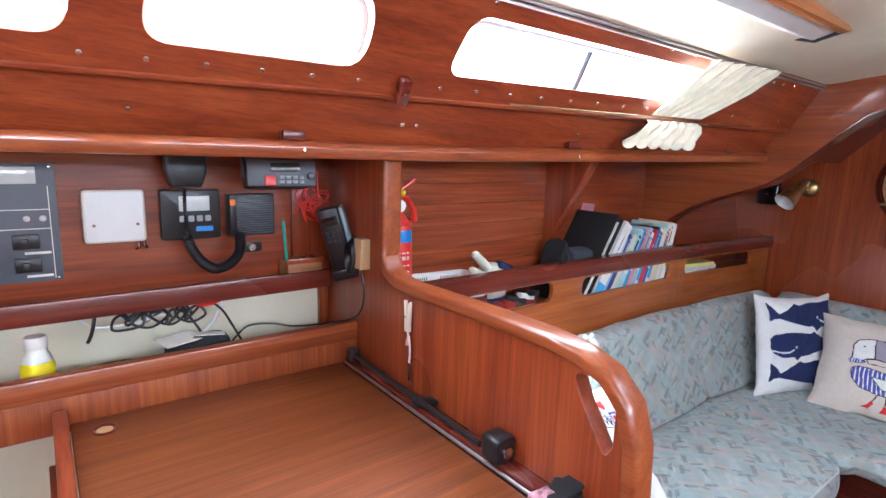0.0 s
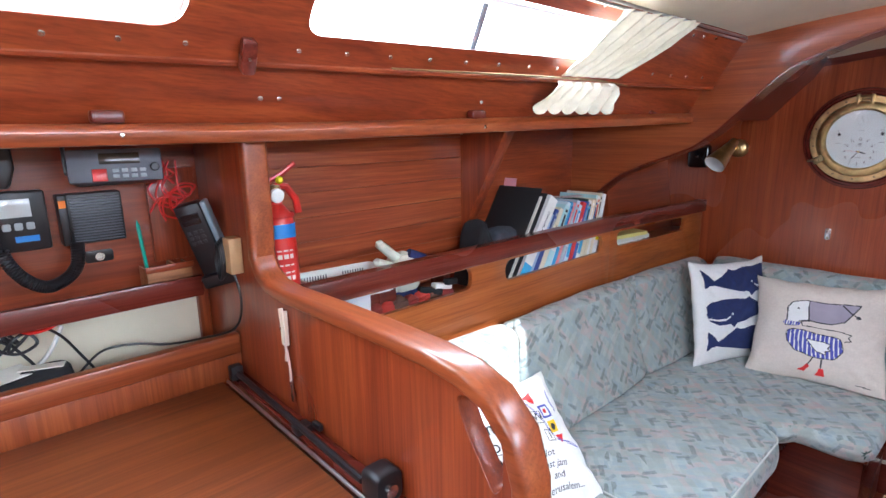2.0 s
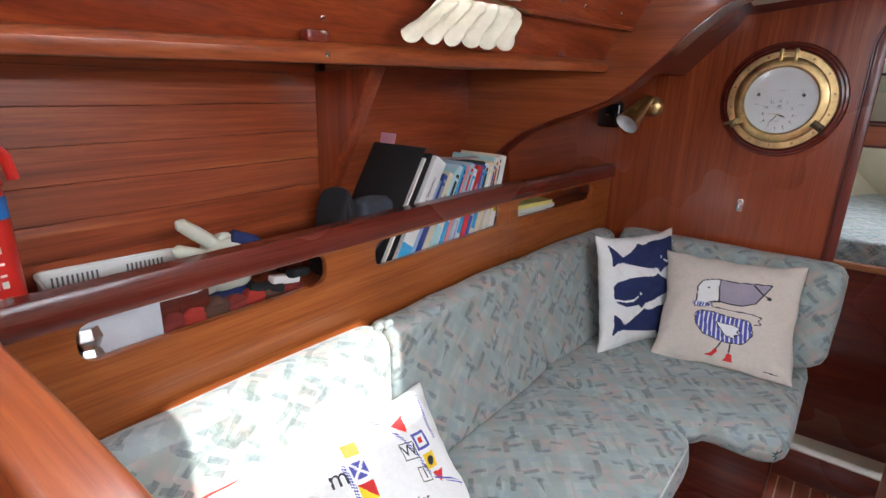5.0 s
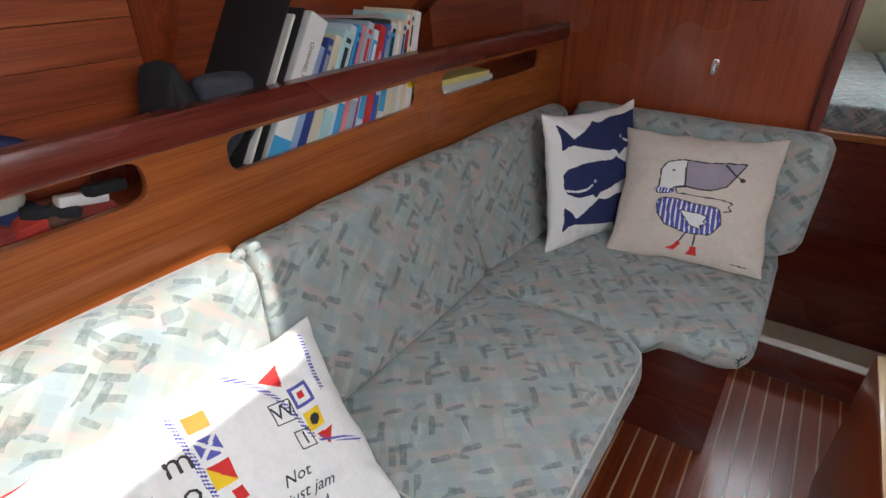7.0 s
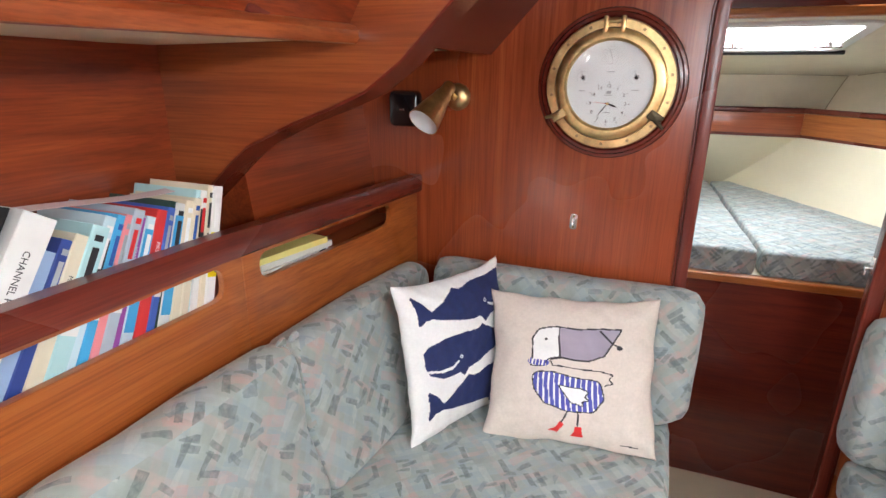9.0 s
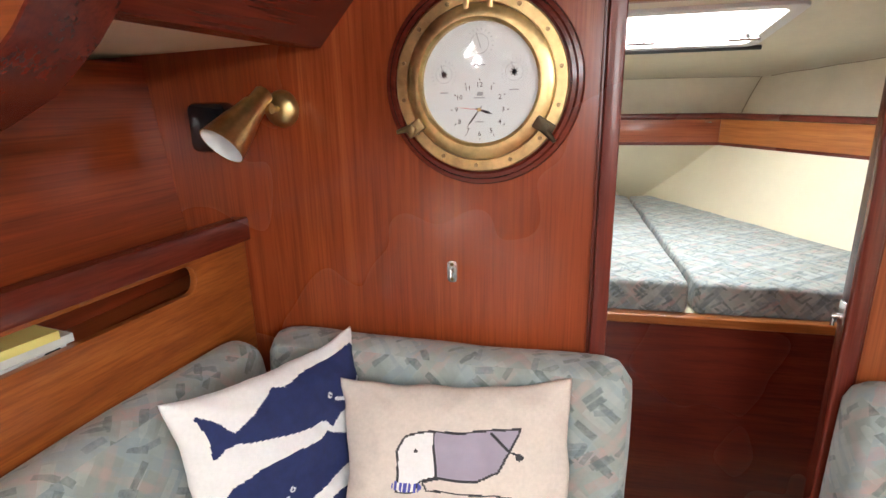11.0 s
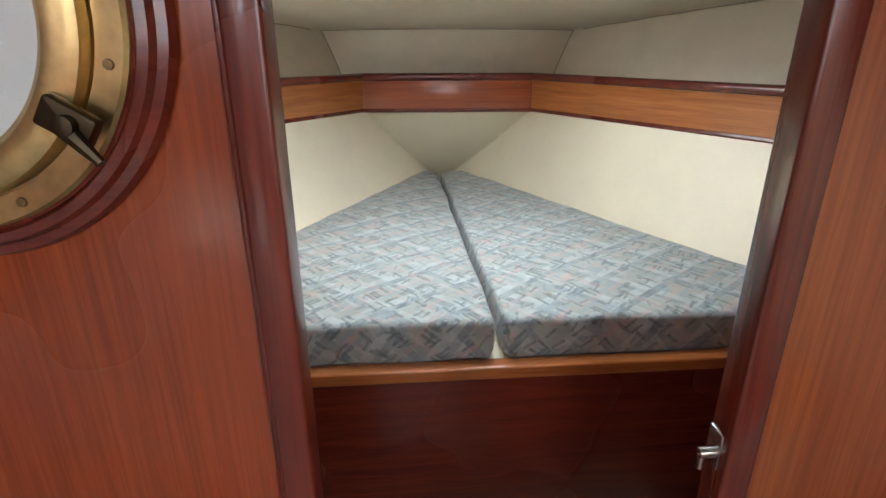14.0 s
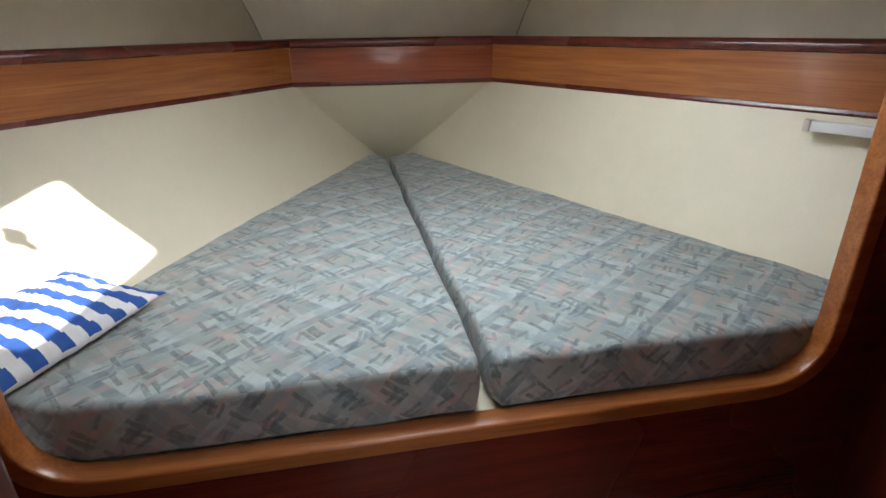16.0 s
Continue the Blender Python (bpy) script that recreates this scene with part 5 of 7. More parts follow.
PEG = plain("bleached_peg_wood", (0.70, 0.60, 0.48), 0.7)
pg = thing("peg_and_key", (0.70, 1.06, 1.1), "wooden clothes peg with a string and a key on the divider", "peg")
for s in (-1, 1):
    part("peg_half", moved(b_prism([(-0.004, -0.04), (0.004, -0.04), (0.005, 0.0), (0.004 + 0.006 * (1 if s > 0 else 0.4), 0.04), (-0.002 + 0.006, 0.04), (-0.004, 0.0)], "x", -0.012, -0.002, 0.001), Matrix.Translation((0.702, 1.062 + 0.005 * s, 1.095)) @ Matrix.Diagonal((1, s, 1, 1))), PEG, pg)
part("spring", b_tube([(0.692 + 0.003 * math.cos(a), 1.062 + 0.009 * math.sin(a * 0.2), 1.093 + 0.004 * math.sin(a)) for a in lin(0, 12, 40)], 0.001, 5), STEEL, pg)
part("string", b_tube(smooth_path([(0.694, 1.062, 1.065), (0.690, 1.05, 1.03), (0.694, 1.066, 1.02), (0.692, 1.052, 1.045), (0.694, 1.048, 1.0), (0.694, 1.05, 0.975)]), 0.0028, 6), plain("string", (0.62, 0.48, 0.42), 0.9), pg)
part("key", joined(b_lathe([(0.004, -0.001), (0.008, -0.001), (0.008, 0.001), (0.004, 0.001), (0.004, -0.001)], Matrix.Translation((0.695, 1.05, 0.97)) @ Matrix.Rotation(radians(90), 4, "Y"), 14), b_box(0.694, 0.696, 1.045, 1.055, 0.925, 0.965, 0.0005)), STEEL, pg, "small grey key")

# wooden turn-buttons and clips on the cabin side
tb = thing("turn_button", (0.68, 1.08, 1.65), "dark wooden turn-button with a steel screw between the windows", "turn-button")
mt = Matrix.Translation((0.68, side_y(0.68, 1.655) - 0.004, 1.655)) @ Vector((-0.146, -1, -0.6)).to_track_quat("Z", "Y").to_matrix().to_4x4()
part("button", moved(b_prism(rounded([(-0.014, -0.034), (0.014, -0.034), (0.016, 0.034), (-0.012, 0.034)], 0.01), "z", 0, 0.03, 0.005), mt), DARK_Y, tb)
part("screw", b_lathe([(0.004, 0.0302), (0.0035, 0.032), (0, 0.0325)], mt, 8), STEEL, tb)
for x in (0.42, 1.285, 2.1):
    tagged(part("ledge_clip", b_box(x, x + 0.055, nose_y(x) + 0.02, nose_y(x) + 0.045, 1.524 + 0.012 * max(0, x - 0.8), 1.548 + 0.012 * max(0, x - 0.8), 0.006), DARK_X), "dark wooden clip on the ledge", "clip", "ledge clips")
for x in (0.46, 1.31):
    tagged(part("ledge_screw", b_lathe([(0.005, 0), (0.004, 0.002), (0, 0.0025)], Matrix.Translation((x, nose_y(x), 1.503 + 0.012 * max(0, x - 0.8))) @ Matrix.Rotation(radians(90), 4, "X"), 10), STEEL), "steel screw in the ledge", "screw", "ledge screws")

# window guard bar and curtain
tagged(part("window_bar", b_tube([(1.278, side_y(1.278, 1.695) + 0.09, 1.68), (1.283, side_y(1.283, 1.83) + 0.09, 1.86)], 0.008, 8), GREY_PANEL), "dark upright outside the window", "bar", kind="structure")
cur = thing("curtain", (1.75, 0.88, 1.7), "cream gathered curtain drawn to the end of its track", "curtain")


def curtain_sheet(top_a, top_b, bot_a, bot_b, za, zb, waves, amp, tuck=0.0):
    def fn(u, v):
        x = (top_a + (top_b - top_a) * u) * (1 - v) + (bot_a + (bot_b - bot_a) * u) * v
        z = za + (zb - za) * v + (0.012 * math.sin(u * waves * 2 * math.pi + 1) * v if tuck else 0)
        pinch = 1 - 0.75 * math.exp(-((v - 0.0) / 0.12) ** 2) if tuck else 1 - 0.65 * math.exp(-((v - 1.0) / 0.15) ** 2)
        y = side_y(x, z) - 0.022 - amp * pinch * (0.6 + 0.5 * math.sin(u * waves * 2 * math.pi + 3 * v + 2 * noise.noise((u * 3, v * 2, 1))) + 0.3 * noise.noise((u * 9, v * 4, 3)))
        return (x, y, z)
    return b_sheet(fn, lin(0, 1, 70), lin(0, 1, 20), (0, 0.0012, 0))


part("drape", curtain_sheet(1.62, 1.98, 1.52, 1.76, side_top(1.8) - 0.03, 1.645, 6, 0.030), CURTAIN, cur)
part("hem", curtain_sheet(1.52, 1.76, 1.46, 1.80, 1.632, 1.553, 6, 0.026, 1.0), CURTAIN, cur)
part("cord", b_tube([(1.0, side_y(1.0, 1.64) - 0.012, 1.641), (1.45, side_y(1.45, 1.64) - 0.03, 1.640), (1.68, side_y(1.68, 1.64) - 0.03, 1.637), (1.84, side_y(1.84, 1.64) - 0.006, 1.63)], 0.0025, 6), BRASS_DULL, cur, "thin cord holding the curtain")

cl = thing("ceiling_lamp", (1.5, 0.6, 1.88), "fluorescent lamp with a wooden back and black end under the headliner", "ceiling lamp")
part("back", b_box(1.02, 1.70, 0.515, 0.545, 1.855, 1.885, 0.003), GOLD_X, cl)
part("tube_cover", b_prism(rounded([(0.546, 1.86), (0.60, 1.845), (0.64, 1.86), (0.645, 1.885), (0.546, 1.885)], 0.015), "x", 1.02, 1.70, 0.003), WHITE, cl)
part("end_clip", b_tube([(1.712, 0.52, 1.868), (1.712, 0.60, 1.848), (1.712, 0.65, 1.862)], 0.008, 8), BLACK, cl, "black end clip")


# ---- settee ----
base = thing("settee_base", (1.6, 0.8, SOLE), "dark mahogany base of the L-shaped settee", "settee base")
part("long_front", b_box(0.742, 2.475, 0.56, 0.58, SOLE, 0.30, 0.003), DARK_X, base)
part("end_face", b_box(2.476, 2.496, 0.275, 0.80, SOLE, 0.342, 0.003), DARK_Y, base)
part("side_face", b_box(2.497, 3.018, 0.275, 0.295, SOLE, 0.342, 0.003), DARK_X, base)
part("ledge", b_tube([(2.455, 0.262, 0.330), (2.455, 0.55, 0.330)], 0.016, 10, flat=1.2), MAH_Y, base, "rounded ledge")
part("top", joined(b_box(0.742, 2.47, 0.50, 1.20, 0.301, 0.318, 0.002), b_box(2.471, BULK - 0.003, 0.262, 1.20, 0.343, 0.360, 0.002)), DARK_X, base)


def cushion(name, bm, label, group, pipe=None, cat="seat cushion", cloth=FABRIC):
    ob = thing(name, tuple(sum((v.co for v in bm.verts), Vector()) / len(bm.verts)), label, cat, group)
    part("cover", bm, cloth, ob, smooth=80)
    if pipe:
        part("piping", b_tube(pipe, 0.0035, 6, True), PIPING, ob, "pale piping along the edge")
    return ob


def inset_ring(ring, d, z):
    R = resample(ring, 72)
    c = sum(R, Vector((0, 0))) / 72
    return [Vector((*(c + (p - c) * (1 - d / (p - c).length)), z)) for p in R]


Z0, Z1 = 0.32, 0.447
aft = rounded([(0.76, 0.47), (1.497, 0.47), (1.502, 1.06), (0.76, 1.06)], 0.03)
mid = rounded([(1.505, 0.470), (2.225, 0.470), (2.245, 0.62), (2.235, 1.06), (1.505, 1.06)], [0.03, 0.11, 0.05, 0.03, 0.03], 10)
fwd = rounded([(2.255, 0.49), (2.33, 0.455), (2.33, 0.235), (2.99, 0.235), (2.99, 1.06), (2.25, 1.06)], [0.02, 0.04, 0.09, 0.03, 0.03, 0.02], 10)
cushion("seat_cushion", b_puff(aft, Z0, Z1, 0.030, wrinkle=0.005), "pale grey-green patterned settee seat cushion under the scatter cushions", "settee seat cushions", inset_ring(aft, 0.006, Z1 - 0.012))
cushion("seat_cushion", b_puff(mid, Z0, Z1, 0.030, wrinkle=0.006), "pale grey-green patterned seat cushion with a rounded corner", "settee seat cushions", inset_ring(mid, 0.006, Z1 - 0.012))
cushion("seat_cushion", b_puff(fwd, 0.362, Z1, 0.030, wrinkle=0.005, centre=(2.64, 0.66)), "pale grey-green patterned corner seat cushion by the bulkhead", "settee seat cushions")


star = []
for k in range(14):
    a, r = math.pi * 2 * k / 14, (0.022 if k % 2 == 0 else 0.007) * (1.0 if k % 4 else 0.75)
    star.append((r * math.cos(a), r * math.sin(a)))
mark = moved(b_prism(star, "z", 0, 0.002, 0), Matrix.Translation((2.352, 0.260, 0.405)) @ Vector((-0.72, -0.69, 0.0)).to_track_quat("Z", "Y").to_matrix().to_4x4())
tagged(part("star_mark", mark, plain("dark_green_ink", (0.012, 0.045, 0.035), 0.8)), "small dark green star mark on a seat cushion corner", "mark")


def back_ring(ztop):
    return rounded([(0.985, 0.452), (1.055, 0.66), (1.082, ztop - 0.012), (1.135, ztop), (1.19, ztop - 0.02), (1.198, 0.452)], [0.03, 0.05, 0.04, 0.05, 0.03, 0.02])


for xa, xb, zt, lab in ((0.765, 1.512, 0.872, "pale patterned backrest cushion lit by the sun, by the divider"), (1.518, 2.272, 0.868, "pale patterned backrest cushion in the middle of the settee"), (2.278, 2.945, 0.862, "pale patterned backrest cushion in the corner of the settee")):
    def lean(co, xa=xa):
        return co - Vector((0, max(0.0, co.x - 2.3) * 0.06, 0))
    cushion("back_cushion", b_puff(back_ring(zt), xa, xb, 0.034, "x", (0.004, 0.004), 64, 0.006, lean), lab, "settee back cushions", cat="back cushion")
endr = rounded([(0.178, 0.50), (0.235, 0.455), (1.03, 0.455), (1.03, 0.862), (0.192, 0.862)], [0.05, 0.05, 0.03, 0.03, 0.05], 8)


def end_lean(co):
    return co + Vector((-0.05 * max(0, 0.868 - co.z) / 0.4, 0.045 * (0.868 - co.z) * (1 if co.y < 0.4 else 0), 0.0))


cushion("back_cushion", b_puff(endr, 2.935, 3.045, 0.034, "x", (0.012, 0.0), 72, 0.005, end_lean), "pale patterned backrest cushion against the main bulkhead", "settee back cushions", cat="back cushion")
for x_, y_ in ((1.50, 1.118), (1.535, 1.116), (2.262, 1.118), (2.30, 1.112), (0.80, 1.12)):
    tab = b_tube(smooth_path([(x_ - 0.010, y_, 0.858), (x_ - 0.008, y_ - 0.004, 0.868), (x_, y_ - 0.006, 0.873), (x_ + 0.009, y_ - 0.004, 0.867), (x_ + 0.010, y_, 0.858)]), 0.0055, 7, flat=1.5)
    tagged(part("fabric_tab", tab, FABRIC), "small pale fabric loop at the top of a backrest cushion", "fabric loop", "cushion loops")
# starboard corner, seen past the doorway
sbr = rounded([(-0.198, 0.46), (-0.95, 0.46), (-0.95, 0.866), (-0.205, 0.866)], [0.05, 0.03, 0.03, 0.06], 8)
cushion("back_cushion", b_puff(sbr, 2.91, 3.045, 0.034, "x", (0.012, 0.0), 72, 0.005), "pale patterned backrest cushion of the starboard settee", "starboard settee cushions", cat="back cushion")
sbs = rounded([(2.35, -0.24), (2.99, -0.215), (2.99, -0.95), (2.35, -0.95)], 0.05)
cushion("seat_cushion", b_puff(sbs, Z0, Z1, 0.03), "pale patterned seat cushion of the starboard settee", "starboard settee cushions")
sb = thing("starboard_settee_base", (2.0, -0.9, SOLE), "dark mahogany base of the starboard settee", "settee base")
part("end_base", b_box(2.42, 3.018, -0.95, -0.27, SOLE, 0.318, 0.003), DARK_X, sb)
part("long_base", b_box(0.0, 2.419, -1.3, -0.98, SOLE, 0.318, 0.003), DARK_X, sb)

# saloon table with a hanging leaf
tbl = thing("saloon_table", (1.9, -0.25, SOLE), "dark varnished saloon table with a hanging leaf", "table")
part("tabletop", b_prism(rounded([(1.45, -0.01), (2.36, -0.01), (2.36, -0.42), (1.45, -0.42)], 0.02), "z", 0.615, 0.64, 0.004), MAH_X, tbl)
part("leaf", b_prism(rounded([(1.42, 0.18), (2.25, 0.18), (2.25, 0.612), (1.42, 0.612)], [0.05, 0.05, 0.02, 0.02]), "y", 0.008, 0.032, 0.006), MAH_X, tbl)
part("leaf_edge", b_box(1.44, 2.24, 0.008, 0.031, 0.6125, 0.6165, 0.001), HOLLY, tbl, "pale edge of the leaf")
part("fiddle", b_box(2.34, 2.36, -0.40, -0.03, 0.6405, 0.662, 0.006), MAH_Y, tbl)
part("edge_strip", b_box(1.46, 2.335, -0.024, -0.012, 0.6405, 0.646, 0.002), HOLLY, tbl, "pale edge strip")
part("pedestal", b_box(1.6, 2.2, -0.26, -0.18, SOLE + 0.003, 0.614, 0.006), DARK_X, tbl)
cst = thing("coaster", (2.24, -0.10, 0.641), "round green and white coaster on the table", "coaster")
part("disc", b_lathe([(0, 0), (0.047, 0), (0.048, 0.002), (0.047, 0.004), (0, 0.004)], Matrix.Translation((2.24, -0.10, 0.6405)), 28), WHITE, cst)
part("leaf_print", joined(*[b_prism([(0, 0.0), (0.018, 0.007), (0.036, 0.0), (0.018, -0.007)], "z", 0.0042, 0.0046, 0) for _ in range(1)]), GREEN, cst).matrix_world = Matrix.Translation((2.23, -0.10, 0.6405))
part("leaf_print", b_prism([(0, 0.0), (0.012, 0.008), (0.030, 0.012), (0.014, -0.002)], "z", 0.0042, 0.0046, 0), GREEN, cst).matrix_world = Matrix.Translation((2.22, -0.09, 0.6405))


# ---- scatter cushions ----
def basis(origin, ux, uy):
    """A pose whose x and y axes lie along ux and uy, at origin."""
    x = Vector(ux).normalized()
    z = x.cross(Vector(uy)).normalized()
    y = z.cross(x)
    m = Matrix((x, y, z)).transposed().to_4x4()
    m.translation = origin
    return m


WHALE = [(-0.97, 0.05), (-0.96, 0.34), (-0.86, 0.52), (-0.6, 0.60), (-0.2, 0.60), (0.1, 0.52), (0.22, 0.60), (0.30, 0.50), (0.55, 0.30), (0.74, 0.16), (0.82, 0.40), (0.98, 0.62), (0.94, 0.18), (0.99, -0.20), (0.86, -0.06), (0.74, -0.02), (0.4, -0.20), (0.0, -0.36), (-0.22, -0.40), (-0.30, -0.58), (-0.42, -0.40), (-0.7, -0.40), (-0.92, -0.22)]


def whale_paint(u, v):
    out = np.zeros(u.shape, int)
    for cy, flip in ((0.60, -1), (0.0, 1), (-0.60, -1)):
        def to(x, y):
            return (flip * x * 0.95 + 0.10, cy + y * 0.50 + 0.02 * (x * flip))
        out[inside(u, v, rounded([to(x, y) for x, y in WHALE], 0.025, 4))] = 1
        out[near_line(u, v, [to(-0.93, -0.12), to(-0.72, -0.20), to(-0.52, -0.20), to(-0.40, -0.12)], 0.016)] = 0
        out[near_line(u, v, [to(-0.34, -0.02), to(-0.335, -0.02)], 0.026)] = 0
        out[near_line(u, v, [to(-0.34, -0.02), to(-0.335, -0.02)], 0.012)] = 1
    return out


def bird_paint(u, v):
    u, v = u / 1.12, (v - 0.02) / 1.12
    out = np.zeros(u.shape, int)
    bill = [(-0.13, 0.50), (0.10, 0.51), (0.52, 0.54), (0.51, 0.50), (0.44, 0.36), (0.34, 0.20), (0.18, 0.13), (-0.14, 0.13)]
    head = rounded([(-0.45, 0.02), (-0.43, 0.34), (-0.36, 0.47), (-0.13, 0.50), (-0.14, 0.13), (-0.26, 0.10), (-0.30, 0.02)], [0.02, 0.06, 0.10, 0.01, 0.03, 0.03, 0.02], 4)
    body = rounded([(-0.42, -0.04), (0.34, -0.10), (0.38, -0.30), (0.26, -0.48), (-0.05, -0.50), (-0.26, -0.44), (-0.38, -0.26)], 0.09, 4)
    wing = rounded([(-0.12, -0.20), (0.12, -0.20), (0.22, -0.24), (0.17, -0.30), (0.22, -0.34), (0.14, -0.36), (0.16, -0.42), (0.02, -0.38)], 0.02, 4)
    out[inside(u, v, head)] = 5
    out[inside(u, v, bill)] = 1
    b = inside(u, v, body)
    out[b] = 2
    out[b & (np.mod(u * 17 + 0.6 * v, 1.0) < 0.30)] = 5
    out[inside(u, v, wing)] = 5
    out[near_line(u, v, [(-0.28, 0.34), (-0.278, 0.34)], 0.016)] = 3
    for line in (wing + wing[:1], body + body[:1], [(-0.12, 0.12), (-0.24, 0.09), (-0.20, 0.02), (0.0, 0.03), (0.30, 0.02), (0.46, 0.0), (0.42, -0.06), (0.47, -0.10), (0.38, -0.14)]):
        out[near_line(u, v, line, 0.007)] = 3
    for line in (head + head[:1], bill + bill[:1], [(0.30, 0.50), (0.44, 0.36), (0.50, 0.34)], [(-0.02, -0.50), (-0.08, -0.66)], [(0.09, -0.50), (0.10, -0.68)]):
        out[near_line(u, v, line, 0.009)] = 3
    out[near_line(u, v, [(0.51, 0.32), (0.515, 0.32)], 0.028)] = 3
    out[near_line(u, v, [(-0.45, 0.07), (-0.28, 0.05)], 0.035) & (np.mod(u * 26, 1) < 0.6)] = 2
    out[inside(u, v, [(-0.09, -0.64), (-0.04, -0.66), (-0.10, -0.78), (-0.19, -0.77), (-0.12, -0.71)])] = 4
    out[inside(u, v, [(0.07, -0.67), (0.14, -0.67), (0.17, -0.80), (0.04, -0.80), (0.07, -0.74)])] = 4
    out[near_line(u, v, [(0.55, -0.80), (0.72, -0.81)], 0.006)] = 3
    return out


pillow("whale_cushion", 0.43, 0.47, 0.13, basis((2.742, 0.862, 0.672), (0.363, -0.161, -0.01), (0.118, 0.048, 0.437)), COTTON, ([NAVY], whale_paint),
       "white scatter cushion with three navy blue blob shapes", 2.0, 150)
pillow("bird_cushion", 0.485, 0.44, 0.13, basis((2.795, 0.530, 0.642), (0.07, -0.46, 0.015), (0.18, 0.04, 0.37)), LINEN, ([PRINT_GREY, PRINT_BLUE, INK, PRINT_RED, COTTON], bird_paint),
       "natural linen scatter cushion with a grey, blue-striped and red print", 5.0, 170, BLACK_CLOTH)


def flags_paint(u, v):
    out = np.zeros(u.shape, int)
    x, y = u * 1.08, v * 1.08

    def box(a, b, c, d):
        return (x > a) & (x < b) & (y > c) & (y < d)
    # first column of flags
    out[box(-0.34, -0.16, 0.60, 0.76)] = 5
    out[box(-0.34, -0.16, 0.34, 0.54)] = 1
    for s in (1, -1):
        out[box(-0.34, -0.16, 0.34, 0.54) & (abs((x + 0.25) - s * (y - 0.44) * 0.9) < 0.022)] = 0
    k = box(-0.34, -0.16, 0.08, 0.28)
    out[k & (x + 0.25 > -(y - 0.18) * 0.0 + (0.18 - y) * 0.9)] = 2
    out[k & (x + 0.25 <= (0.18 - y) * 0.9)] = 3
    k = box(-0.34, -0.16, -0.20, 0.02)
    out[k] = 2
    out[k & ((x < -0.25) ^ (y < -0.09))] = 0
    k = box(-0.34, -0.16, -0.50, -0.26)
    out[k] = 2
    out[k & (x > -0.28)] = 0
    out[k & (x > -0.22)] = 1
    # second column
    out[inside(x, y, [(0.32, 0.72), (0.55, 0.84), (0.50, 0.60)])] = 2
    k = box(0.52, 0.74, 0.34, 0.56)
    out[k] = 1
    out[box(0.555, 0.705, 0.375, 0.525)] = 0
    out[box(0.595, 0.665, 0.415, 0.485)] = 2
    out[box(0.56, 0.74, 0.10, 0.28)] = 3
    out[near_line(x, y, [(0.65, 0.19), (0.655, 0.19)], 0.05)] = 4
    out[inside(x, y, [(0.60, 0.06), (0.78, 0.04), (0.66, -0.08)])] = 2
    # roped borders and letter boxes
    for line in ([(-0.42, 0.80), (-0.36, 0.0), (-0.36, -0.95)], [(0.10, 0.92), (0.40, 0.55), (0.56, 0.06)], [(-0.80, 0.35), (-0.60, -0.1), (-0.55, -0.9)], [(0.90, 0.95), (0.86, 0.4)], [(0.62, 0.0), (0.95, -0.22)]):
        out[near_line(x, y, line, 0.024) & (np.mod((x + 2 * y) * 14, 1) < 0.55)] = 1
    for a, b, c, d in ((-0.62, -0.38, -0.22, 0.02), (0.30, 0.50, 0.26, 0.48), (0.40, 0.56, -0.02, 0.16)):
        edge_ = box(a, b, c, d) & ~box(a + 0.01, b - 0.01, c + 0.01, d - 0.01)
        out[edge_] = 4
    return out


fm = basis((1.315, 0.925, 0.565), (0.887, -0.164, -0.05), (0.478, 0.709, 0.674))
fl, fat = pillow("flag_cushion", 0.46, 0.44, 0.14, fm, COTTON, ([PRINT_BLUE, PRINT_RED, PRINT_YEL, INK, PRINT_ORG], flags_paint),
                 "white scatter cushion printed with signal flags and lettering", 8.0, 190)


def on_pillow(u0, v0, size, turn=0.0):
    def fn(co):
        u, v = (u0 + co.x / 0.25) / 1.08, (v0 + co.y / 0.25) / 1.08
        p = fat(max(-0.97, min(0.97, u)), max(-0.97, min(0.97, v)), 1)
        return p + Vector((0, 0, 0.0015 + co.z))
    return fn


for body, u, v, size, turn, sh in (("m", -0.50, 0.42, 0.075, 0, 0), ("o", -0.50, 0.14, 0.07, 0, 0), ("u", -0.50, -0.10, 0.07, 0, 0), ("t", -0.50, -0.34, 0.07, 0, 0), ("W", 0.40, 0.37, 0.05, 0, 0), ("I", 0.48, 0.07, 0.045, 0, 0),
                                   ("Not", 0.22, -0.20, 0.036, 0, 0.35), ("just jam", 0.30, -0.36, 0.036, 0, 0.35), ("and", 0.30, -0.52, 0.036, 0, 0.35), ("Jerusalem...", 0.34, -0.70, 0.036, 0, 0.35)):
    bm = b_text(body, size, None, 0.0002, shear=sh, warp=on_pillow(u, v, size, turn))
    t = part("lettering", bm, INK, None)
    t.parent = fl


def gull_paint(u, v):
    out = np.zeros(u.shape, int)
    out[(abs(u) > 0.965) | (abs(v) > 0.965)] = 1
    out[near_line(u, v, [(0.2, -0.7), (0.35, 0.0), (0.50, 0.25), (0.62, 0.1), (0.72, -0.3)], 0.008)] = 2
    out[inside(u, v, rounded([(-0.1, -0.7), (0.3, -0.6), (0.2, -0.35), (-0.05, -0.45)], 0.08))] = 3
    return out


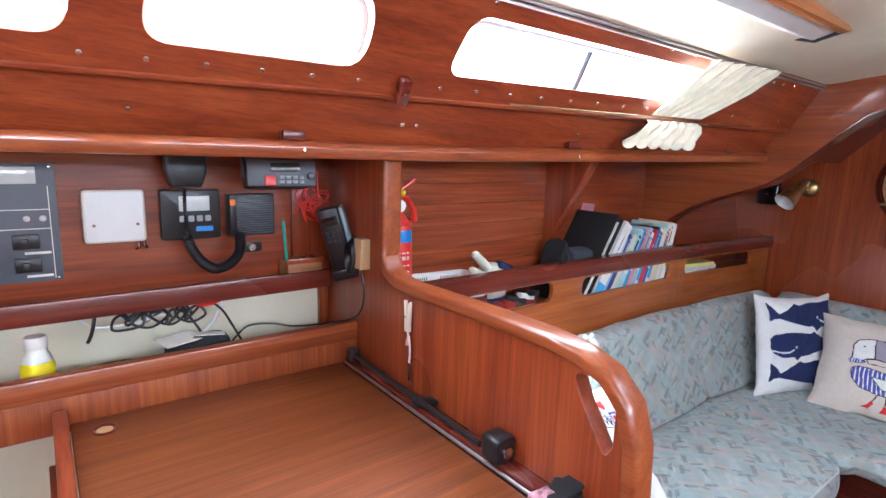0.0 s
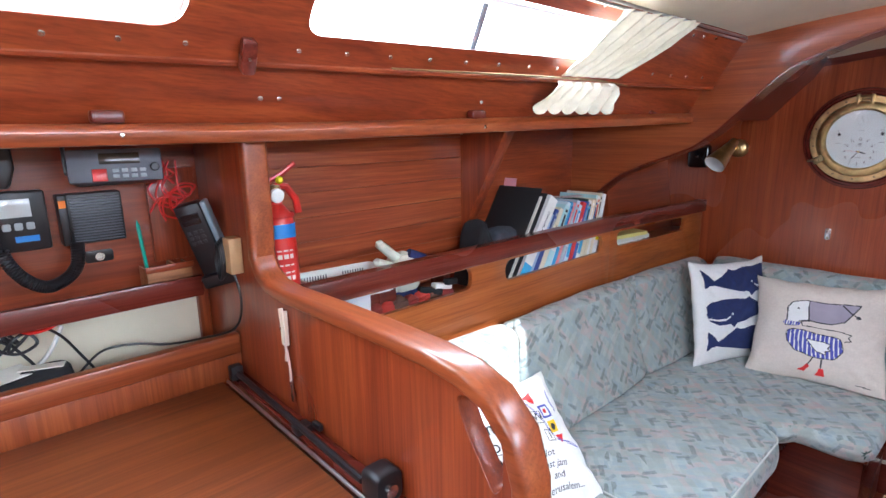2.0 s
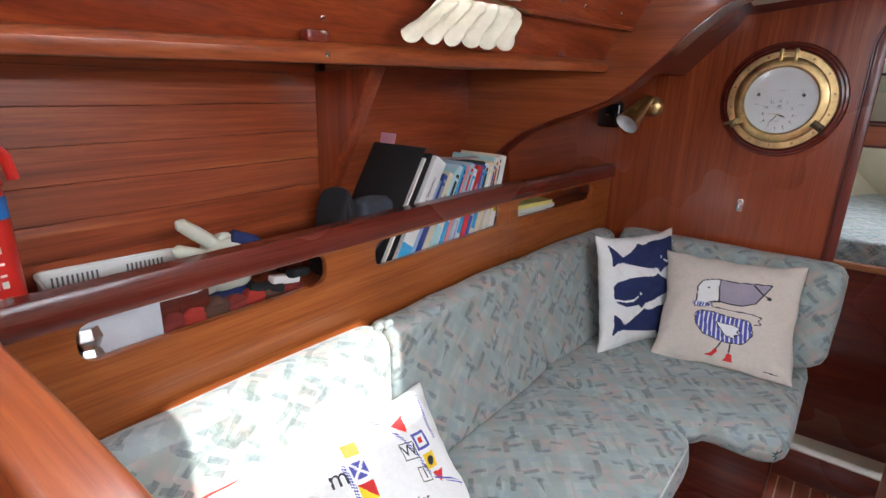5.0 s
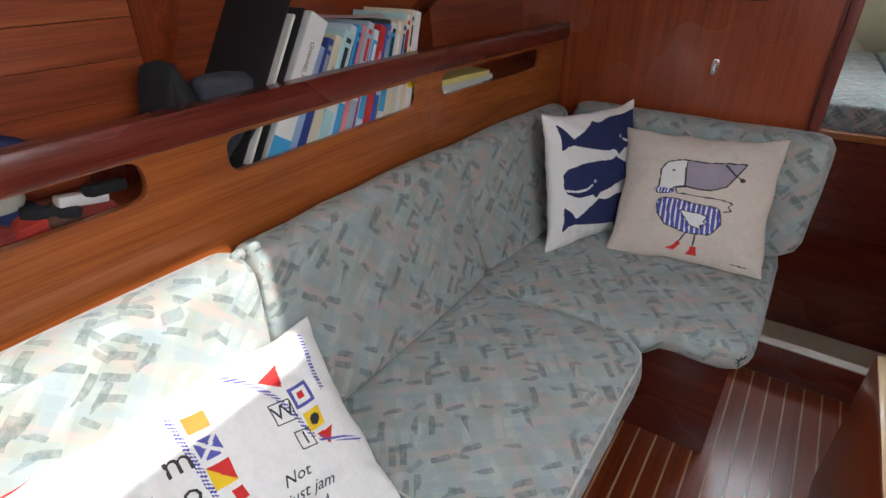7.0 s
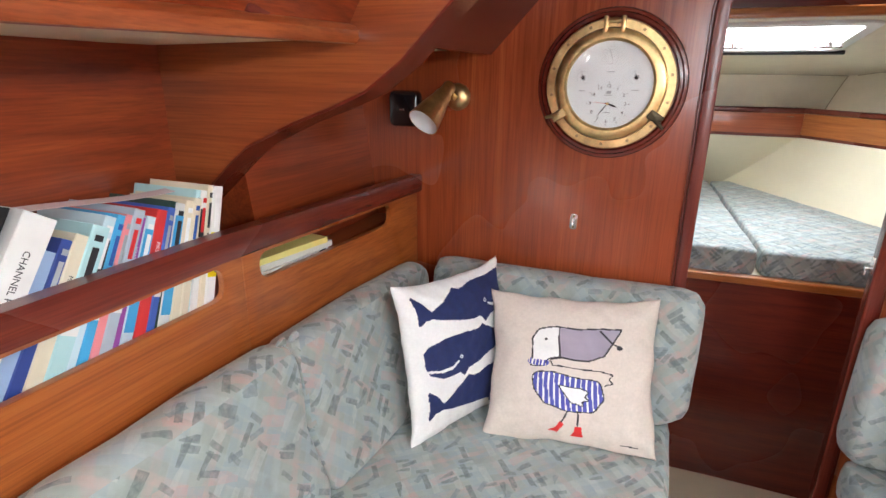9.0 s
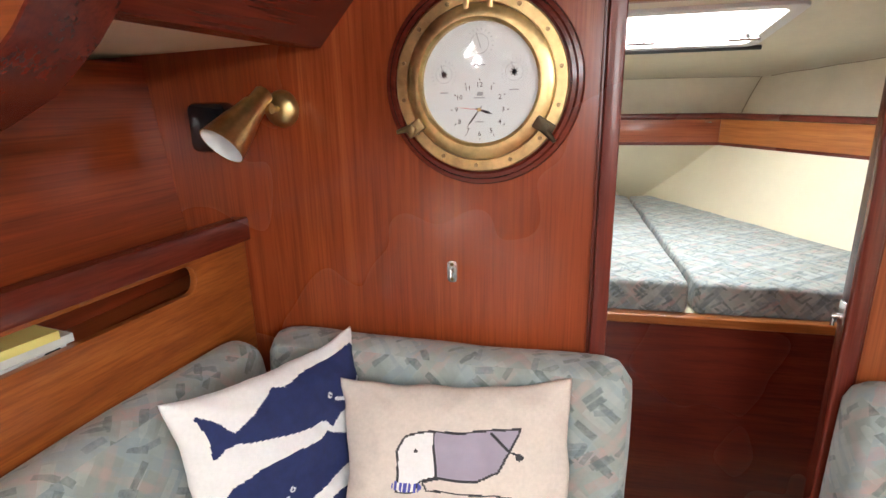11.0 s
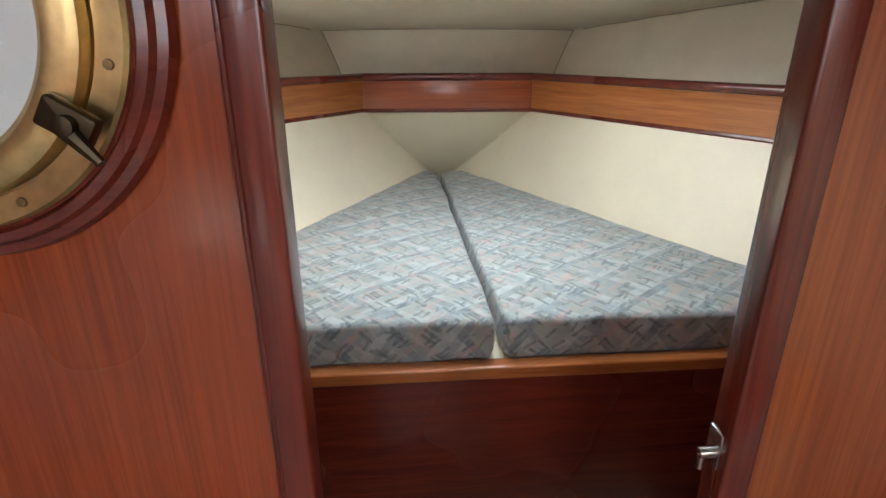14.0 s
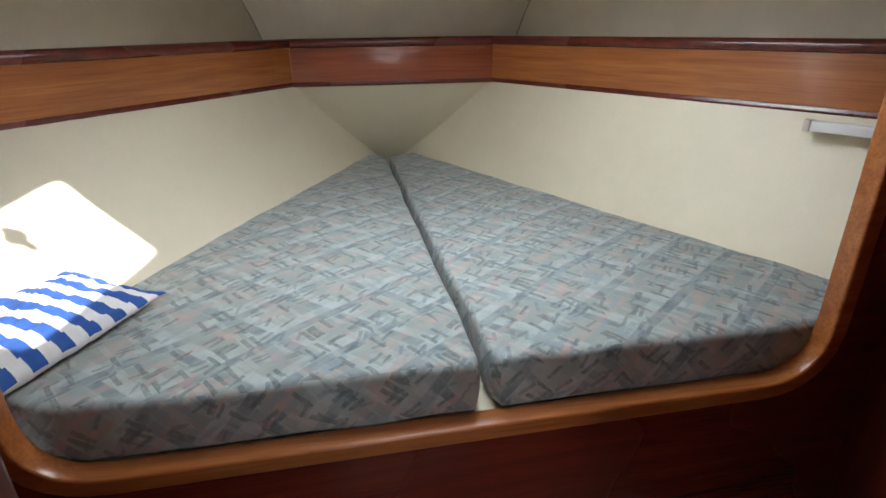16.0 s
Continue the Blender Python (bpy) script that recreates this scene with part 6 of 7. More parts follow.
pillow("red_edged_cushion", 0.44, 0.44, 0.13, basis((1.03, 0.93, 0.575), (0.38, 0.05, -0.02), (0.03, 0.22, 0.22)), COTTON, ([PRINT_RED, GREY_INK, plain("print_pale_blue", (0.45, 0.58, 0.66), 0.9)], gull_paint),
       "white scatter cushion with red piping and a faint grey drawing", 11.0, 120)
pillow("white_cushion", 0.42, 0.40, 0.12, basis((2.85, -0.475, 0.680), (0.05, -0.42, 0.03), (0.14, 0.0, 0.38)), COTTON, ([], None), "plain white scatter cushion with a dark back on the starboard settee", 14.0, 40, BLACK_CLOTH)


def stripe_paint(u, v):
    return (np.mod(u * 4.6 + 0.25 * v, 1.0) < 0.5).astype(int)


pillow("striped_cushion", 0.46, 0.24, 0.08, basis((3.80, 0.765, 0.858), (0.36, -0.17, 0.015), (0.13, 0.27, 0.03)), COTTON, ([STRIPE_BLUE], stripe_paint), "blue and white striped scatter cushion on the fore berth", 17.0, 110)

# ---- fore berth cushions ----
pr = rounded([(3.664, -0.032), (5.25, 0.066), (5.28, 0.15), (3.75, 0.84), (3.640, 0.64)], [0.012, 0.02, 0.03, 0.08, 0.05], 6)
sr = rounded([(3.668, -0.054), (5.25, 0.050), (5.28, -0.06), (3.80, -0.91), (3.694, -0.68)], [0.012, 0.02, 0.03, 0.08, 0.05], 6)
berth_base = structure("berth_board", b_prism([(3.704, -0.95), (3.624, 0.87), (5.28, 0.12), (5.28, -0.03)], "z", 0.69, 0.712, 0), GRP, "cream board under the berth cushions", "berth")
cushion("berth_cushion", b_puff(pr, 0.716, 0.823, 0.017, n=120, wrinkle=0.006, centre=(4.1, 0.35)), "pale patterned port berth cushion in the bow", "berth cushions", cat="mattress", cloth=BERTH_FABRIC)
cushion("berth_cushion", b_puff(sr, 0.716, 0.823, 0.017, n=120, wrinkle=0.006, centre=(4.1, -0.40)), "pale patterned starboard berth cushion in the bow", "berth cushions", cat="mattress", cloth=BERTH_FABRIC)
tl = thing("strip_lamp", (3.9, -0.95, 1.13), "short white strip lamp under the bow shelf", "strip lamp")
part("cover", moved(b_prism(rounded([(-0.012, -0.012), (0.012, -0.012), (0.012, 0.012), (-0.012, 0.012)], 0.005), "x", -0.16, 0.16, 0.002), pose(3.885, -0.945, 1.125, 0, 0, 30.5)), WHITE, tl)
part("end_cap", moved(b_box(0.1605, 0.175, -0.013, 0.013, -0.013, 0.013, 0.002), pose(3.885, -0.945, 1.125, 0, 0, 30.5)), CREAM, tl)

# ---- on the main bulkhead ----
def on_bulk(y, z, d=0.0):
    """A pose on the bulkhead with z pointing aft and y up."""
    return Matrix.Translation((BULK - d, y, z)) @ Matrix(((0, 0, -1, 0), (-1, 0, 0, 0), (0, 1, 0, 0), (0, 0, 0, 1)))


CY, CZ = 0.526, 1.435
ck = thing("brass_clock", (BULK, CY, CZ), "brass porthole clock and barometer on a dark wooden ring", "clock")
M = on_bulk(CY, CZ) @ Matrix.Scale(0.985, 4)
part("wooden_ring", b_lathe([(0.150, 0.0), (0.208, 0.0), (0.212, 0.004), (0.208, 0.012), (0.200, 0.014), (0.196, 0.020), (0.188, 0.022), (0.184, 0.016), (0.150, 0.016)], M, 72), DARK_Y, ck, "turned dark mahogany ring")
part("flange", b_lathe([(0.150, 0.016), (0.181, 0.0165), (0.182, 0.021), (0.179, 0.024), (0.158, 0.024), (0.157, 0.020), (0.150, 0.020)], M, 72), BRASS, ck, "brass outer flange")
part("bezel", b_lathe([(0.121, 0.018), (0.122, 0.034), (0.128, 0.040), (0.142, 0.041), (0.153, 0.036), (0.156, 0.026), (0.156, 0.020)], M, 72), BRASS, ck, "brass bezel")
part("dial", b_lathe([(0, 0.021), (0.1215, 0.021)], M, 48), DIAL, ck, "pale dial")
glass = part("glass", b_lathe([(0, 0.0345), (0.06, 0.034), (0.1205, 0.032)], M, 48), GLASS, ck, "domed glass")
glass.visible_shadow = False
for k in range(14):
    a = 2 * math.pi * (k + 0.4) / 14
    part("bolt", b_lathe([(0.0045, 0.024), (0.004, 0.0265), (0, 0.027)], M @ Matrix.Translation((0.1685 * math.cos(a), 0.1685 * math.sin(a), 0)), 10), BRASS_DULL, ck)
part("hinge", joined(b_tube([M @ Vector((-0.028, 0.172, 0.03)), M @ Vector((0.028, 0.172, 0.03))], 0.006, 10), *[moved(b_box(x - 0.006, x + 0.006, 0.135, 0.185, 0.0245, 0.040, 0.002), M) for x in (-0.024, 0.024)]), BRASS, ck)
BRONZE = plain("dark_bronze", (0.085, 0.066, 0.042), 0.42, 1.0, 0.3, 40)
for a, metal in ((213, BRASS_DULL), (328, BRONZE)):
    R = M @ Matrix.Rotation(radians(a), 4, "Z")
    dog = part("dog_clip", moved(b_prism(rounded([(0.140, -0.013), (0.182, -0.013), (0.182, 0.013), (0.140, 0.013)], 0.004), "z", 0.0405, 0.055, 0.003), R), metal, ck, "tarnished clamp")
    part("wing_screw", joined(b_tube([R @ Vector((0.165, -0.004, 0.056)), R @ Vector((0.197, -0.014, 0.058))], [0.008, 0.004], 8), b_lathe([(0.008, 0.055), (0.008, 0.064), (0, 0.066)], R @ Matrix.Translation((0.165, 0, 0)), 12)), metal, dog)
CC = (0.0, -0.052)
for h in range(1, 13):
    a = radians(90 - 30 * h)
    part("numeral", b_text(str(h), 0.014, M @ Matrix.Translation((CC[0] + 0.050 * math.cos(a), CC[1] + 0.050 * math.sin(a), 0.0216)), 0.0002), INK, ck)
    part("hour_mark", moved(b_box(-0.001, 0.001, 0.059, 0.062, 0.0214, 0.0218, 0), M @ Matrix.Translation((CC[0], CC[1], 0)) @ Matrix.Rotation(radians(-30 * h), 4, "Z")), INK, ck)


def hand(length, w, turn, z, mat, nm):
    part(nm, moved(b_prism([(-w * 0.4, -0.008), (w * 0.4, -0.008), (w, length * 0.55), (w * 0.5, length * 0.8), (0, length), (-w * 0.5, length * 0.8), (-w, length * 0.55)], "z", z, z + 0.0005, 0), M @ Matrix.Translation((CC[0], CC[1], 0)) @ Matrix.Rotation(radians(-turn), 4, "Z")), mat, ck)


hand(0.030, 0.0030, 108, 0.0235, INK, "hour_hand")
hand(0.046, 0.0018, 217, 0.0242, INK, "minute_hand")
hand(0.050, 0.0005, 276, 0.0249, PRINT_RED, "second_hand")
part("hub", b_lathe([(0.004, 0.0215), (0.004, 0.0262), (0, 0.0265)], M @ Matrix.Translation((CC[0], CC[1], 0)), 12), BRASS, ck)
for x, y, r in ((-0.076, 0.020, 0.028), (0.072, 0.022, 0.028), (0.0, 0.078, 0.030)):
    part("small_dial", joined(*[moved(b_box(-0.0005, 0.0005, r * 0.85, r, 0.0213, 0.0216, 0), M @ Matrix.Translation((x, y, 0)) @ Matrix.Rotation(radians(a), 4, "Z")) for a in range(-135, 136, 18)],
                              b_lathe([(r * 0.62, 0.0213), (r * 0.645, 0.0213), (r * 0.645, 0.0216), (r * 0.62, 0.0216), (r * 0.62, 0.0213)], M @ Matrix.Translation((x, y, 0)), 28),
                              moved(b_box(-0.0007, 0.0007, -r * 0.3, r * 0.75, 0.0217, 0.022, 0), M @ Matrix.Translation((x, y, 0)) @ Matrix.Rotation(radians(18), 4, "Z"))), GREY_INK, ck)
    if y < 0.05:
        part("compass_star", joined(*[moved(b_prism([(-0.0022, 0), (0, r * 0.36), (0.0022, 0)], "z", 0.0217, 0.0221, 0), M @ Matrix.Translation((x, y, 0)) @ Matrix.Rotation(radians(a), 4, "Z")) for a in range(0, 360, 45)]), INK, ck)
part("mark", joined(*[moved(b_box(x, x + w, y, y + 0.0022, 0.0213, 0.0216, 0), M) for x, y, w in ((-0.012, -0.029, 0.024), (-0.085, -0.018, 0.018), (0.062, -0.014, 0.02), (-0.012, 0.036, 0.024), (-0.009, -0.078, 0.018))], moved(b_prism(rounded([(-0.007, -0.024), (0.006, -0.024), (0.009, -0.016), (-0.004, -0.016)], 0.002), "z", 0.0213, 0.0216, 0), M)), GREY_INK, ck)

wl = thing("reading_lamp", (BULK, 0.985, 1.39), "brass swivel reading lamp with a white enamelled inside", "wall lamp")
part("rose", b_lathe([(0, 0), (0.040, 0), (0.043, 0.004), (0.040, 0.014), (0.030, 0.024), (0.012, 0.028), (0, 0.028)], on_bulk(0.995, 1.392), 32), BRASS, wl)
part("knuckle", joined(b_tube([(BULK - 0.028, 0.995, 1.392), (BULK - 0.068, 1.000, 1.394)], 0.008, 12), b_lathe([(0, -0.013), (0.012, -0.013), (0.012, 0.013), (0, 0.013)], Matrix.Translation((BULK - 0.068, 0.995, 1.394)) @ Matrix.Rotation(radians(90), 4, "X"), 14)), BRASS, wl)
tip, mouth = Vector((BULK - 0.066, 0.996, 1.428)), Vector((BULK - 0.180, 1.038, 1.322))
ml = Matrix.Translation(tip) @ (mouth - tip).to_track_quat("Z", "Y").to_matrix().to_4x4()
L = (mouth - tip).length
part("shade", b_lathe([(0, 0), (0.018, 0), (0.021, 0.004), (0.021, 0.035), (0.026, 0.042), (0.030, 0.07), (0.038, 0.10), (0.049, L - 0.002), (0.050, L), (0.048, L)], ml, 32), BRASS, wl)
part("inner_shade", b_lathe([(0.0485, L - 0.0005), (0.036, 0.098), (0.026, 0.07), (0, 0.068)], ml, 32), ENAMEL, wl, "white enamelled inside")
part("bulb", b_lathe([(0.012, 0.070), (0.018, 0.085), (0.022, 0.10), (0.018, 0.115), (0, 0.122)], ml, 20), ENAMEL, wl, "white bulb")

bb = thing("black_speaker", (BULK, 1.19, 1.35), "small black plastic box speaker on the bulkhead", "speaker")
part("case", moved(b_prism(rounded([(-0.052, -0.058), (0.052, -0.058), (0.052, 0.058), (-0.052, 0.058)], 0.022), "z", 0.0, 0.05, 0.012), on_bulk(1.172, 1.352)), BLACK_GLOSS, bb)
part("switch", moved(b_box(-0.01, 0.008, -0.006, 0.0, 0.0502, 0.053, 0.0008), on_bulk(1.172, 1.352)), STEEL, bb)
sh = thing("door_hook_plate", (BULK, 0.60, 1.02), "small steel hook plate screwed to the bulkhead", "hook plate")
part("plate", moved(b_prism(rounded([(-0.012, -0.026), (0.012, -0.026), (0.012, 0.026), (-0.012, 0.026)], 0.011), "z", 0, 0.003, 0.001), on_bulk(0.595, 1.02)), STEEL, sh)
part("hook", joined(b_tube([on_bulk(0.595, 1.02) @ Vector(p) for p in ((0, 0.006, 0.003), (0, 0.005, 0.014), (0, -0.008, 0.016))], 0.003, 8)), STEEL, sh)
for dz in (-0.018, 0.018):
    part("screw", b_lathe([(0.0045, 0.003), (0.004, 0.0045), (0, 0.005)], on_bulk(0.595, 1.02 + dz), 10), BRASS_DULL, sh)
lk = thing("door_catch", (3.10, -0.2, 0.98), "small steel door catch on the doorway lining", "door catch")
part("plate", b_box(3.050, 3.076, -0.1975, -0.194, 0.962, 1.008, 0.001), STEEL, lk)
part("bolt", joined(b_tube([(3.062, -0.194, 0.978), (3.062, -0.178, 0.978)], 0.006, 10), b_tube([(3.062, -0.182, 0.978), (3.060, -0.181, 0.958)], 0.004, 8)), STEEL, lk)


# ---- on the bookshelf ----
SH = 0.9755
ex = thing("fire_extinguisher", (0.80, 1.29, SH), "red fire extinguisher with a blue label standing on the shelf", "fire extinguisher")
me_ = Matrix.Translation((0.812, 1.285, SH)) @ Matrix.Rotation(radians(-3), 4, "X")
part("cylinder", b_lathe([(0, 0), (0.038, 0), (0.041, 0.006), (0.041, 0.30), (0.036, 0.325), (0.022, 0.345), (0.016, 0.352), (0.016, 0.37)], me_, 32), RED, ex)
part("label", b_lathe([(0.0414, 0.268), (0.0414, 0.303)], me_, 32), BLUE_LABEL, ex, "blue label band")
for k in range(11):
    part("print_line", moved(joined(*[b_prism([(0.0417 * math.cos(a), 0.0417 * math.sin(a)), (0.0417 * math.cos(a + da), 0.0417 * math.sin(a + da)), (0.041 * math.cos(a + da), 0.041 * math.sin(a + da)), (0.041 * math.cos(a), 0.041 * math.sin(a))], "z", 0.05 + 0.0185 * k, 0.05 + 0.0185 * k + (0.004 if k % 3 else 0.011), 0) for a, da in ((radians(-150), 0.28), (radians(-128), 0.28), (radians(-106), 0.28), (radians(-84), 0.22))]), me_), PAPER, ex)
part("valve", b_lathe([(0.017, 0.3705), (0.018, 0.38), (0.014, 0.40), (0, 0.402)], me_, 20), BRASS_DULL, ex)
part("gauge", b_lathe([(0, 0), (0.018, 0), (0.018, 0.010), (0.015, 0.011), (0, 0.011)], me_ @ Matrix.Translation((-0.004, -0.014, 0.375)) @ Matrix.Rotation(radians(100), 4, "X"), 20), WHITE, ex, "white pressure gauge")
part("carry_handle", b_tube([me_ @ Vector(p) for p in ((0, 0, 0.40), (0.03, -0.004, 0.395), (0.052, -0.006, 0.36), (0.056, -0.006, 0.325))], 0.007, 8, flat=1.4), RED, ex)
part("lever", b_tube([me_ @ Vector(p) for p in ((-0.012, 0, 0.41), (0.02, -0.002, 0.425), (0.058, -0.004, 0.45))], 0.006, 8, flat=1.5), RED, ex)
part("tag", b_lathe([(0, 0), (0.009, 0), (0.010, 0.006), (0.006, 0.012), (0, 0.012)], me_ @ Matrix.Translation((0.008, -0.012, 0.412)) @ Matrix.Rotation(radians(90), 4, "X"), 14), YELLOW, ex, "yellow safety pin")
part("hose_band", b_lathe([(0.0412, 0.318), (0.043, 0.322), (0.040, 0.33)], me_, 28), RED, ex)

bk = thing("basket", (1.0, 1.33, SH), "white plastic tray with slotted sides on the shelf", "basket")
mbk = pose(1.01, 1.325, SH + 0.070, 0, 0, -6) @ Matrix.Diagonal((0.93, 1, 1, 1))
bo = rounded([(-0.135, -0.075), (0.135, -0.075), (0.135, 0.075), (-0.135, 0.075)], 0.02)
bi = rounded([(-0.130, -0.070), (0.130, -0.070), (0.130, 0.070), (-0.130, 0.070)], 0.018)
part("wall", moved(b_plate(bo, [bi], "z", 0.003, 0.055, 0.001), mbk), WHITE, bk)
part("bottom", moved(b_prism(bi, "z", 0, 0.0028, 0), mbk), WHITE, bk)
part("rim", moved(b_tube([(x, y, 0.0565) for x, y in bo], 0.004, 8, True), mbk), WHITE, bk)
for x in [-0.11 + 0.009 * k for k in range(10)] + [0.03 + 0.009 * k for k in range(9)]:
    part("slot", moved(b_box(x, x + 0.004, 0.0692, 0.0698, 0.018, 0.045, 0), mbk), GREY_PANEL, bk)
tagged(part("tray_stand", b_box(0.895, 1.145, 1.255, 1.395, SH, SH + 0.0695, 0.004), DARK_X), "low dark wooden box under the white tray", "box")
fo = tagged(part("plastic_bag", b_prism(rounded([(0.90, 0.977), (1.035, 0.977), (1.035, 1.058), (0.90, 1.058)], 0.006), "y", 1.230, 1.250, 0.004), plain("grey_white_plastic", (0.60, 0.63, 0.68), 0.35)), "pale grey plastic folder behind the shelf front", "folder")
tagged(part("clear_glass_jar", b_lathe([(0, 0), (0.028, 0), (0.030, 0.01), (0.022, 0.03), (0.030, 0.05), (0.024, 0.07), (0, 0.072)], Matrix.Translation((0.888 + 0.02, 1.245, SH)) @ Matrix.Rotation(0, 4, "X"), 9), STEEL, smooth=10), "crumpled silver foil by the shelf slot", "foil")
rng = random.Random(11)
for k in range(7):
    x = 1.07 + 0.045 * k
    soft = b_puff(rounded([(x - 0.03, 1.235), (x + 0.03, 1.24), (x + 0.035, 1.29), (x - 0.03, 1.29)], 0.015), SH, SH + rng.uniform(0.018, 0.034), 0.008, n=28, wrinkle=0.016)
    mat = (plain("dark_red_cloth", (0.20, 0.025, 0.02), 0.9), plain("faded_red_cloth", (0.36, 0.03, 0.02), 0.9), plain("brown_cord", (0.10, 0.045, 0.03), 0.9))[k % 3]
    tagged(part("crumpled_cloth", soft, mat), "crumpled red and brown cords and cloth on the shelf", "cloth", "shelf oddments")
for k, (x, mat) in enumerate(((1.28, BLACK_CLOTH), (1.33, WHITE), (1.37, BLACK_CLOTH))):
    tagged(part("packet", moved(b_box(-0.04, 0.04, -0.012, 0.012, 0, 0.02, 0.004), pose(x, 1.26, SH + 0.02 + 0.006 * k, 0, 12, 20 * k - 15)), mat), "small packet lying on the shelf", "packet", "shelf oddments")

gl = thing("work_glove", (1.27, 1.34, SH), "pair of pale leather gloves with blue cuffs lying on the shelf", "gloves")
fingers = []
for a, z, ln in ((-62, 0.05, 0.085), (-48, 0.075, 0.10), (-30, 0.10, 0.10), (-80, 0.035, 0.07)):
    d = Vector((-math.cos(radians(a + 60)), -0.1, math.sin(radians(a + 75)))).normalized()
    p = Vector((1.25, 1.32, SH + z * 1.35))
    fingers.append(b_tube([p, p + d * ln * 0.6, p + d * ln, p + d * (ln + 0.012)], [0.016, 0.016, 0.014, 0.003], 10))
for bm in fingers:
    part("finger", bm, GLOVE, gl)
part("palm", b_puff(rounded([(1.22, 1.29), (1.31, 1.28), (1.33, 1.36), (1.23, 1.37)], 0.03), SH + 0.03, SH + 0.145, 0.025, n=36, wrinkle=0.008), GLOVE, gl)
part("cuff", b_tube([(1.28, 1.31, SH + 0.15), (1.32, 1.30, SH + 0.125), (1.355, 1.295, SH + 0.095)], [0.018, 0.025, 0.027], 14), NAVY, gl, "blue cuff")
part("under_glove", b_puff(rounded([(1.20, 1.28), (1.33, 1.27), (1.34, 1.36), (1.21, 1.37)], 0.03), SH, SH + 0.03, 0.012, n=36, wrinkle=0.008), NAVY, gl)
for ob in gl.children:
    ob.data.transform(Matrix.Translation((-0.045, 0, 0)))

bag = thing("camera_bag", (1.58, 1.31, SH), "black and charcoal soft bag leaning beside a binder", "bag")
part("flap", b_puff(rounded([(1.475, 0.977), (1.60, 0.977), (1.605, 1.08), (1.585, 1.15), (1.555, 1.20), (1.535, 1.205), (1.515, 1.14), (1.485, 1.07)], 0.015), 1.262, 1.37, 0.03, "y", n=80, wrinkle=0.028, crown=(0.02, 0.01)), BLACK_CLOTH, bag)
part("pouch", b_puff(rounded([(1.585, 0.977), (1.765, 0.977), (1.775, 1.08), (1.755, 1.135), (1.68, 1.15), (1.60, 1.155)], 0.025), 1.262, 1.345, 0.026, "y", n=80, wrinkle=0.018, crown=(0.018, 0.01)), GREY_CLOTH, bag)
tagged(part("dark_wallet", moved(b_box(-0.05, 0.05, -0.03, 0.03, 0, 0.05, 0.004), pose(1.46, 1.38, SH, 0, 0, 10)), DARK_X), "small dark box on the shelf", "box")

LEAN = 33


def book(x, thick, height, depth, cover, label, title=None, lean=LEAN, ink=INK, z=SH, y=1.232, tsize=None, band=None):
    root = thing("book", (x, y, z), label, "book", "books on the shelf")
    m = Matrix.Translation((x, y, z + 0.001)) @ Matrix.Rotation(radians(lean), 4, "Y")
    t = 0.002
    part("cover", moved(joined(b_box(0, t, 0.0, depth, 0, height, 0.0006, 1), b_box(thick - t, thick, 0.0, depth, 0, height, 0.0006, 1), b_box(0.0005, thick - 0.0005, -t, 0.0, 0.0, height, 0.0008, 1)), m), cover, root)
    part("pages", moved(b_box(t + 0.0003, thick - t - 0.0003, 0.001, depth - 0.004, 0.003, height - 0.003, 0.0004, 1), m), PAPER, root, "cream pages")
    if band:
        part("band", moved(b_box(0.0006, thick - 0.0006, -t - 0.0006, -t - 0.0001, height * band[1], height * band[2], 0), m), band[0], root)
    if title:
        part("title", b_text(title, tsize or thick * 0.55, m @ Matrix.Translation((thick / 2, -t - 0.0007, height * 0.66)) @ Matrix.Rotation(radians(90), 4, "X") @ Matrix.Rotation(radians(-90), 4, "Z"), 0.0002), ink, root)
    else:
        # unreadable print on the spine
        for lo, hi, wide in ((0.44, 0.62, 0.22), (0.66, 0.86, 0.40), (0.90, 0.94, 0.5)):
            part("spine_print", moved(b_box(thick * (0.5 - wide / 2), thick * (0.5 + wide / 2), -t - 0.0009, -t - 0.0003, height * lo, height * hi, 0), m), ink, root)
    return root


def paint(name, c, rough=0.45):
    return plain(name, c, rough, vary=0.06, coat=0.15)


bn = thing("ring_binder", (1.70, 1.23, SH), "black ring binder leaning on the books", "binder")
mbn = Matrix.Translation((1.62, 1.232, SH + 0.002)) @ Matrix.Rotation(radians(32), 4, "Y") @ Matrix.Diagonal((1, 1, 1.12, 1))
BINDER = plain("black_binder_cloth", (0.010, 0.010, 0.012), 0.75, vary=0.2, scale=60, bumps=0.15)
part("front_board", moved(b_box(0.0, 0.003, 0.0, 0.205, 0, 0.325, 0.001), mbn), BINDER, bn)
part("back_board", moved(b_box(0.040, 0.043, 0.0, 0.205, 0, 0.325, 0.001), mbn), BINDER, bn)
part("spine", moved(b_box(0.0005, 0.0425, 0.206, 0.2085, 0, 0.325, 0.001), mbn), BINDER, bn)
part("paper_pad", moved(b_box(0.024, 0.031, 0.008, 0.195, 0.012, 0.306, 0.001), mbn), PAPER, bn, "white papers")
tagged(part("pink_paper", moved(b_box(0.0, 0.001, 0.02, 0.12, 0.28, 0.345, 0), Matrix.Translation((1.775, 1.36, SH)) @ Matrix.Rotation(radians(12), 4, "Y")), plain("pink_card", (0.75, 0.35, 0.42), 0.7)), "pink card sticking up behind the binder", "card")

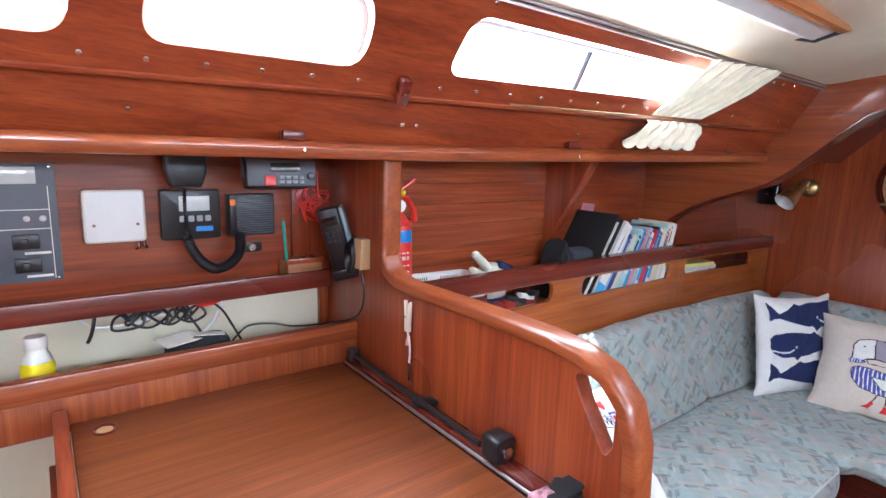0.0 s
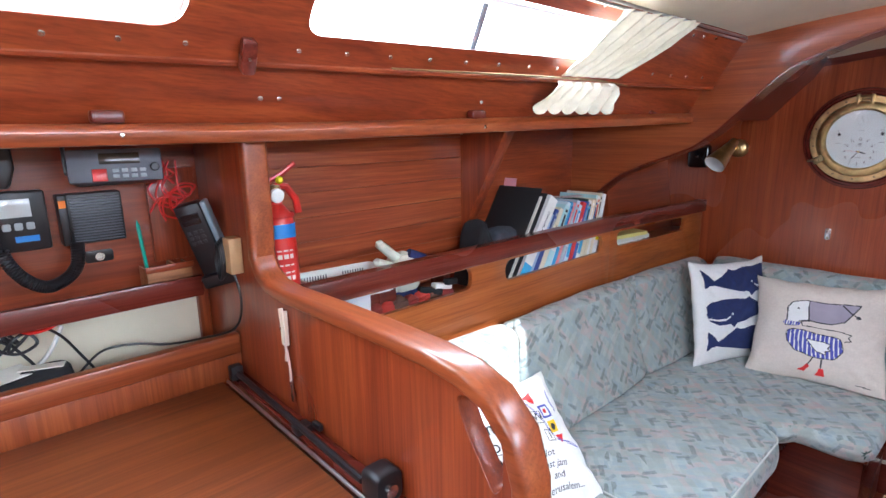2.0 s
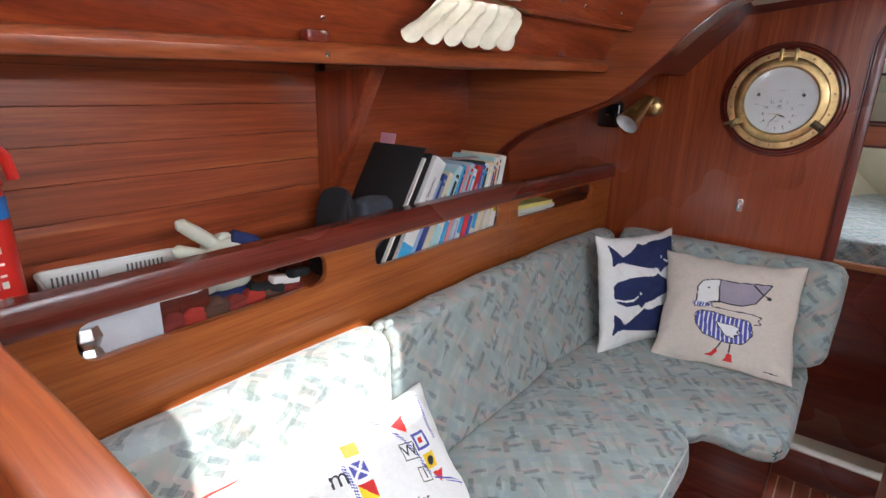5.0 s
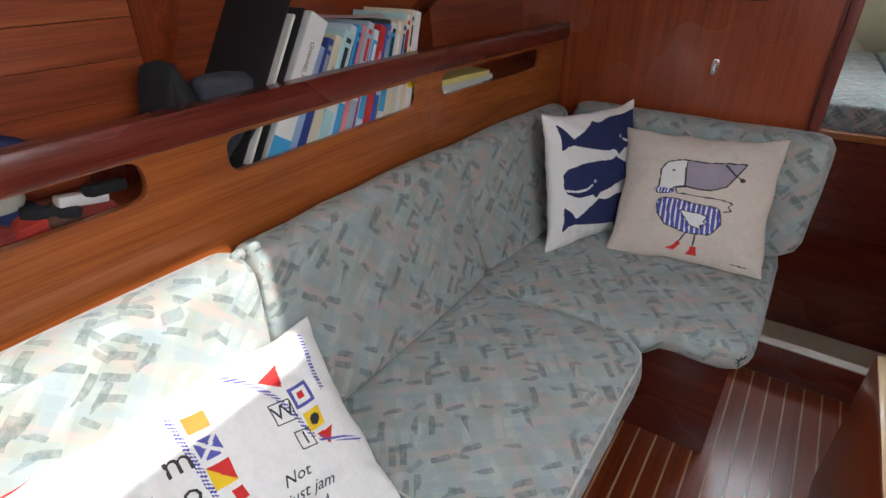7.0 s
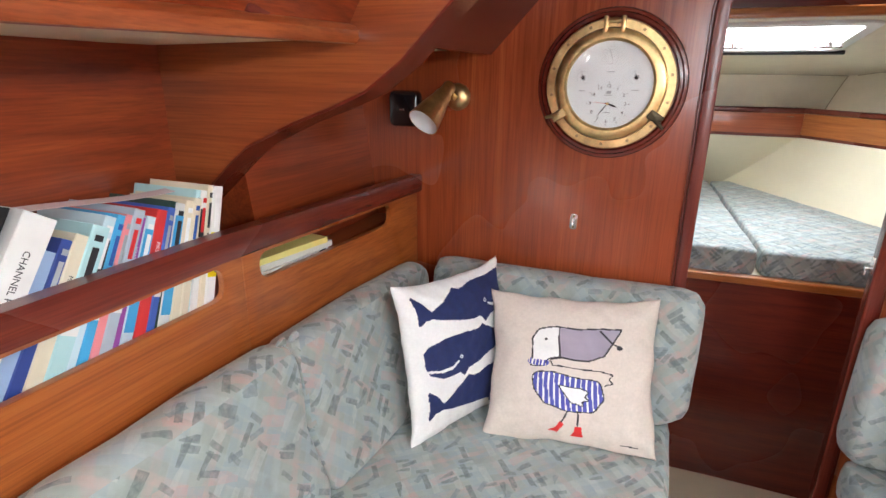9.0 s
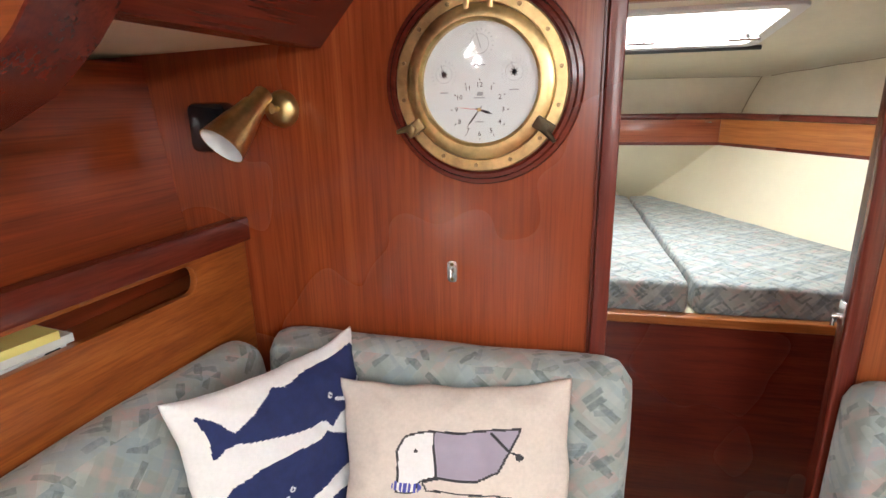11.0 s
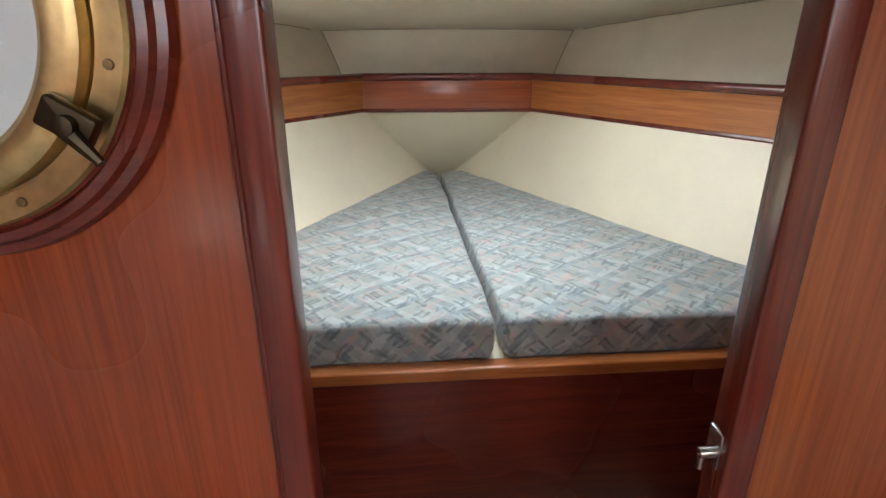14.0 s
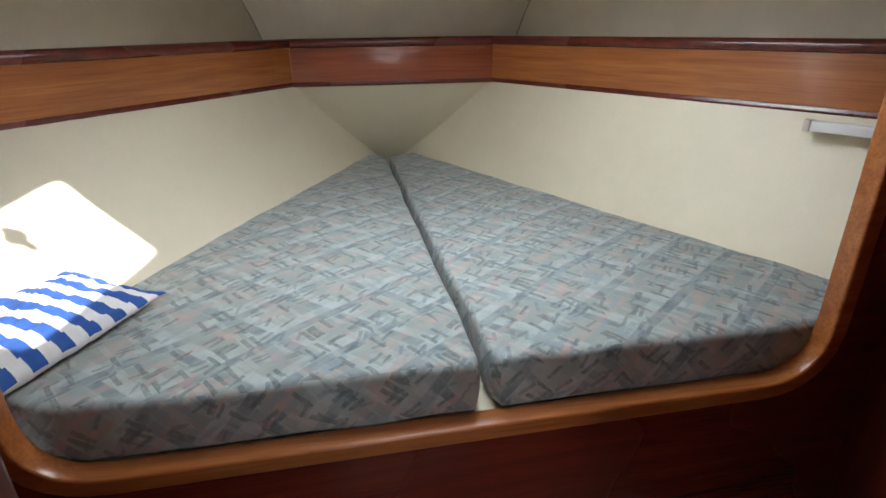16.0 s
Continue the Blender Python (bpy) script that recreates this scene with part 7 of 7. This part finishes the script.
SPECS = [
    (0.034, 0.295, "white", "tall white pilot book with a blue foot", "CHANNEL PILOT", 0.015, INK),
    (0.022, 0.255, "photo", "book with a blue and pink photographic spine", "Sail", 0.016, INK),
    (0.014, 0.26, "navy", "thin navy spiral-bound book on the shelf", None, 0, INK),
    (0.017, 0.262, "cream", "cream book with black lettering", "MARINE", 0.011, INK),
    (0.020, 0.270, "aqua", "pale aqua paperback leaning on the shelf", None, 0, INK),
    (0.016, 0.275, "pale", "pale blue paperback leaning on the shelf", None, 0, INK),
    (0.012, 0.270, "sky", "bright blue paperback leaning on the shelf", None, 0, INK),
    (0.010, 0.265, "coral", "coral pink paperback leaning on the shelf", None, 0, INK),
    (0.014, 0.272, "grey", "grey-blue paperback leaning on the shelf", None, 0, INK),
    (0.015, 0.250, "violet", "purple book with white lettering", "HANDBOOK", 0.010, COTTON),
    (0.015, 0.245, "pale", "pale book with a dark title", None, 0, INK),
    (0.016, 0.252, "red", "red first aid book with white lettering", "FIRST AID", 0.011, COTTON),
    (0.010, 0.25, "royal", "thin royal blue book on the shelf", None, 0, INK),
    (0.012, 0.258, "dark", "thin dark green book on the shelf", None, 0, INK),
    (0.016, 0.250, "white", "plain white paperback leaning on the shelf", None, 0, INK),
    (0.014, 0.250, "card", "pale card folder with yellow tabs", None, 0, INK),
    (0.012, 0.250, "cream", "cream paperback with worn edges", None, 0, INK),
    (0.010, 0.262, "aqua", "thin pale aqua booklet among folders", None, 0, INK),
    (0.012, 0.258, "white", "thin white booklet with a printed spine", None, 0, INK),
    (0.010, 0.266, "card", "worn card folder holding loose charts", None, 0, INK),
    (0.017, 0.262, "white", "white loose-leaf folder with a curled edge", None, 0, INK),
]
COVERS = {"white": paint("cover_white", (0.74, 0.74, 0.72)), "photo": paint("cover_photo", (0.30, 0.42, 0.62)), "navy": paint("cover_navy", (0.03, 0.06, 0.25)), "cream": paint("cover_cream", (0.66, 0.60, 0.46)),
          "aqua": paint("cover_aqua", (0.42, 0.66, 0.68)), "pale": paint("cover_pale", (0.55, 0.70, 0.76)), "sky": paint("cover_sky", (0.06, 0.36, 0.66)), "coral": paint("cover_coral", (0.75, 0.25, 0.27)),
          "grey": paint("cover_grey", (0.40, 0.48, 0.56)), "violet": paint("cover_violet", (0.30, 0.07, 0.33)), "red": paint("cover_red", (0.62, 0.04, 0.04)), "royal": paint("cover_royal", (0.05, 0.12, 0.45)),
          "dark": paint("cover_dark", (0.02, 0.05, 0.04)), "card": paint("cover_card", (0.72, 0.64, 0.48))}
x = 1.682
for i, (t, h, c, lab, title, ts, ink) in enumerate(SPECS):
    bnd = (COVERS["sky"], 0.0, 0.18) if i == 0 else (COVERS["coral"], 0.55, 0.72) if i == 1 else (COVERS["white"], 0.3, 0.6) if i in (4, 6, 8, 12) else (YELLOW, 0.25, 0.62) if i == len(SPECS) - 1 else (COVERS["sky"], 0.1, 0.9) if i in (10, 14) else (INK, 0.62, 0.85) if i in (5, 13, 18) else None
    book(x, t * 1.5, h * (1.14 if i < 1 else 1.0), 0.16 + 0.01 * (i % 3), COVERS[c], lab, title, LEAN - (0.9 * i), (COTTON, GREY_INK, INK, STRIPE_BLUE, PRINT_RED)[(i * 3) % 5] if not title else ink, tsize=ts, band=bnd, y=1.230 + 0.004 * ((i * 7) % 4))
    x += (t * 1.5 + 0.001) / math.cos(radians(LEAN - 0.9 * i)) - 0.0022
sleeve = tagged(part("plastic_sleeve", b_sheet(lambda u, v: (1.80 + 0.40 * u, 1.30 + 0.03 * v, 1.240 - 0.022 * u + 0.004 * math.sin(6 * u) + 0.004 * v), lin(0, 1, 12), lin(0, 1, 3), (0, 0, 0.001)), plain("clear_film", (0.68, 0.60, 0.62), 0.2)), "loose pale plastic sleeve lying on top of the books", "plastic sleeve")

for k, (z, mat, lab, dx) in enumerate(((SH, WHITE, "white crossword magazine lying on the shelf", 0.0), (SH + 0.017, paint("mag_cover", (0.62, 0.64, 0.60)), "pale magazine lying on the shelf", 0.015), (SH + 0.034, paint("mag_yellow", (0.75, 0.68, 0.22)), "yellow booklet lying on top of magazines", -0.01))):
    mg = thing("magazine", (2.5, 1.26, z), lab, "magazine", "magazines on the shelf")
    mm = pose(2.47 + dx, 1.262, z, 0, 0, -5 - 2 * k)
    part("cover", moved(joined(b_box(-0.13, 0.13, -0.045, 0.09, 0.0, 0.0012, 0.0004, 1), b_box(-0.13, 0.13, -0.045, 0.09, 0.0148, 0.016, 0.0004, 1), b_box(-0.13, 0.13, -0.0465, -0.0452, 0.0, 0.016, 0.0004, 1)), mm), mat, mg)
    part("pages", moved(b_box(-0.128, 0.128, -0.045, 0.088, 0.0014, 0.0146, 0.0003, 1), mm), PAPER, mg)
    if k == 0:
        part("title", b_text("Crossword", 0.013, mm @ Matrix.Translation((0.03, -0.0469, 0.008)) @ Matrix.Rotation(radians(90), 4, "X"), 0.0002), PRINT_RED, mg)
        part("mark", moved(b_box(0.09, 0.118, -0.0471, -0.0467, 0.001, 0.015, 0), mm), INK, mg)
# planks of the sole, laid last
pitch = 0.058
bm = b_box(-1.2, 3.018, 0, pitch - 0.006, SOLE - 0.003, SOLE + 0.002, 0.0006, 1)
first = part("plank", bm, MAH_X, floor)
for j in range(-20, 10):
    ob = first if j == -20 else first.copy()
    if j != -20:
        scene.collection.objects.link(ob)
    ob.location = (0, j * pitch + 0.015, 0)
